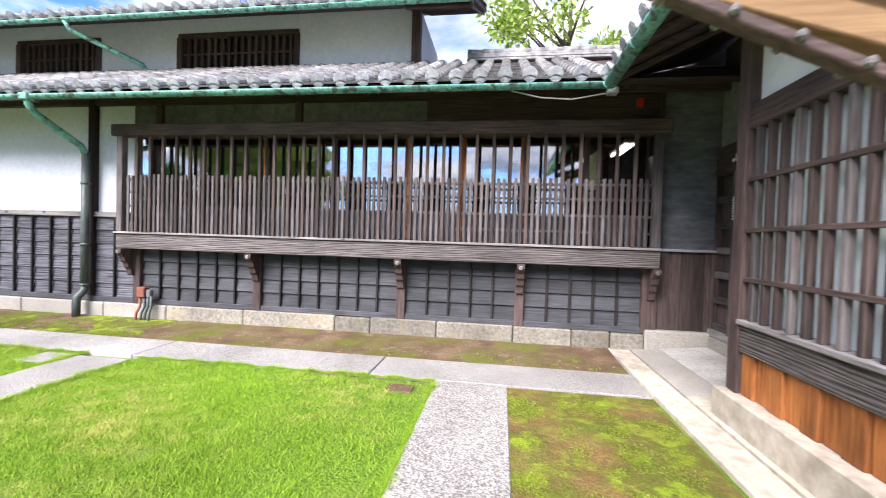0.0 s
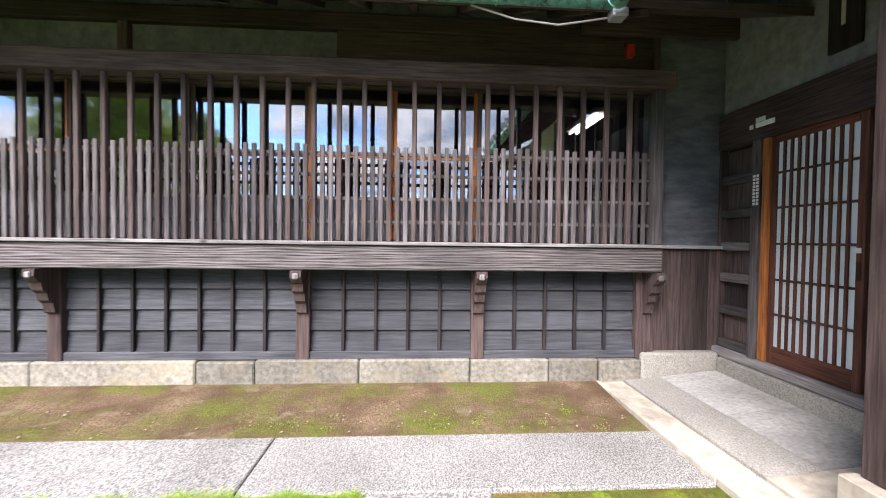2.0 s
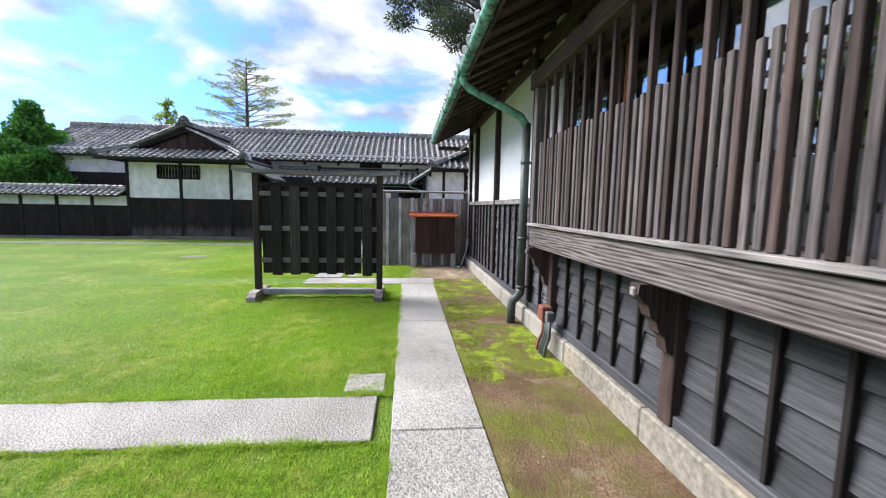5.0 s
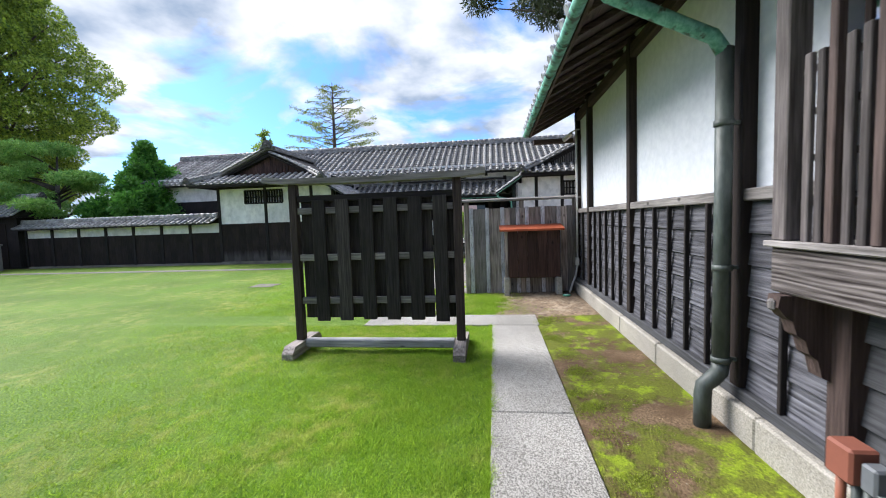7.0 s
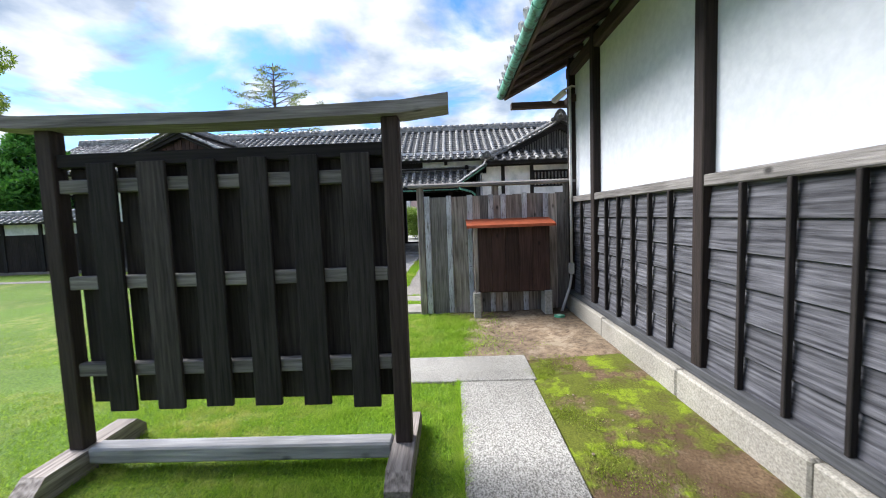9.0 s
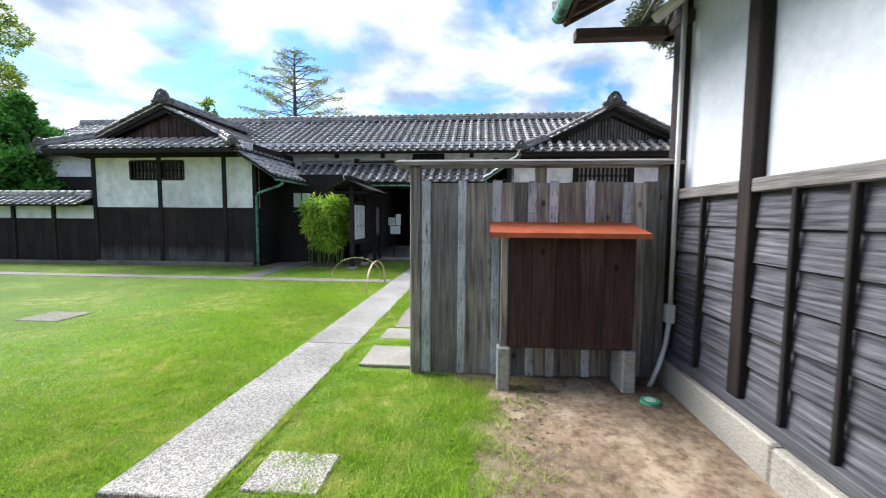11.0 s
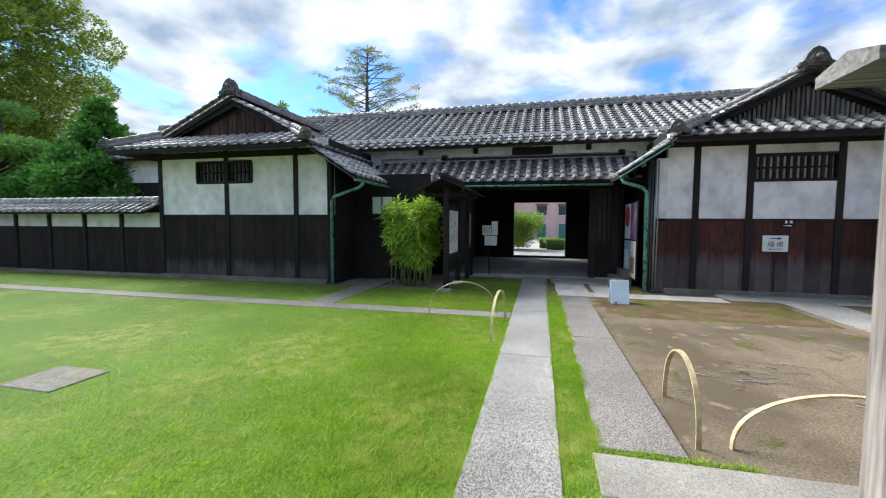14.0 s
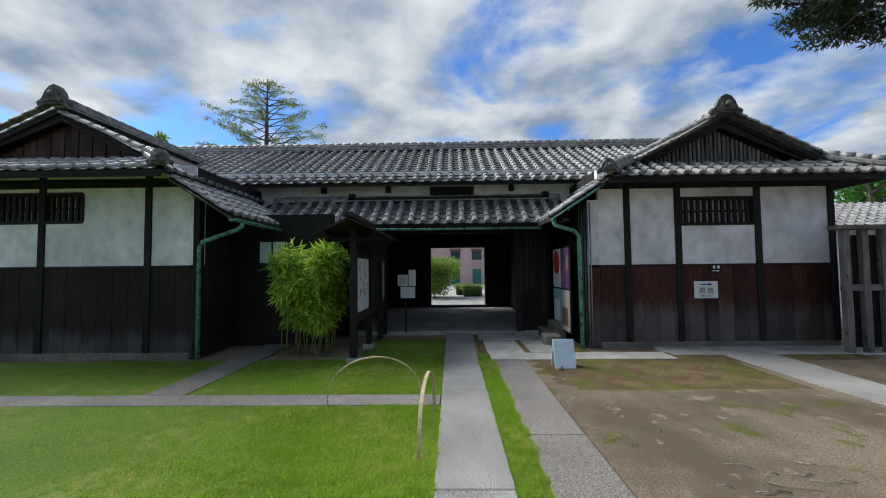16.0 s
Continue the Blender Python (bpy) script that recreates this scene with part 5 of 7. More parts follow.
def wing(name, label, xf, y0, y1, dado_z, posts, window, c, ey0, ey1, xe, ez, rz, xg, xb, kind):
    """A front wing: plastered wall on dark boards under a hip-and-gable tiled roof."""
    w = thing(name, label, "building", (xf, c, 0), kind="structure")
    wy0, wy1, wz0, wz1 = window
    for a0, a1, b0, b1 in ((y0, wy0, dado_z, 3.7), (wy1, y1, dado_z, 3.7), (wy0, wy1, dado_z, wz0), (wy0, wy1, wz1, 3.7)):
        bar("wall", w, xf - 0.15, xf, a0, a1, b0, b1, PLASTER_OLD, 0, "weathered white plaster")
    bar("footing", w, xf - 0.15, xf + 0.03, y0, y1, -0.05, 0.10, FOUND, 0.015)
    bar("sill", w, xf - 0.15, xf + 0.02, y0, y1, dado_z - 0.05, dado_z, wood(kind, "y"), 0.005)
    n = round((y1 - y0) / 0.30)
    for k in range(n):
        a = y0 + (y1 - y0) * k / n
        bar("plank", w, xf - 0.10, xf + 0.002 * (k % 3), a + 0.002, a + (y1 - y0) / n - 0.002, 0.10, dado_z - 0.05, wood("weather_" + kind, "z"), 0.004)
    for y in posts:
        bar("post", w, xf - 0.12, xf + 0.035, y - 0.065, y + 0.065, 0.10, 3.7, wood("char", "z"), 0.008)
    bar("head_beam", w, xf - 0.12, xf + 0.03, y0, y1, 3.28, 3.45, wood("char", "y"), 0.008)
    bar("backing", w, xf - 0.14, xf - 0.11, wy0, wy1, wz0, wz1, PLASTER_OLD, 0)
    for z in (wz0, wz1):
        bar("window_frame", w, xf - 0.10, xf + 0.03, wy0, wy1, z - 0.03, z + 0.03, wood("char", "y"), 0.004)
    for y in (wy0, wy1):
        bar("window_frame", w, xf - 0.10, xf + 0.03, y - 0.03, y + 0.03, wz0, wz1, wood("char", "z"), 0.004)
    n = round((wy1 - wy0) / 0.125)
    for k in range(1, n):
        y = wy0 + (wy1 - wy0) * k / n
        bar("window_bar", w, xf - 0.06, xf, y - 0.028, y + 0.028, wz0, wz1, wood("char", "z"), 0.004)
    bar("cross_bar", w, xf - 0.08, xf - 0.05, wy0, wy1, (wz0 + wz1) / 2 - 0.02, (wz0 + wz1) / 2 + 0.02, wood("char", "y"), 0.004)
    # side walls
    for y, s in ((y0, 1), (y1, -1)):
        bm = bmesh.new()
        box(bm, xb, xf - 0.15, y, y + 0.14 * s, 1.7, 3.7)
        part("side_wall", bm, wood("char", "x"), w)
        bm = bmesh.new()
        box(bm, xb, xf - 0.15, y, y + 0.14 * s, 0, 1.7)
        part("side_boards", bm, wood(kind, "z"), w)
    # roof
    roof = thing("hip_gable_roof", "grey tiled hip-and-gable roof with a board gable", "roof", (xf, c, ez), kind="structure")
    W0, W1 = c - ey0, ey1 - c
    m = (rz - ez) / max(W0, W1)
    D = xe - xg
    k = math.sqrt(1 + m * m)
    L = xe - xb
    slope(roof, (xe, ey1, ez), (-1, 0, 0), (0, -1, m), L, lambda u: (0, (W1 if u > D else min(u, W1)) * k), 0.29, 0.07)
    slope(roof, (xe, ey0, ez), (-1, 0, 0), (0, 1, m), L, lambda u: (0, (W0 if u > D else min(u, W0)) * k), 0.29, 0.07)
    slope(roof, (xe, ey0, ez), (0, 1, 0), (-1, 0, m), ey1 - ey0, lambda u: (0, min(u, ey1 - ey0 - u, D) * k), 0.29, 0.07)
    zt = ez + m * D
    bm = bmesh.new()
    deck(bm, [(xe, ey0, ez - 0.02), (xe, ey1, ez - 0.02), (xg - 0.3, ey1 - D, zt), (xg - 0.3, ey0 + D, zt)])
    deck(bm, [(xe, ey1, ez - 0.02), (xb, ey1, ez - 0.02), (xb, c, rz - 0.02), (xg, c, rz - 0.02), (xg, ey1 - D, zt - 0.02)])
    deck(bm, [(xe, ey0, ez - 0.02), (xg, ey0 + D, zt - 0.02), (xg, c, rz - 0.02), (xb, c, rz - 0.02), (xb, ey0, ez - 0.02)])
    part("roof_boards", bm, wood("char", "y"), roof)
    bar("eave_board", roof, xe - 0.06, xe - 0.02, ey0 + 0.03, ey1 - 0.03, ez - 0.13, ez - 0.03, wood("char", "y"))
    # gable boards and bargeboards
    half0, half1 = W0 - D, W1 - D
    n = 26 if kind == "dado" else 40
    for i in range(n):
        a = c - half0 + 0.2 + (half0 + half1 - 0.4) * i / n
        wv = (half0 + half1 - 0.4) / n
        mid = a + wv / 2
        top = rz - 0.14 - m * abs(mid - c) - 0.08
        if top > zt + 0.12:
            bar("gable_slat", roof, xg - 0.28, xg - 0.25 + 0.012 * (i % 2), a, a + wv * (0.92 if kind == "dado" else 0.6), zt + 0.03, top, wood("red" if kind == "dado" else "grey", "z"), 0.003)
    bm = bmesh.new()
    prism(bm, [(c - half0, zt), (c, rz - 0.1), (c + half1, zt)], "x", xg - 0.36, xg - 0.30)
    part("gable_wall", bm, wood("char", "y"), roof)
    for s, hh in ((-1, half0), (1, half1)):
        bm = bmesh.new()
        prism(bm, [(c + s * (hh + 0.1), zt - 0.02), (c, rz - 0.04), (c, rz - 0.24), (c + s * (hh - 0.22), zt - 0.02)], "x", xg - 0.10, xg - 0.05)
        part("bargeboard", bm, wood("char", "y"), roof)
        vv, ff = [], []
        U, V = Vector((-1, 0, 0)), Vector((0, -s, m)).normalized()
        N = Vector((0, s * m, 1)).normalized()
        for dx in (0.0, 0.2):
            O = Vector((xg + 0.02 - dx, c + s * (hh + 0.12), zt + 0.04))
            tile_run(vv, ff, lambda du, q, h: tuple(O + U * du + V * q + N * (h + 0.03)), 0, (hh + 0.1) * k, 0.08)
        tagged(under(new("verge_tiles", roof_mesh("verge_tiles", vv, ff, TILE)), roof), kind="stuff")
        # hip ridges
        bm = bmesh.new()
        cy = c + s * (hh + D)
        p, q = Vector((xe, cy, ez + 0.10)), Vector((xg, c + s * hh, zt + 0.10))
        beam(bm, p, q, 0.20, 0.10, 0.02)
        for j in range(5):
            tube(bm, [p.lerp(q, j / 5) + Vector((0, 0, 0.09)), p.lerp(q, (j + 1) / 5) + Vector((0, 0, 0.09))], 0.08, 10, 0.068)
        part("hip_ridge", bm, TILE, roof)
        end_ornament(roof, (xe + 0.02, cy, ez + 0.14), (1, 0), 0.19)
    ridge_stack(roof, (xg + 0.05, c, rz + 0.03), (xb, c, rz + 0.03), 0.26, 3)
    end_ornament(roof, (xg + 0.10, c, rz + 0.13), (1, 0), 0.29)
    return w, roof


lw, lroof = wing("left_wing", "plastered wing with dark board dado and hipped tile roof", -20.52, -8.30, -3.10, 1.76, (-8.24, -6.05, -3.95), (-7.0, -5.26, 2.62, 3.17), -5.74, -8.95, -3.05, -19.58, 3.42, 4.87, -20.48, -26.3, "dado")
rw, rroof = wing("right_wing", "plastered wing with reddish board dado and hipped tile roof", -21.36, 4.98, 9.82, 1.69, (5.57, 6.62, 8.26, 9.76), (6.69, 8.20, 2.52, 3.06), 7.67, 4.93, 10.51, -20.62, 3.40, 4.81, -21.40, -26.3, "red")
for w, xf, a, b, zt, dz, kd in ((lw, -20.52, -3.10, -2.93, 3.05, 1.76, "dado"), (rw, -21.36, 4.62, 4.98, 3.05, 1.69, "red")):
    bar("wall", w, xf - 0.15, xf, a, b, dz, zt, PLASTER_OLD, 0, "weathered white plaster")
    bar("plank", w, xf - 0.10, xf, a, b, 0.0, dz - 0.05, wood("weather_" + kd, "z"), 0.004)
    y = b - 0.06 if xf > -21 else a + 0.06
    bar("post", w, xf - 0.12, xf + 0.035, y - 0.065, y + 0.065, 0.05, 3.05, wood("char", "z"), 0.008)
    bar("side_board", w, -23.3, xf - 0.15, (b - 0.1 if xf > -21 else a), (b if xf > -21 else a + 0.1), 0.0, 2.95, wood("char", "z"), 0.004)
# pent roofs on the inner sides
pent = thing("pent_roof", "tiled pent roof along the wing", "roof", (-21.3, -2.5, 2.7), kind="structure")
slope(pent, (-19.85, -2.0, 2.66), (-1, 0, 0), (0, -1.05, 0.66), 2.95, lambda u: (0, 1.25), 0.29, 0.07)
bm = bmesh.new()
deck(bm, [(-19.85, -1.98, 2.64), (-22.9, -1.98, 2.64), (-22.9, -3.1, 3.33), (-19.85, -3.1, 3.33)], 0.07)
part("roof_boards", bm, wood("char", "x"), pent)
gutter(pent, (-19.80, -1.93, 2.57), (-22.2, -1.93, 2.57), 0.055)
gutter(pent, (-19.80, -3.05, 3.28), (-19.80, -1.98, 2.60), 0.04, PIPE)
pent2 = thing("pent_roof", "tiled pent roof along the wing", "roof", (-22, 4.4, 2.7), kind="structure")
slope(pent2, (-20.95, 3.92, 2.68), (-1, 0, 0), (0, 1.0, 0.66), 2.0, lambda u: (0, 1.2), 0.29, 0.07)
bm = bmesh.new()
deck(bm, [(-20.95, 3.90, 2.66), (-22.9, 3.90, 2.66), (-22.9, 4.95, 3.33), (-20.95, 4.95, 3.33)], 0.07)
part("roof_boards", bm, wood("char", "x"), pent2)
gutter(pent2, (-20.88, 4.93, 3.30), (-20.88, 3.90, 2.62), 0.05)
bm = bmesh.new()
tube(bm, [(-20.15, -1.93, 2.56), (-20.15, -1.93, 2.46), (-20.2, -2.05, 2.40), (-20.40, -2.82, 2.20), (-20.44, -2.90, 2.10), (-20.44, -2.90, 0.0)], 0.04, 10)
solid("downpipe", bm, COPPER, "green copper downpipe at the wing's corner", "downpipe")
bm = bmesh.new()
tube(bm, [(-21.0, 3.95, 2.60), (-21.0, 3.98, 2.50), (-21.1, 4.4, 2.38), (-21.2, 4.52, 2.28), (-21.2, 4.54, 0.0)], 0.04, 10)
solid("downpipe", bm, COPPER, "green copper downpipe at the wing's corner", "downpipe")
for y, r in ((4.60, 0.025), (4.66, 0.02)):
    bm = bmesh.new()
    tube(bm, [(-21.28, y, 3.0), (-21.28, y, 0.0)], r, 8)
    solid("cable_pipe", bm, PIPE, "thin grey pipe on the corner", "pipe")

hall = thing("gate_hall", "long gate hall with a passage and tiled roofs", "building", (-26, 1, 0), kind="structure")
hroof = thing("hall_roof", "long grey tiled roof of the gate hall", "roof", (-26, 1, 4), kind="structure")
slope(hroof, (-22.85, -14.6, 3.82), (0, 1, 0), (-3.55, 0, 1.83), 24.0, lambda u: (0, 4.0), 0.30, 0.078, rows_as_parts=True)
slope(hroof, (-22.2, -2.7, 2.70), (0, 1, 0), (-1.1, 0, 0.68), 7.3, lambda u: (0, 1.3), 0.30, 0.078, rows_as_parts=True)
bm = bmesh.new()
deck(bm, [(-22.87, -14.6, 3.80), (-22.87, 9.4, 3.80), (-26.4, 9.4, 5.62), (-26.4, -14.6, 5.62)], 0.08)
deck(bm, [(-26.4, -14.6, 5.62), (-26.4, 9.4, 5.62), (-30.2, 9.4, 3.8), (-30.2, -14.6, 3.8)], 0.08)
deck(bm, [(-22.22, -2.9, 2.68), (-22.22, 4.75, 2.68), (-23.36, 4.75, 3.38), (-23.36, -2.9, 3.38)], 0.07)
part("roof_boards", bm, wood("char", "y"), hroof)
ridge_stack(hroof, (-26.4, -14.7, 5.66), (-26.4, 9.5, 5.66), 0.30, 4)
ridge_stack(hroof, (-23.30, -2.7, 3.42), (-23.30, 4.7, 3.42), 0.2, 1, "flashing_tiles")
gutter(hroof, (-22.15, -1.9, 2.58), (-22.15, 3.95, 2.58), 0.05)
bm = bmesh.new()
box(bm, -23.5, -23.36, -14.5, 9.3, 3.0, 4.2)
part("wall", bm, PLASTER_OLD, hall, "weathered plaster under the upper eaves")
bar("vent_window", hall, -23.37, -23.33, 1.35, 2.50, 3.42, 3.78, wood("char", "z"), 0.004)
for k in range(9):
    bar("window_bar", hall, -23.34, -23.30, 1.42 + 0.12 * k, 1.46 + 0.12 * k, 3.42, 3.78, wood("char", "z"), 0.003)
for y in (-1.5, 0.2, 3.4):
    bar("beam_end", hall, -23.40, -23.28, y, y + 0.14, 3.64, 3.80, wood("char", "x"), 0.005)
bar("eave_beam", hall, -23.40, -23.18, -3.0, 4.7, 2.55, 2.85, wood("char", "y"), 0.01)
for y in (-0.62, 3.62, 4.22):
    bar("post", hall, -23.32, -23.14, y - 0.09, y + 0.09, 0.05, 2.6, wood("dado", "z"), 0.01)
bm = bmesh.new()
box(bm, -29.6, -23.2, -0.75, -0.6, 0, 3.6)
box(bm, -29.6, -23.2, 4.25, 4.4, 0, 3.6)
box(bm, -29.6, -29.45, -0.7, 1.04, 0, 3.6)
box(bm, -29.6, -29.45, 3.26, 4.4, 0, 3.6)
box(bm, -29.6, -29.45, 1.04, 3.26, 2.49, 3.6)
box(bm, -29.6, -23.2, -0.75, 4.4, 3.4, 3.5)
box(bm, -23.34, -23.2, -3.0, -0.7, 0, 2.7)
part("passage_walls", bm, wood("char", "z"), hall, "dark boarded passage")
bm = bmesh.new()
box(bm, -29.9, -29.5, -14.5, 1.04, 0, 4.0)
box(bm, -29.9, -29.5, 3.26, 9.3, 0, 4.0)
box(bm, -29.9, -29.5, 1.04, 3.26, 2.5, 4.0)
box(bm, -29.9, -23.4, -14.6, -14.4, 0, 5.0)
box(bm, -29.9, -23.4, 9.2, 9.35, 0, 5.0)
box(bm, -23.5, -23.36, -14.5, -8.3, 0, 3.0)
part("rear_walls", bm, wood("char", "z"), hall)
bar("threshold", hall, -29.5, -29.3, 1.04, 3.26, 0.06, 0.16, wood("char", "y"))
bar("counter", hall, -24.6, -23.4, 3.75, 4.2, 0.75, 0.85, wood("dado", "x"), 0.006, "dark shelf with papers")
bar("railing", hall, -23.3, -23.2, 3.7, 4.2, 0.05, 1.1, wood("dado", "z"), 0.006)
for k in range(4):
    bar("railing_bar", hall, -23.28, -23.24, 3.74 + 0.12 * k, 3.77 + 0.12 * k, 1.1, 2.5, wood("dado", "z"), 0.004)
for a, b in ((-23.15, -24.9), (-24.91, -27), (-27.01, -29.4)):
    for c0, c1 in ((-0.6, 1.72), (1.73, 2.55), (2.56, 4.24)):
        slab("passage_slab", a, b, c0, c1, STONE if c0 == 1.73 else CONCRETE, "worn stone slab in the passage", 0.07)
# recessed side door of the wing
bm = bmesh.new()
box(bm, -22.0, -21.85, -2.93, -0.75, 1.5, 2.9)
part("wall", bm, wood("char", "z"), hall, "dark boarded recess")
bar("side_boards", hall, -22.0, -21.83, -2.93, -0.75, 0.0, 1.5, wood("dado", "z"), 0.004)
bar("window_frame", hall, -21.85, -21.80, -2.45, -1.75, 1.75, 2.35, wood("char", "z"))
bar("window_pane", hall, -21.805, -21.79, -2.38, -1.82, 1.82, 2.28, PAPER, 0)
bar("window_bar", hall, -21.79, -21.775, -2.12, -2.08, 1.82, 2.28, wood("char", "z"))
bar("side_door", hall, -21.84, -21.80, -1.7, -0.95, 0.1, 1.9, wood("char", "z"), 0.005, "dark side door")

# ---- garden wall, side gate ----
gw = thing("garden_wall", "white garden wall on dark boards under a tile coping", "garden wall", (-20.6, -13, 0), kind="structure")
bm = bmesh.new()
box(bm, -20.70, -20.58, -18.3, -8.30, 1.40, 1.82)
part("wall", bm, PLASTER_OLD, gw)
n = 32
for k in range(n):
    a = -18.3 + 10.0 * k / n
    bar("plank", gw, -20.68, -20.565 + 0.003 * (k % 2), a + 0.002, a + 10.0 / n - 0.002, 0.05, 1.40, wood("dado", "z"), 0.004)
bar("footing", gw, -20.72, -20.54, -18.3, -8.30, -0.05, 0.06, FOUND, 0.01)
for k in range(7):
    y = -9.75 - 1.42 * k
    bar("post", gw, -20.62, -20.52, y - 0.06, y + 0.06, 0.05, 1.84, wood("char", "z"), 0.006)
cop = thing("wall_coping", "grey tiled coping on the garden wall", "coping", (-20.6, -13, 1.85), kind="structure")
slope(cop, (-20.10, -18.4, 1.84), (0, 1, 0), (-0.5, 0, 0.24), 10.0, lambda u: (0, 0.56), 0.27, 0.06)
slope(cop, (-21.10, -18.4, 1.84), (0, 1, 0), (0.5, 0, 0.24), 10.0, lambda u: (0, 0.56), 0.27, 0.06)
bm = bmesh.new()
deck(bm, [(-20.10, -18.4, 1.82), (-20.10, -8.4, 1.82), (-20.6, -8.4, 2.06), (-20.6, -18.4, 2.06)], 0.05)
deck(bm, [(-21.10, -18.4, 1.82), (-21.10, -8.4, 1.82), (-20.6, -8.4, 2.06), (-20.6, -18.4, 2.06)], 0.05)
part("coping_boards", bm, wood("char", "y"), cop)
ridge_stack(cop, (-20.6, -18.45, 2.10), (-20.6, -8.35, 2.10), 0.2, 2)


def gatehouse(label, x, y, w, d, zw, zr, n_over):
    """A small gabled gatehouse with a tile roof, ridge along y."""
    g = thing("gatehouse", label, "gatehouse", (x, y, 0), kind="structure")
    bm = bmesh.new()
    box(bm, x - d, x, y - w / 2, y + w / 2, 0, zw)
    part("wall", bm, wood("char", "z"), g)
    bar("door_leaf", g, x, x + 0.04, y - w / 4, y - 0.01, 0.05, zw - 0.3, wood("dado", "z"), 0.005)
    bar("door_leaf", g, x, x + 0.04, y + 0.01, y + w / 4, 0.05, zw - 0.3, wood("dado", "z"), 0.005)
    xm, o = x - d / 2, n_over
    h = zr - zw
    slope(g, (x + o, y - w / 2 - o, zw), (0, 1, 0), (-(d / 2 + o), 0, h), w + 2 * o, lambda u: (0, math.hypot(d / 2 + o, h)), 0.29, 0.07)
    slope(g, (x - d - o, y - w / 2 - o, zw), (0, 1, 0), (d / 2 + o, 0, h), w + 2 * o, lambda u: (0, math.hypot(d / 2 + o, h)), 0.29, 0.07)
    bm = bmesh.new()
    prism(bm, [(x + o, zw - 0.05), (xm, zr - 0.03), (x - d - o, zw - 0.05)], "y", y - w / 2 - o + 0.1, y + w / 2 + o - 0.1)
    part("roof_boards", bm, wood("char", "x"), g)
    ridge_stack(g, (xm, y - w / 2 - o, zr), (xm, y + w / 2 + o, zr), 0.26, 3)
    end_ornament(g, (xm, y + w / 2 + o, zr + 0.1), (0, 1), 0.2)


gatehouse("dark side gatehouse with a small tiled roof", -20.4, -19.7, 2.4, 1.6, 2.45, 3.35, 0.5)
gatehouse("dark outbuilding with a tiled roof", -17.9, -25.2, 4.0, 3.0, 2.1, 3.3, 0.5)
bm = bmesh.new()
box(bm, -21.5, -17.6, -22.7, -22.5, 0.0, 1.65)
solid("side_wall", bm, PLASTER, "white wall beside the gatehouse", "wall", kind="structure")
bm = bmesh.new()
prism(bm, [(-22.95, 1.65), (-22.25, 1.65), (-22.6, 2.0)], "x", -21.5, -17.6)
solid("wall_coping", bm, TILE_DARK, "dark tiled coping on the white wall", "coping", kind="structure")
yf = thing("plank_fence", "fresh brown plank fence under a dark rail", "fence", (-17, -20.3, 0))
for k in range(10):
    bar("board", yf, -18.1 + 0.27 * k, -17.84 + 0.27 * k, -20.33 + 0.006 * (k % 2), -20.29, 0.0, 2.28, wood("fresh", "z"), 0.004)
bar("top_rail", yf, -19.5, -15.3, -20.38, -20.24, 2.42, 2.52, wood("dark", "x"), 0.005)
for x in (-19.38, -18.16):
    bar("post", yf, x - 0.06, x + 0.06, -20.37, -20.25, 0.0, 2.42, wood("dark", "z"), 0.005)
for k in range(4):
    bar("board", yf, -20.3 + 0.22 * k, -20.09 + 0.22 * k, -20.33, -20.30, 0.0, 1.95, wood("orange_red", "z"), 0.004)
cab = thing("utility_cabinet", "grey metal utility cabinet on the lawn's edge", "cabinet", (-18.8, -18.5, 0))
bar("cabinet_body", cab, -19.55, -18.25, -18.9, -18.3, 0.0, 1.14, plain("grey_paint", (0.20, 0.185, 0.18), 0.6), 0.015)
bar("cabinet_lid", cab, -19.6, -18.2, -18.95, -18.25, 1.14, 1.20, plain("grey_paint", (0.20, 0.185, 0.18), 0.6), 0.01)
bar("cabinet_door", cab, -19.5, -18.92, -18.30, -18.285, 0.08, 1.08, plain("grey_paint", (0.20, 0.185, 0.18), 0.6), 0.006)
bar("cabinet_door", cab, -18.88, -18.30, -18.30, -18.285, 0.08, 1.08, plain("grey_paint", (0.20, 0.185, 0.18), 0.6), 0.006)
rl = thing("rail_fence", "low pale log rail fence", "fence", (-16.4, -17.3, 0))
for x, y in ((-17.3, -17.0), (-16.3, -17.33), (-15.3, -17.66)):
    bm = bmesh.new()
    tube(bm, [(x, y, 0), (x, y, 0.78)], 0.06, 10)
    part("post", bm, wood("pale", "z"), rl)
for z in (0.36, 0.64):
    bm = bmesh.new()
    tube(bm, [(-17.35, -16.98, z), (-15.2, -17.69, z)], 0.045, 8)
    part("rail", bm, wood("pale", "x"), rl)
# fence at the yard's far side
rf = thing("yard_fence", "weathered grey post fence with a cap rail", "fence", (-20.6, 10, 0))
for k, y in enumerate((9.28, 9.62, 9.98, 10.34, 10.7, 11.1)):
    bar("post" if k % 2 == 0 else "board", rf, -20.66, -20.54, y - 0.06, y + 0.06, 0, 2.3, wood("grey", "z"), 0.008)
bar("cap_rail", rf, -20.74, -20.46, 9.1, 11.6, 2.3, 2.38, wood("grey", "y"), 0.008)
bar("rail", rf, -20.65, -20.58, 9.2, 11.5, 1.15, 1.27, wood("grey", "y"), 0.006)
bar("boarding", rf, -20.68, -20.66, 9.3, 11.5, 0.1, 2.2, wood("dado", "z"), 0.003)

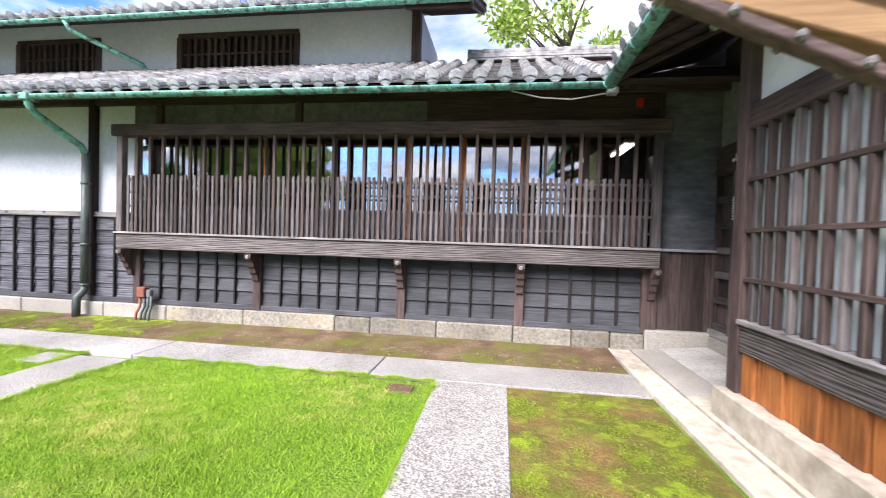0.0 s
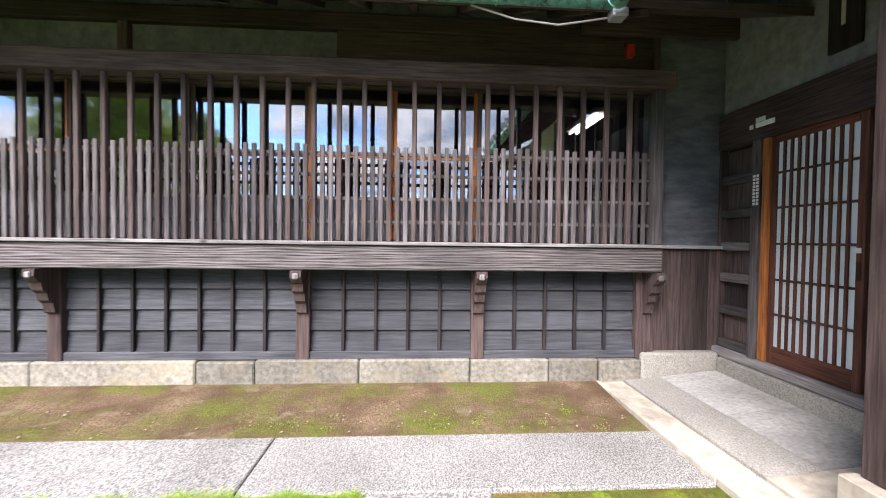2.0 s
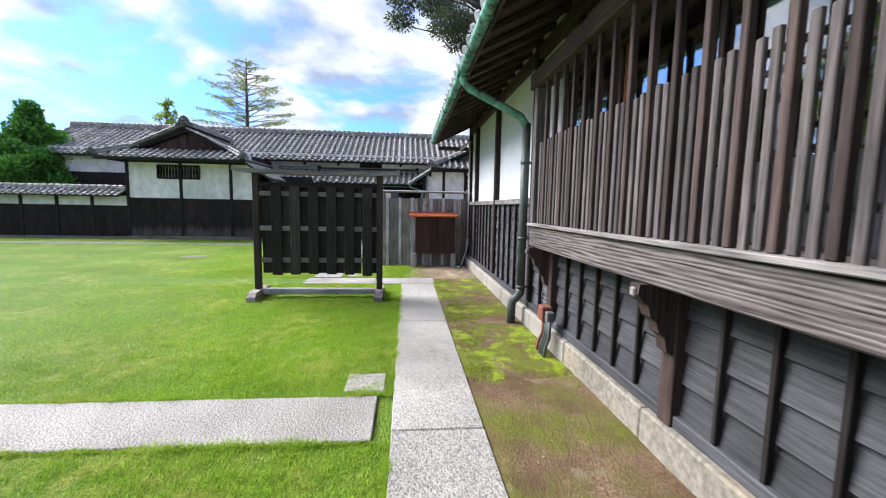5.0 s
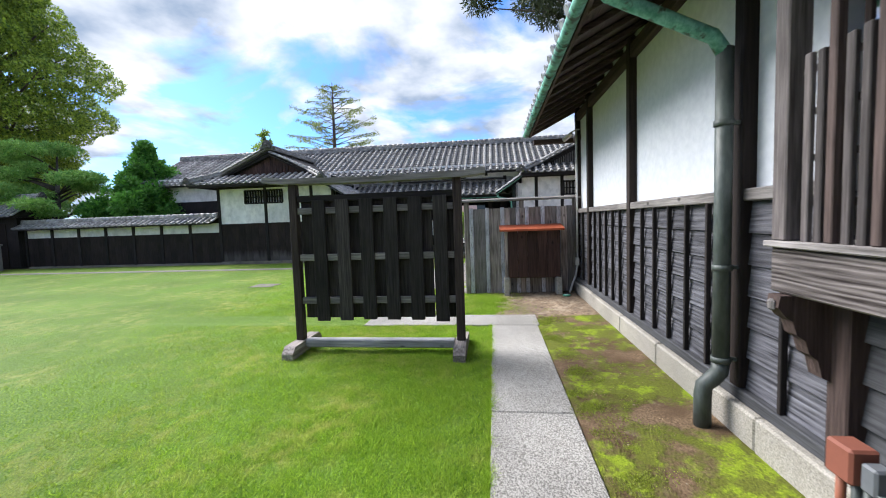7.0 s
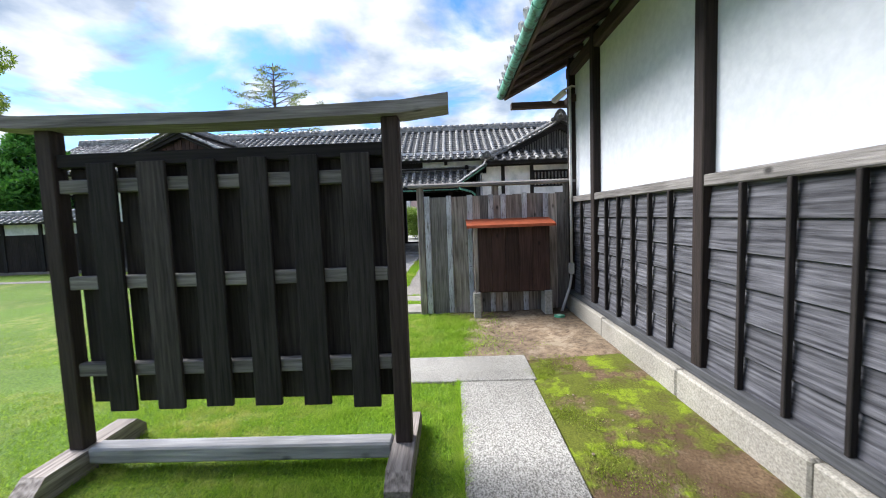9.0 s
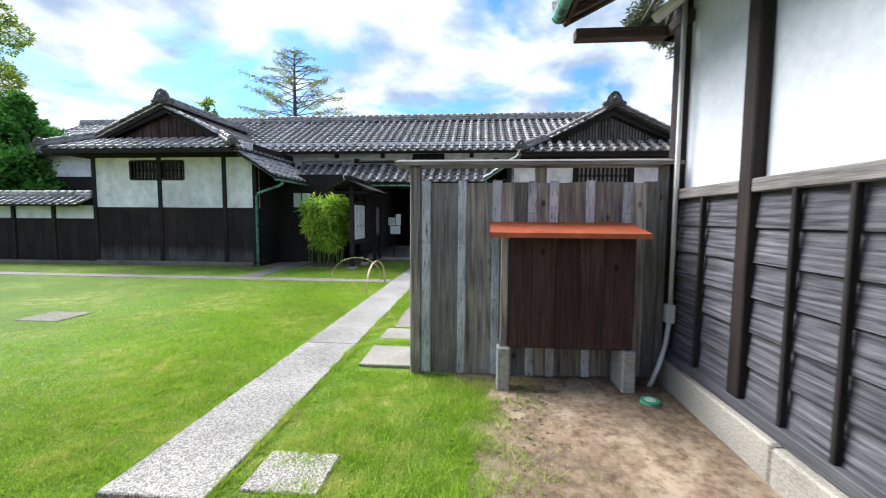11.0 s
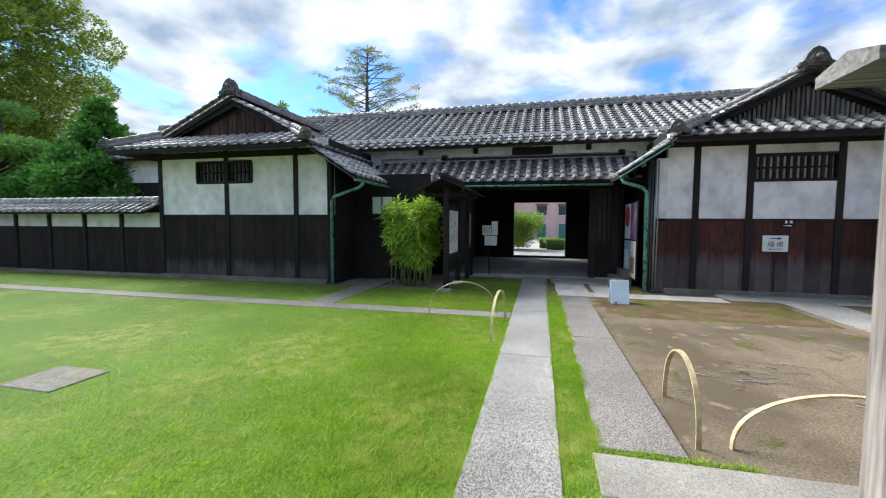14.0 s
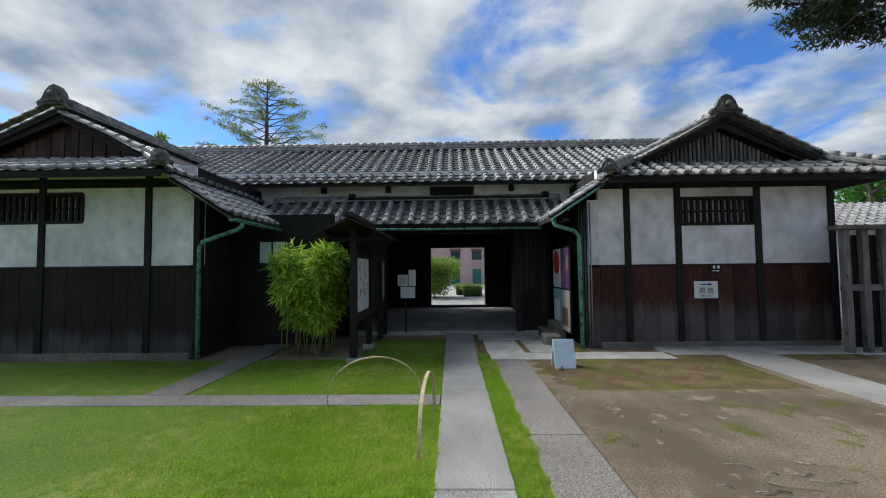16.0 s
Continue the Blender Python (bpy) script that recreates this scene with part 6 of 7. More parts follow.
# low tiled roofs behind the garden wall, beside the wing
for name_z, y_e, z_e, x_s in ((0, -9.7, 2.62, -22.6), (1, -9.5, 3.25, -24.6)):
    br = thing("back_roof", "low grey tiled roof behind the garden wall", "roof", (x_s, y_e, z_e), "back roofs", kind="structure")
    slope(br, (x_s, y_e, z_e), (-1, 0, 0), (0, 2.0, 0.9), 2.6, lambda u: (0, 1.7), 0.29, 0.07)
    bm = bmesh.new()
    deck(bm, [(x_s, y_e, z_e - 0.02), (x_s - 2.6, y_e, z_e - 0.02), (x_s - 2.6, -8.3, z_e + (-8.3 - y_e) * 0.45), (x_s, -8.3, z_e + (-8.3 - y_e) * 0.45)])
    part("roof_boards", bm, wood("char", "x"), br)
    bar("back_wall", br, x_s - 2.5, x_s - 0.1, y_e + 0.45, y_e + 0.6, 0.0, z_e + 0.1, PLASTER_OLD, 0, "white plastered wall")

far = thing("far_roof", "grey tiled roof of a shed beyond the yard fence", "roof", (-26, 16, 2.7), kind="structure")
slope(far, (-25.0, 13.2, 2.75), (0, 1, 0), (-2.2, 0, 1.0), 9.0, lambda u: (0, 2.4), 0.29, 0.07)
bm = bmesh.new()
deck(bm, [(-25.0, 13.2, 2.72), (-25.0, 22.2, 2.72), (-27.2, 22.2, 3.72), (-27.2, 13.2, 3.72)])
part("roof_boards", bm, wood("char", "y"), far)
bar("wall", far, -27.2, -25.4, 13.5, 22.0, 0.0, 2.75, PLASTER_OLD, 0, "weathered plaster wall")

# stone floor of the gate passage
WET = surf("damp_passage_stone", (0.30, 0.295, 0.29), (0.46, 0.45, 0.445), (1, 1, 1), 12, 0.9, 0.24, 0.15, vary=0.15, stain=0.35)
for a, b in ((-23.38, -24.95), (-24.98, -29.3)):
    for c0, c1 in ((-0.58, 1.63), (1.66, 2.64), (2.67, 4.2)):
        slab("passage_slab", b, a, c0, c1, WET, "damp grey stone slab in the gate passage", 0.05 if a < -24 else 0.035, "passage slabs")
bm = bmesh.new()
box(bm, -22.9, -22.2, 4.0, 4.22, 0.0, 0.22, 0.02)
box(bm, -22.85, -22.25, 4.22, 4.5, 0.0, 0.38, 0.02)
solid("stone_step", bm, FOUND, "rough stone step beside the gate", "step")
for y, r in ((4.72, 0.018), (4.78, 0.014)):
    bm = bmesh.new()
    tube(bm, [(-21.30, y, 3.0), (-21.30, y + 0.01, 1.5), (-21.29, y, 0.0)], r, 8)
    solid("cable_pipe", bm, STEEL, "thin pale cable pipe on the corner", "pipe")

# ---- notice boards, signs, hoops ----
nb = thing("notice_board", "roofed dark wooden notice board with a white map", "notice board", (-20.8, 0.12, 0))
for x in (-20.16, -21.5):
    bar("post", nb, x - 0.06, x + 0.06, 0.06, 0.18, 0.06, 2.36, wood("char", "z"), 0.006)
    bar("footing", nb, x - 0.11, x + 0.11, 0.01, 0.23, -0.03, 0.07, CONCRETE, 0.012)
bar("board_back", nb, -21.44, -20.22, 0.10, 0.13, 0.72, 1.98, wood("dado", "x"), 0.004)
bar("map_sheet", nb, -21.40, -20.30, 0.131, 0.137, 0.84, 1.86, plain("white_board", (0.72, 0.73, 0.73), 0.5), 0, "white map sheet")
bar("lower_rail", nb, -21.46, -20.20, 0.10, 0.18, 0.70, 0.82, wood("char", "x"), 0.005)
rnd = random.Random(4)
for k in range(26):
    a, b = rnd.uniform(-21.2, -20.5), rnd.uniform(1.05, 1.7)
    bm = bmesh.new()
    ang = rnd.uniform(0, 3.1)
    L = rnd.uniform(0.05, 0.22)
    beam(bm, (a, 0.139, b), (a + L * math.cos(ang), 0.139, b + L * math.sin(ang)), 0.003, 0.012, 0)
    part("map_line", bm, plain("map_ink", (0.10, 0.10, 0.11), 0.6), nb)
bm = bmesh.new()
for s in (-1, 1):
    deck(bm, [(-19.75, 0.12, 2.56), (-21.95, 0.12, 2.56), (-21.95, 0.12 + s * 0.62, 2.28), (-19.75, 0.12 + s * 0.62, 2.28)], 0.04)
part("roof", bm, wood("dado", "x"), nb, "dark boarded roof")
bm = bmesh.new()
beam(bm, (-19.7, 0.12, 2.60), (-22.0, 0.12, 2.60), 0.14, 0.09)
part("ridge_board", bm, wood("char", "x"), nb)
for s in (-1, 1):
    bar("eave_rail", nb, -21.9, -19.8, 0.12 + s * 0.45 - 0.03, 0.12 + s * 0.45 + 0.03, 2.24, 2.31, wood("char", "x"), 0.005)
for x in (-20.16, -21.5):
    bar("cross_arm", nb, x - 0.05, x + 0.05, -0.38, 0.62, 2.16, 2.24, wood("char", "y"), 0.005)
nb2 = thing("notice_board", "dark notice board with a red printed sheet", "notice board", (-23, 0.2, 0))
for x in (-22.35, -23.05):
    bar("post", nb2, x - 0.05, x + 0.05, 0.16, 0.26, 0.02, 2.3, wood("char", "z"), 0.006)
bar("board_back", nb2, -23.0, -22.4, 0.18, 0.21, 0.8, 1.95, wood("dado", "z"), 0.004)
bar("printed_sheet", nb2, -22.96, -22.44, 0.211, 0.216, 0.9, 1.85, plain("faded_red_print", (0.22, 0.13, 0.12), 0.6), 0)
for k in range(9):
    bar("text_bar", nb2, -22.92 + 0.05 * k, -22.90 + 0.05 * k, 0.217, 0.220, 1.0, 1.8, plain("pale_print", (0.4, 0.36, 0.34), 0.6), 0)
ps = thing("paper_notice", "white paper notices on a dark stand in the passage", "notice", (-23.0, 0.75, 0))
WHITE = plain("white_paper", (0.78, 0.79, 0.78), 0.7)
bar("stand", ps, -22.99, -22.96, 0.73, 0.77, 0.07, 1.5, wood("char", "z"), 0.004)
for y0, y1, z0, z1 in ((0.55, 0.80, 1.22, 1.50), (0.82, 1.0, 1.22, 1.62), (0.62, 0.98, 0.92, 1.20)):
    bar("sheet", ps, -22.955, -22.95, y0, y1, z0, z1, WHITE, 0)
for k in range(6):
    bar("text_bar", ps, -22.949, -22.946, 0.58 + 0.035 * k, 0.59 + 0.035 * k, 1.26, 1.46, plain("map_ink", (0.10, 0.10, 0.11), 0.6), 0)


def words(parent, text, at, size, material, rz=90.0):
    """Flat lettering on a sign that faces +x."""
    cu = bpy.data.curves.new("lettering", "FONT")
    cu.body, cu.size, cu.extrude, cu.align_x, cu.align_y = text, size, 0.001, "CENTER", "CENTER"
    cu.materials.append(material)
    ob = under(new("lettering", cu), parent)
    ob.matrix_basis = pose(*at, 90, 0, rz)
    return ob


INK = plain("black_ink", (0.03, 0.03, 0.035), 0.6)
BLUE = plain("blue_ink", (0.03, 0.06, 0.32), 0.6)
sg = thing("way_sign", "white way sign with a blue arrow on the boards", "sign", (-21.36, 7.15, 1.15))
bar("sign_plate", sg, -21.352, -21.335, 6.90, 7.38, 0.98, 1.33, WHITE, 0.003)
bm = bmesh.new()
prism(bm, [(7.02, 1.255), (7.18, 1.255), (7.18, 1.235), (7.27, 1.265), (7.18, 1.295), (7.18, 1.275), (7.02, 1.275)], "x", -21.334, -21.331)
part("arrow", bm, BLUE, sg, "blue arrow")
words(sg, "順 路", (-21.332, 7.14, 1.13), 0.13, INK)
words(sg, "THIS WAY", (-21.332, 7.14, 1.03), 0.055, INK)
bar("sign_stick", sg, -21.355, -21.34, 7.13, 7.16, 0.1, 0.98, wood("char", "z"), 0.002)
sg2 = thing("arrow_sign", "small dark sign with a white arrow", "sign", (-21.36, 7.35, 1.6))
bar("sign_plate", sg2, -21.352, -21.33, 7.22, 7.48, 1.50, 1.68, wood("char", "y"), 0.003)
bm = bmesh.new()
prism(bm, [(7.27, 1.535), (7.37, 1.535), (7.37, 1.52), (7.43, 1.542), (7.37, 1.565), (7.37, 1.55), (7.27, 1.55)], "x", -21.329, -21.326)
part("arrow", bm, WHITE, sg2)
for y in (7.29, 7.38):
    bar("text_bar", sg2, -21.329, -21.326, y, y + 0.05, 1.59, 1.65, WHITE, 0)
po = thing("poster_panel", "panel of colourful exhibition posters on the side wall", "poster", (-22.3, 4.42, 1.1))
bar("panel_back", po, -23.0, -21.6, 4.43, 4.46, 0.2, 2.12, wood("dado", "z"), 0.004)
bar("poster", po, -22.98, -22.32, 4.420, 4.428, 1.18, 2.08, WHITE, 0, "white poster with a red disc")
bm = bmesh.new()
bmesh.ops.create_cone(bm, cap_ends=True, segments=32, radius1=0.27, radius2=0.27, depth=0.006, matrix=Matrix.Translation((-22.65, 4.418, 1.76)) @ pose(0, 0, 0, 90))
part("red_disc", bm, plain("poster_red", (0.62, 0.035, 0.03), 0.5), po)
bar("poster", po, -22.28, -21.64, 4.420, 4.428, 1.18, 2.08, plain("poster_purple", (0.12, 0.06, 0.16), 0.5), 0, "dark purple poster")
for k, c in enumerate(((0.45, 0.12, 0.2), (0.1, 0.15, 0.4), (0.4, 0.06, 0.05), (0.2, 0.3, 0.15))):
    bar("colour_bar", po, -22.2 + 0.13 * k, -22.1 + 0.13 * k, 4.414, 4.421, 1.3 + 0.1 * k, 1.6 + 0.1 * k, plain("poster_tint_" + "abcd"[k], c, 0.5), 0)
bar("poster", po, -22.98, -22.32, 4.420, 4.428, 0.24, 1.14, plain("poster_cyan", (0.30, 0.55, 0.62), 0.5), 0, "pale blue poster")
bar("poster", po, -22.28, -21.64, 4.420, 4.428, 0.24, 1.14, plain("poster_cream", (0.62, 0.58, 0.50), 0.5), 0, "cream poster")
for k in range(5):
    bar("text_bar", po, -22.9 + 0.1 * k, -22.84 + 0.1 * k, 4.414, 4.421, 0.4, 0.9, WHITE, 0)
bar("image_bar", po, -22.2, -21.75, 4.414, 4.421, 0.35, 0.75, plain("poster_brown", (0.25, 0.14, 0.09), 0.5), 0)
ab = thing("sandwich_board", "small white standing sign with pale blue print", "sign", (-19.7, 3.75, 0))
for s in (-1, 1):
    bm = bmesh.new()
    vs = box(bm, -0.01, 0.01, 3.56, 3.90, 0.0, 0.46, 0.004)
    for v in vs:
        v.co.x = v.co.x - 19.66 + s * 0.13 * (1 - v.co.z / 0.46)
    part("leaf", bm, plain("pale_blue_board", (0.62, 0.76, 0.82), 0.5), ab)
bm = bmesh.new()
bmesh.ops.create_icosphere(bm, subdivisions=2, radius=0.05, matrix=Matrix.Translation((-19.45, 3.62, 0.03)))
part("weight", bm, CONCRETE, ab)
blk = thing("stone_block", "rough stone block beside the passage", "stone", (-21.6, 4.0, 0))
bar("block", blk, -21.9, -21.5, 3.85, 4.2, -0.02, 0.22, FOUND, 0.03)


def hoop(p, q, h, mt, w=0.03):
    """A bent strip of split bamboo with both feet in the ground."""
    p, q = Vector(p), Vector(q)
    d = (q - p)
    bm = bmesh.new()
    prev = None
    nrm = Vector((-d.y, d.x, 0)).normalized() * w / 2
    for k in range(25):
        a = math.pi * k / 24
        c = p + d * (0.5 - 0.5 * math.cos(a)) + Vector((0, 0, h * math.sin(a) ** 0.75 - 0.02))
        o = (c - (p + d * 0.5) - Vector((0, 0, h * 0.3))).normalized() * 0.008
        ring = [bm.verts.new(c + nrm * i + o * j) for i, j in ((1, 1), (-1, 1), (-1, -1), (1, -1))]
        if prev:
            for i in range(4):
                bm.faces.new([prev[i], prev[(i + 1) % 4], ring[(i + 1) % 4], ring[i]])
        else:
            bm.faces.new(ring)
        prev = ring
    bm.faces.new(prev)
    return solid("bamboo_hoop", bm, mt, "bent split-bamboo hoop stuck in the ground", "hoop", "bamboo hoops")


hoop((-17.8, 0.37, 0), (-18.0, 1.5, 0), 0.58, BAMBOO, 0.03)
hoop((-16.37, 1.60, 0), (-17.6, 1.68, 0), 0.60, BAMBOO, 0.035)
hoop((-15.1, 3.32, 0), (-14.22, 3.30, 0), 0.56, BAMBOO, 0.035)
hoop((-14.26, 3.52, 0), (-14.5, 4.9, 0), 0.42, BAMBOO, 0.035)

# ---- plants ----


def leaf_cloud(name, centres, count, size, material, parent, label="", flat=0.5, seed=1, thin=0.45, droop=0.0, hollow=0.0):
    """Many small leaves gathered in clumps: centres are (x, y, z, radius)."""
    rg = np.random.RandomState(seed)
    w = np.array([c[3] ** 2 for c in centres])
    pick = rg.choice(len(centres), count, p=w / w.sum())
    C = np.array(centres)[pick]
    d = rg.normal(size=(count, 3))
    d /= np.linalg.norm(d, axis=1)[:, None]
    rad = (hollow + (1 - hollow) * rg.rand(count)) ** 0.45
    P = C[:, :3] + d * (rad * C[:, 3])[:, None] * np.array((1, 1, flat))
    a = rg.normal(size=(count, 3)) + d * 0.8
    a[:, 2] -= droop
    a /= np.linalg.norm(a, axis=1)[:, None]
    b = np.cross(a, rg.normal(size=(count, 3)))
    b /= np.linalg.norm(b, axis=1)[:, None]
    L = size * (0.6 + 0.8 * rg.rand(count))[:, None]
    v = np.stack([P, P + a * L * 0.5 + b * L * thin * 0.5, P + a * L, P + a * L * 0.5 - b * L * thin * 0.5], 1).reshape(-1, 3)
    me = bpy.data.meshes.new(name)
    me.from_pydata(v.tolist(), [], np.arange(4 * count).reshape(-1, 4).tolist())
    me.materials.append(material)
    ob = under(new(name, me), parent)
    return tagged(ob, label, kind="stuff")


def limbs(parent, base, tips, r, name="trunk"):
    bm = bmesh.new()
    top = max(tips, key=lambda p: p[2])
    b = Vector(base)
    tube(bm, [b, b.lerp(Vector(top), 0.5) + Vector((0.1, 0.1, 0)), top], r, 9, r * 0.15)
    for t in tips:
        s = b.lerp(Vector(top), min(0.9, max(0.2, (t[2] - b.z) / (top[2] - b.z) * 0.85)))
        tube(bm, [s, s.lerp(Vector(t), 0.5) + Vector((0, 0, 0.12)), t], r * 0.3, 6, r * 0.06)
    return part(name, bm, BARK, parent)


def conifer(label, x, y, h, rad, z0, mt, count, size, seed, layers=9, per=7, gap=1.0, flat=0.35, column=False):
    """A tapering evergreen: trunk, whorls of limbs, clumps of leaves with gaps."""
    rg = random.Random(seed)
    t = thing("tree", label, "tree", (x, y, 0))
    cl, tips = [], []
    for i in range(layers):
        f = (i + 0.5) / layers
        z = z0 + (h - z0) * f
        prof = (1 - f) ** 0.8 * (0.75 + 0.25 * math.sin(f * 3)) if not column else (1 - f ** 3) * 0.9 + 0.1
        R = rad * max(prof, 0.10)
        for k in range(per):
            if rg.random() < 0.12:
                continue
            a = k * math.tau / per + rg.uniform(-0.5, 0.5) + i
            q = R * rg.uniform(0.45, 1.0) * gap
            p = (x + q * math.cos(a), y + q * math.sin(a), z + rg.uniform(-0.4, 0.4) * (h - z0) / layers)
            cl.append((*p, max(0.25, R * rg.uniform(0.22, 0.40))))
            if k % 2 == 0:
                tips.append(p)
    tips.append((x, y, h))
    limbs(t, (x, y, 0), tips, 0.025 * h)
    leaf_cloud("crown", cl, count, size, mt, t, seed=seed, flat=flat, hollow=0.3)
    return t


def billowing(label, x, y, rad, z0, z1, widest, clumps, count, size, seed):
    """A tall broad evergreen of many separate billows, widest part-way up, with sky and shade between them."""
    rg = random.Random(seed)
    t = thing("tree", label, "tree", (x, y, 0))
    cl, tips = [], []
    for k in range(clumps):
        f = (k + rg.random()) / clumps
        z = z0 + (z1 - z0) * f
        prof = (f / widest) ** 0.55 if f < widest else max(0.0, 1 - ((f - widest) / (1 - widest)) ** 1.7)
        R = rad * (0.22 + 0.78 * prof) * rg.uniform(0.86, 1.06)
        a = k * 2.399963 + rg.uniform(-0.3, 0.3)
        q = R * rg.uniform(0.30, 0.95)
        p = (x + q * math.cos(a), y + q * math.sin(a), z)
        cl.append((*p, rg.uniform(0.15, 0.24) * rad))
        if k % 3 == 0:
            tips.append(p)
    limbs(t, (x, y, 0), tips + [(x, y, z1)], 0.022 * z1)
    leaf_cloud("crown", cl, count, size, LEAF_FIR, t, seed=seed, flat=0.62, hollow=0.6, droop=0.3)


def cedar(label, x, y, z0, z1, reach, seed):
    """A sparse cedar: a straight stem with tiers of long level boughs and thin flat sprays."""
    rg = random.Random(seed)
    t = thing("tree", label, "tree", (x, y, 0))
    bm = bmesh.new()
    tube(bm, [(x, y, 0), (x + 0.1, y, z0), (x, y, z1)], 0.28, 9, 0.03)
    part("trunk", bm, BARK, t)
    cl = []
    for i in range(13):
        f = i / 13
        z = z0 + (z1 - z0) * f
        for k in range(5):
            a = k * math.tau / 5 + i * 1.1 + rg.uniform(-0.35, 0.35)
            L = reach * (1 - f) ** 0.75 * rg.uniform(0.6, 1.05) + 0.25
            c, sn = math.cos(a), math.sin(a)
            rise = rg.uniform(0.0, 0.34) * L
            bm = bmesh.new()
            tube(bm, [(x, y, z), (x + 0.5 * L * c, y + 0.5 * L * sn, z + 0.65 * rise), (x + L * c, y + L * sn, z + rise)], 0.035, 5, 0.01)
            part("bough", bm, BARK, t)
            for q in (0.45, 0.62, 0.78, 0.92, 1.04):
                if rg.random() < 0.85:
                    cl.append((x + q * L * c + rg.uniform(-0.15, 0.15), y + q * L * sn + rg.uniform(-0.15, 0.15), z + rise * q - 0.03, 0.16 + 0.17 * (1 - f) * rg.uniform(0.7, 1.5)))
    leaf_cloud("crown", cl, 12000, 0.13, LEAF_CEDAR, t, seed=seed, flat=0.22, thin=0.3, droop=0.5)


billowing("tall dense evergreen with a billowing crown", -27.5, -28.2, 6.5, 3.6, 18.2, 0.42, 170, 190000, 0.18, 3)
billowing("tall evergreen with a thinner crown", -27.0, -40.0, 5.6, 2.2, 15.6, 0.35, 90, 70000, 0.22, 5)
conifer("dark green rounded cypress behind the wall", -23.7, -14.6, 6.2, 3.3, 0.4, LEAF_CYPRESS, 70000, 0.19, 6, 11, 13, flat=0.9)
cedar("tall sparse cedar behind the hall", -36.2, -8.9, 7.6, 13.0, 4.3, 8)
conifer("treetop behind the hall's roof", -34, -13.8, 9.2, 1.6, 5.0, LEAF_LIGHT, 1500, 0.25, 9, 6, 5, flat=0.3)
# pruned pine with flat pads
pine = thing("pine", "cloud-pruned pine with flat green pads", "tree", (-22.2, -18.6, 0))
rg = random.Random(12)
pads = [(-22.2 + rg.uniform(-1.8, 1.8), -20.6 + rg.uniform(-4.2, 3.4), rg.uniform(2.6, 6.3), rg.uniform(0.6, 1.1)) for k in range(34)]
limbs(pine, (-22.2, -18.6, 0), [(p[0], p[1], p[2] - 0.15) for p in pads], 0.22)
leaf_cloud("needles", pads, 42000, 0.18, LEAF_PINE, pine, seed=13, flat=0.30, thin=0.3)
# overhanging pine behind the house's corner
op = thing("pine", "dark pine reaching over the yard", "tree", (-15.6, 6.95, 0))
rg = random.Random(21)
pads = [(-15.6 + rg.uniform(-1.6, 1.6), 6.7 + rg.uniform(-2.3, 2.4), rg.uniform(7.0, 9.6), rg.uniform(0.4, 0.8)) for k in range(30)]
pads += [(-15.6 + rg.uniform(-1.0, 1.0), rg.uniform(3.4, 4.8), rg.uniform(7.9, 9.6), rg.uniform(0.4, 0.7)) for k in range(10)]
for k in range(34):
    yy = rg.uniform(7.75, 10.6)
    pads.append((-20.0 + rg.uniform(-0.8, 0.8), yy, max(5.75, 6.55 - 0.75 * (yy - 7.6)) + rg.uniform(0.0, 1.3), rg.uniform(0.3, 0.5)))
limbs(op, (-15.6, 6.95, 0), [(p[0], p[1], p[2] - 0.1) for p in pads] + [(-15.6, 6.95, 10.0)], 0.17)
leaf_cloud("needles", pads, 60000, 0.13, LEAF_DARK, op, seed=22, flat=0.45, thin=0.25)
# broad tree beyond the yard
yt = thing("tree", "green broad-leaved tree beyond the yard fence", "tree", (-31, 20.5, 0))
rg = random.Random(26)
pads = [(-31 + rg.uniform(-1.5, 1.5), 20.6 + rg.uniform(-1.9, 2.5), rg.uniform(3.2, 5.6), rg.uniform(0.5, 0.9)) for k in range(26)]
limbs(yt, (-31, 20.5, 0), [p[:3] for p in pads[:10]], 0.18)
leaf_cloud("crown", pads, 16000, 0.18, LEAF_CYPRESS, yt, seed=27, flat=0.6)
# tree behind the main house's roof
bt = thing("tree", "leafy tree behind the house", "tree", (1.5, 14, 0))
rg = random.Random(31)
pads = [(1.6 + rg.uniform(-2.2, 2.0), 14 + rg.uniform(-1.5, 1.5), rg.uniform(7.2, 11.5), rg.uniform(0.4, 0.8)) for k in range(16)]
limbs(bt, (1.5, 14, 0), [p[:3] for p in pads], 0.2)
leaf_cloud("crown", pads, 2600, 0.22, LEAF_LIGHT, bt, seed=32, flat=0.8)
# bamboo clump
bb = thing("bamboo_clump", "bright green clipped bamboo clump by the notice board", "bush", (-20.8, -0.95, 0))
rg = random.Random(41)
for k in range(22):
    x, y = -20.85 + rg.uniform(-0.4, 0.4), -0.95 + rg.uniform(-0.55, 0.5)
    bm = bmesh.new()
    tube(bm, [(x, y, 0), (x + rg.uniform(-0.1, 0.1), y + rg.uniform(-0.12, 0.12), 0.9), (x + rg.uniform(-0.2, 0.2), y + rg.uniform(-0.25, 0.25), 1.9)], 0.013, 6, 0.006)
    part("culm", bm, surf("green_culm", (0.16, 0.20, 0.05), (0.34, 0.36, 0.12), (1, 1, 1), 15, 3, 0.5, 0.1), bb)
pads = [(-20.85 + rg.uniform(-0.4, 0.4), -0.95 + rg.uniform(-0.5, 0.5), rg.uniform(0.72, 1.98), rg.uniform(0.20, 0.34)) for k in range(60)]
leaf_cloud("leaves", pads, 14000, 0.18, LEAF_BAMBOO, bb, seed=42, flat=0.9, thin=0.16, droop=0.9)


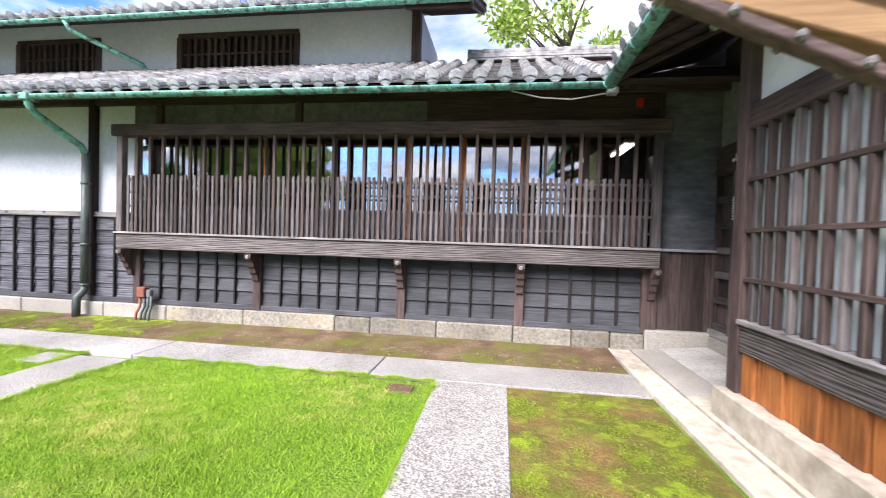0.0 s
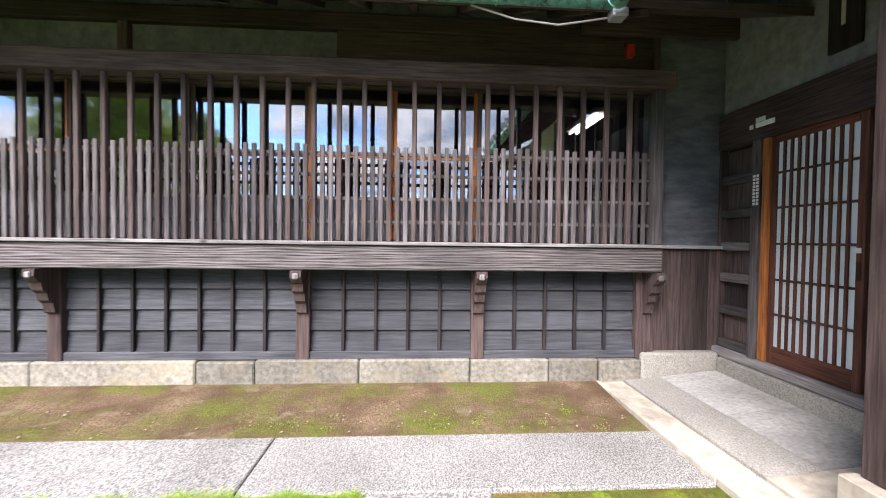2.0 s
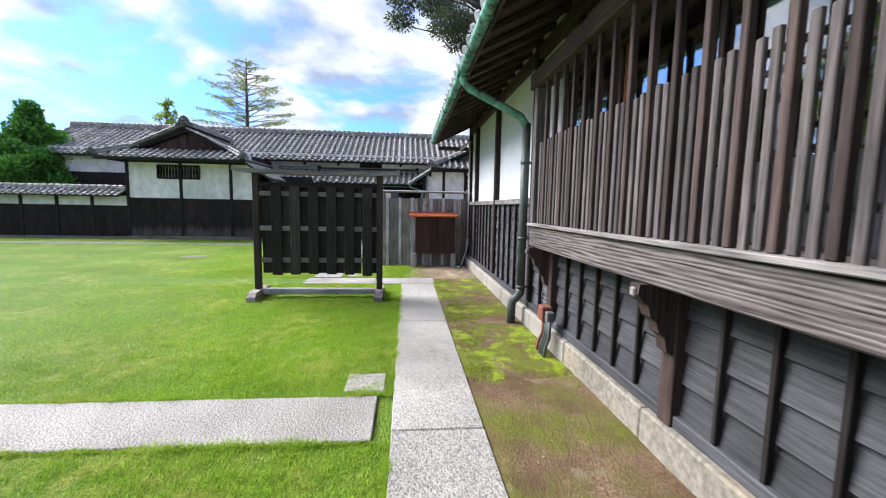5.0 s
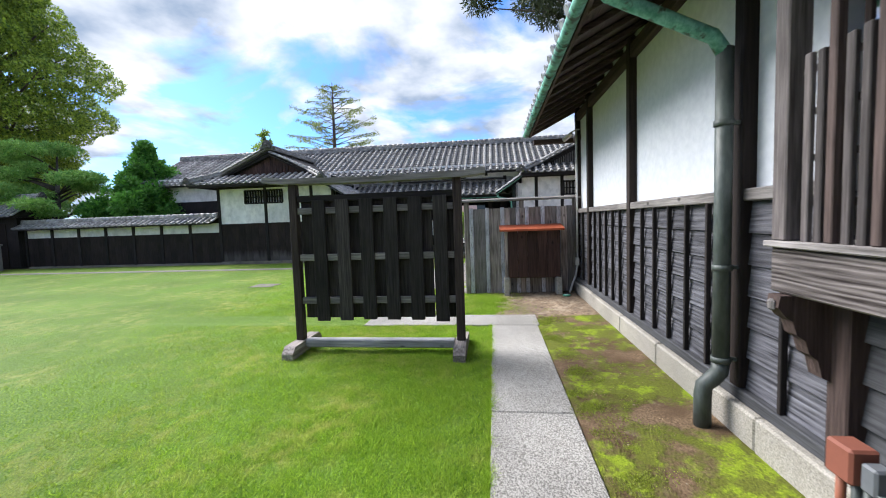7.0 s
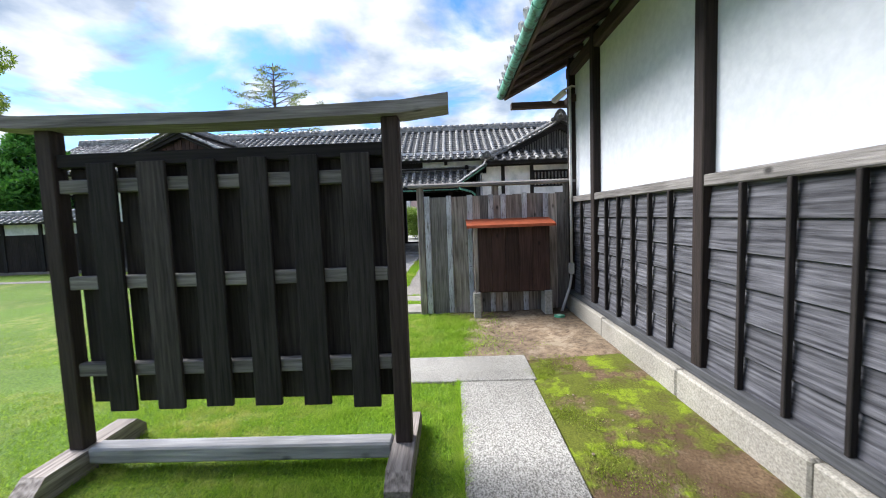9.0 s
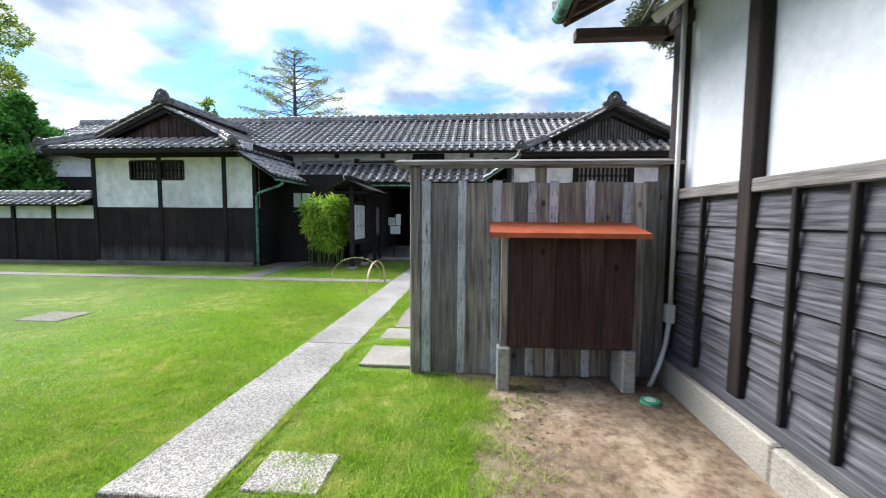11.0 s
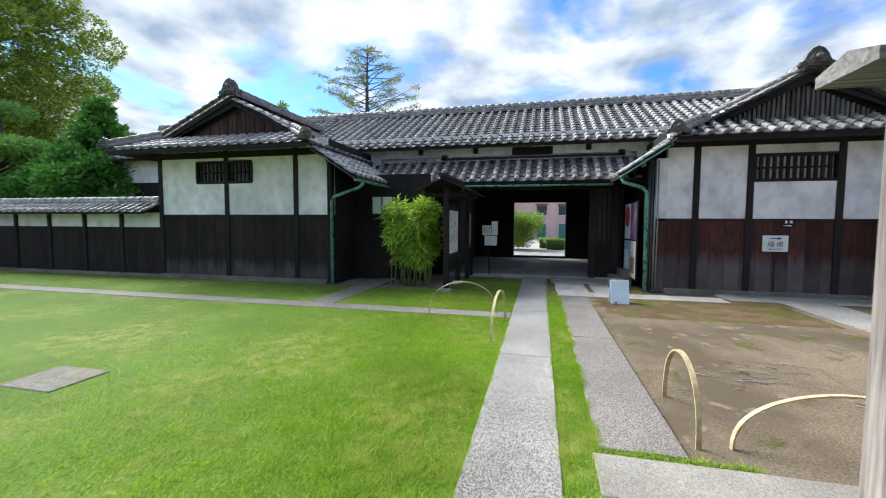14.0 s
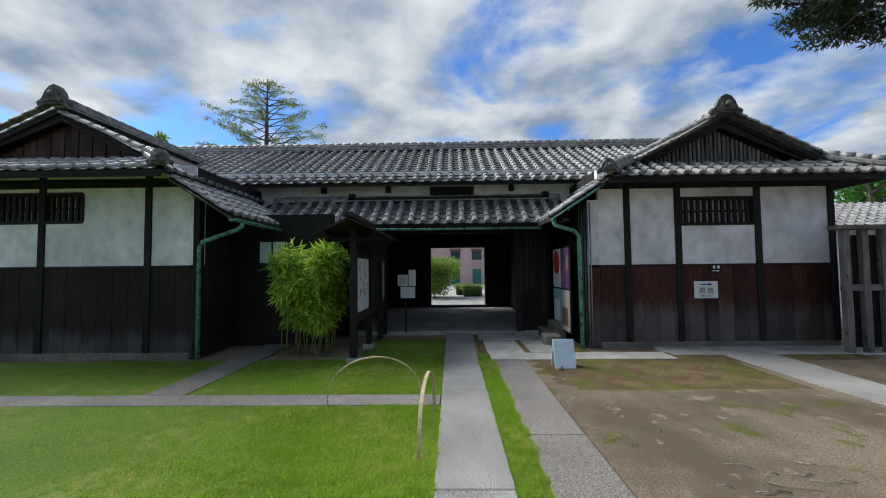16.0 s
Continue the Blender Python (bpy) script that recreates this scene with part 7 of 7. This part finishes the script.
def shrub(label, x, y, w, h, mt, n, seed, size=0.10):
    s = thing("shrub", label, "shrub", (x, y, 0))
    rg = random.Random(seed)
    pads = [(x + rg.uniform(-w, w) * 0.6, y + rg.uniform(-w, w) * 0.6, rg.uniform(0.2, 0.85) * h, rg.uniform(0.25, 0.4) * w) for k in range(24)]
    limbs(s, (x, y, 0), [p[:3] for p in pads[:8]], 0.03, "stems")
    leaf_cloud("leaves", pads, n, size, mt, s, seed=seed, flat=0.8)


shrub("clipped green shrub behind the rail fence", -17.1, -18.7, 1.0, 1.3, LEAF_CYPRESS, 5000, 51, 0.11)
shrub("light green garden bush beyond the gate", -36.0, 0.9, 1.7, 2.4, LEAF_LIGHT, 14000, 52, 0.13)
for k, (x, y) in enumerate(((-38, 2.7), (-36.8, 3.1))):
    hd = thing("hedge", "low clipped box hedge beyond the gate", "hedge", (x, y, 0), "low hedges")
    bm = bmesh.new()
    box(bm, x - 1.2, x + 0.3, y - 0.55, y + 0.55, 0, 0.62, 0.08)
    part("hedge_core", bm, plain("hedge_inside", (0.05, 0.08, 0.02), 0.9), hd)
    leaf_cloud("leaves", [(x - 1.2 + 0.25 * i, y - 0.5 + 0.2 * j, 0.5, 0.2) for i in range(7) for j in range(6)], 2500, 0.07, LEAF_LIGHT, hd, seed=60 + k, flat=0.9)

# ---- building beyond the gate ----
pk = thing("pink_building", "pink rendered building with small green-framed windows", "building", (-55, 3, 0), kind="structure")
PINK = surf("pink_render", (0.60, 0.42, 0.38), (0.70, 0.52, 0.47), (1, 1, 1), 6, 0.5, 0.9, 0.1, vary=0, stain=0.12)
bm = bmesh.new()
box(bm, -62, -55, -1.2, 13, 0, 8.5)
part("wall", bm, PINK, pk)
bm = bmesh.new()
box(bm, -62, -54.0, -12, -1.25, 0, 7.5)
part("wall", bm, PLASTER_OLD, pk, "pale neighbouring wing")
TEAL = plain("green_shutter", (0.05, 0.22, 0.17), 0.5)
for y in (2.3, 4.5, 6.7):
    for z0, z1 in ((2.5, 3.4), (5.0, 5.9)):
        wnd = bar("window", pk, -55.02, -54.94, y - 0.5, y + 0.5, z0, z1, plain("dark_pane", (0.06, 0.08, 0.09), 0.2), 0.01)
        bar("sill", wnd, -55.0, -54.85, y - 0.6, y + 0.6, z0 - 0.12, z0, plain("white_sill", (0.6, 0.58, 0.55), 0.6), 0.01)
        bar("hood", wnd, -55.0, -54.85, y - 0.6, y + 0.6, z1, z1 + 0.25, plain("brown_hood", (0.25, 0.10, 0.08), 0.6), 0.01)
    bar("door", pk, -55.02, -54.94, y - 0.45, y + 0.45, 0.0, 1.55, TEAL, 0.01)
bar("window", pk, -54.02, -53.95, -3.4, -1.7, 2.4, 3.5, plain("dark_pane", (0.06, 0.08, 0.09), 0.2), 0.01)
slab("street_paving", -54, -30, -12, 14, CONCRETE, "pale paving beyond the gate", -0.005)

# ---- grass blades ----


def grass(name, rects, line, count, spread, label, seed, h=0.03):
    """Mown blades, thick beside the walked line and thinning away from it, kept to the lawn's rectangles."""
    rg = np.random.RandomState(seed)
    pts = [Vector(p) for p in line]
    lens = np.array([(b - a).length for a, b in zip(pts, pts[1:])])
    k = rg.choice(len(lens), count, p=lens / lens.sum())
    f = rg.rand(count)
    A, B = np.array([tuple(p) for p in pts[:-1]])[k], np.array([tuple(p) for p in pts[1:]])[k]
    P = A + (B - A) * f[:, None] + rg.normal(size=(count, 2)) * spread * rg.uniform(0.25, 1.5, (count, 1))
    ok = np.zeros(count, bool)
    for x0, x1, y0, y1 in rects:
        ok |= (P[:, 0] > x0) & (P[:, 0] < x1) & (P[:, 1] > y0) & (P[:, 1] < y1)
    P = P[ok]
    n = len(P)
    a = rg.uniform(0, math.tau, n)
    tuft = np.sin(P[:, 0] * 9.1 + 2.0 * np.sin(P[:, 1] * 5.3)) * np.sin(P[:, 1] * 8.3 + 2.0 * np.sin(P[:, 0] * 4.7))
    hh = h * (0.35 + rg.rand(n)) * (1.0 + 0.55 * tuft)
    lean = rg.normal(size=(n, 2)) * (hh * 0.8)[:, None]
    w = 0.003
    v = np.zeros((n, 3, 3))
    v[:, 0, :2] = P + np.stack([np.cos(a), np.sin(a)], 1) * w
    v[:, 1, :2] = P - np.stack([np.cos(a), np.sin(a)], 1) * w
    v[:, 2, :2] = P + lean
    v[:, 2, 2] = hh
    me = bpy.data.meshes.new(name)
    me.from_pydata(v.reshape(-1, 3).tolist(), [], np.arange(3 * n).reshape(-1, 3).tolist())
    me.materials.append(BLADE)
    return tagged(new(name, me), label, "grass", kind="stuff")


grass("grass", [(-4.2, -0.8, -4, 3.67), (-9.86, -4.9, -5, 3.67), (-17.78, -10.52, -6, 1.74), (-20.4, -18.22, -6, 1.74), (-20.4, -14.0, 2.38, 2.61), (-14.05, -10.52, 2.38, 2.57), (-12.45, -10.52, 2.57, 3.6)],
      [(-2.4, 0.5), (-2.4, 3), (-9.5, 3), (-11, 1.2), (-20, 1.2)], 900000, 1.6, "short mown grass blades", 7, 0.026)
grass("grass", [(-20.4, -14.0, 2.37, 2.62), (-14.05, -10.52, 2.37, 2.58), (-12.45, -10.52, 2.58, 3.95), (-13.49, -13.22, 2.5, 3.6)], [(-10.5, 2.9), (-12.5, 2.9), (-13, 2.5), (-20, 2.5)], 70000, 0.3, "grass blades between the paths and by the fence", 8)

grass("grass", [(-12.4, -10.5, 3.3, 4.5)], [(-10.6, 3.75), (-12.4, 3.7)], 12000, 0.28, "straggling grass at the soil's edge", 9, 0.05)

for seed, (edge, count) in enumerate(((((-9.84, 3.665), (-4.9, 3.665)), 9000), (((-4.2, 3.665), (-0.8, 3.665)), 9000), (((-0.785, -1.0), (-0.785, 3.6)), 9000), (((-4.205, 0.0), (-4.205, 3.55)), 6000), (((-4.895, 0.0), (-4.895, 3.55)), 6000),
                                      (((-17.7, 1.735), (-10.6, 1.735)), 14000), (((-20.0, 2.375), (-10.6, 2.375)), 16000), (((-20.0, 2.608), (-14.0, 2.608)), 9000))):
    grass("grass", [(-21, 0, -2, 4)], edge, count, 0.010, "longer grass blades along a path's edge", 20 + seed, 0.036)

grass("grass", [(-13.49, -13.22, 2.45, 4.3), (-14.03, -13.97, 2.6, 3.6)], [(-13.35, 2.5), (-13.35, 4.3), (-14.0, 3.5), (-14.0, 2.6)], 9000, 0.08, "grass blades between the stepping slabs", 31, 0.034)

# ---- small litter on the soil ----


def scatter(name, rect, count, size, material, label, category, seed):
    """Many small clods or twigs resting on the ground, as one mesh."""
    rg = random.Random(seed)
    bm = bmesh.new()
    for k in range(count):
        x, y = rg.uniform(rect[0], rect[1]), rg.uniform(rect[2], rect[3])
        s = size * rg.uniform(0.4, 1.3)
        bmesh.ops.create_icosphere(bm, subdivisions=1, radius=s, matrix=Matrix.Translation((x, y, 0.018 + s * 0.2)) @ pose(0, 0, 0, 0, 0, rg.uniform(0, 180)) @ Matrix.Diagonal((1, rg.uniform(0.5, 0.9), 0.5, 1)))
    return tagged(solid(name, bm, material, label, category), kind="stuff")


scatter("clods", (-12.1, -10.6, 4.0, 5.1), 420, 0.011, DIRT, "dark crumbs of dug soil", "soil", 71)
scatter("pebbles", (-12.4, 1.3, 4.4, 5.3), 260, 0.011, SOIL, "small crumbs of earth on the moss", "soil", 72)
rg = random.Random(73)
for k in range(30):
    cx, cy = ((-15.8, 4.0), (-15.8, 4.7))[k % 2]
    x, y, a = cx + rg.gauss(0, 0.35), cy + rg.gauss(0, 0.28), rg.uniform(-0.6, 0.6) + (math.pi if k % 3 == 0 else 0.0) + 1.2
    bm = bmesh.new()
    L = rg.uniform(0.10, 0.34)
    tube(bm, [(x, y, 0.010), (x + 0.4 * L * math.cos(a), y + 0.4 * L * math.sin(a), 0.022), (x + L * math.cos(a + 0.4), y + L * math.sin(a + 0.4), 0.010)], 0.005, 5, 0.002)
    solid("dry_root", bm, wood("fence", "x"), "pale dry root lying on the earth yard", "root", "dry roots")

moss = thing("moss_cushions", "small bright cushions of moss on the soil strip", "moss", (-8, 4.8, 0), kind="stuff")
rg = random.Random(81)
tufts = [(rg.uniform(-11.0, -5.2), 4.42 + 0.75 * rg.random() ** 1.6, 0.012, rg.uniform(0.05, 0.16)) for k in range(90)]
tufts += [(rg.uniform(-1.6, 1.2), 4.45 + 0.5 * rg.random() ** 1.5, 0.012, rg.uniform(0.03, 0.09)) for k in range(26)]
tufts += [(rg.uniform(-0.05, 1.2), rg.uniform(0.4, 3.6), 0.014, rg.uniform(0.06, 0.16)) for k in range(60)]
leaf_cloud("moss_tufts", tufts, 70000, 0.011, leafy("moss_tuft", (0.13, 0.17, 0.012), (0.30, 0.38, 0.03)), moss, flat=0.12, seed=82, thin=0.5)
litter = thing("leaf_litter", "scattered dry leaf scraps on the soil strip", "litter", (-4, 4.9, 0), kind="stuff")
leaf_cloud("leaf_scraps", [(rg.uniform(-12.0, 1.2), rg.uniform(4.5, 5.3), 0.014, 0.12) for k in range(120)], 1500, 0.016, leafy("dry_scrap", (0.14, 0.075, 0.035), (0.46, 0.34, 0.20), 0.1), litter, flat=0.05, seed=83)
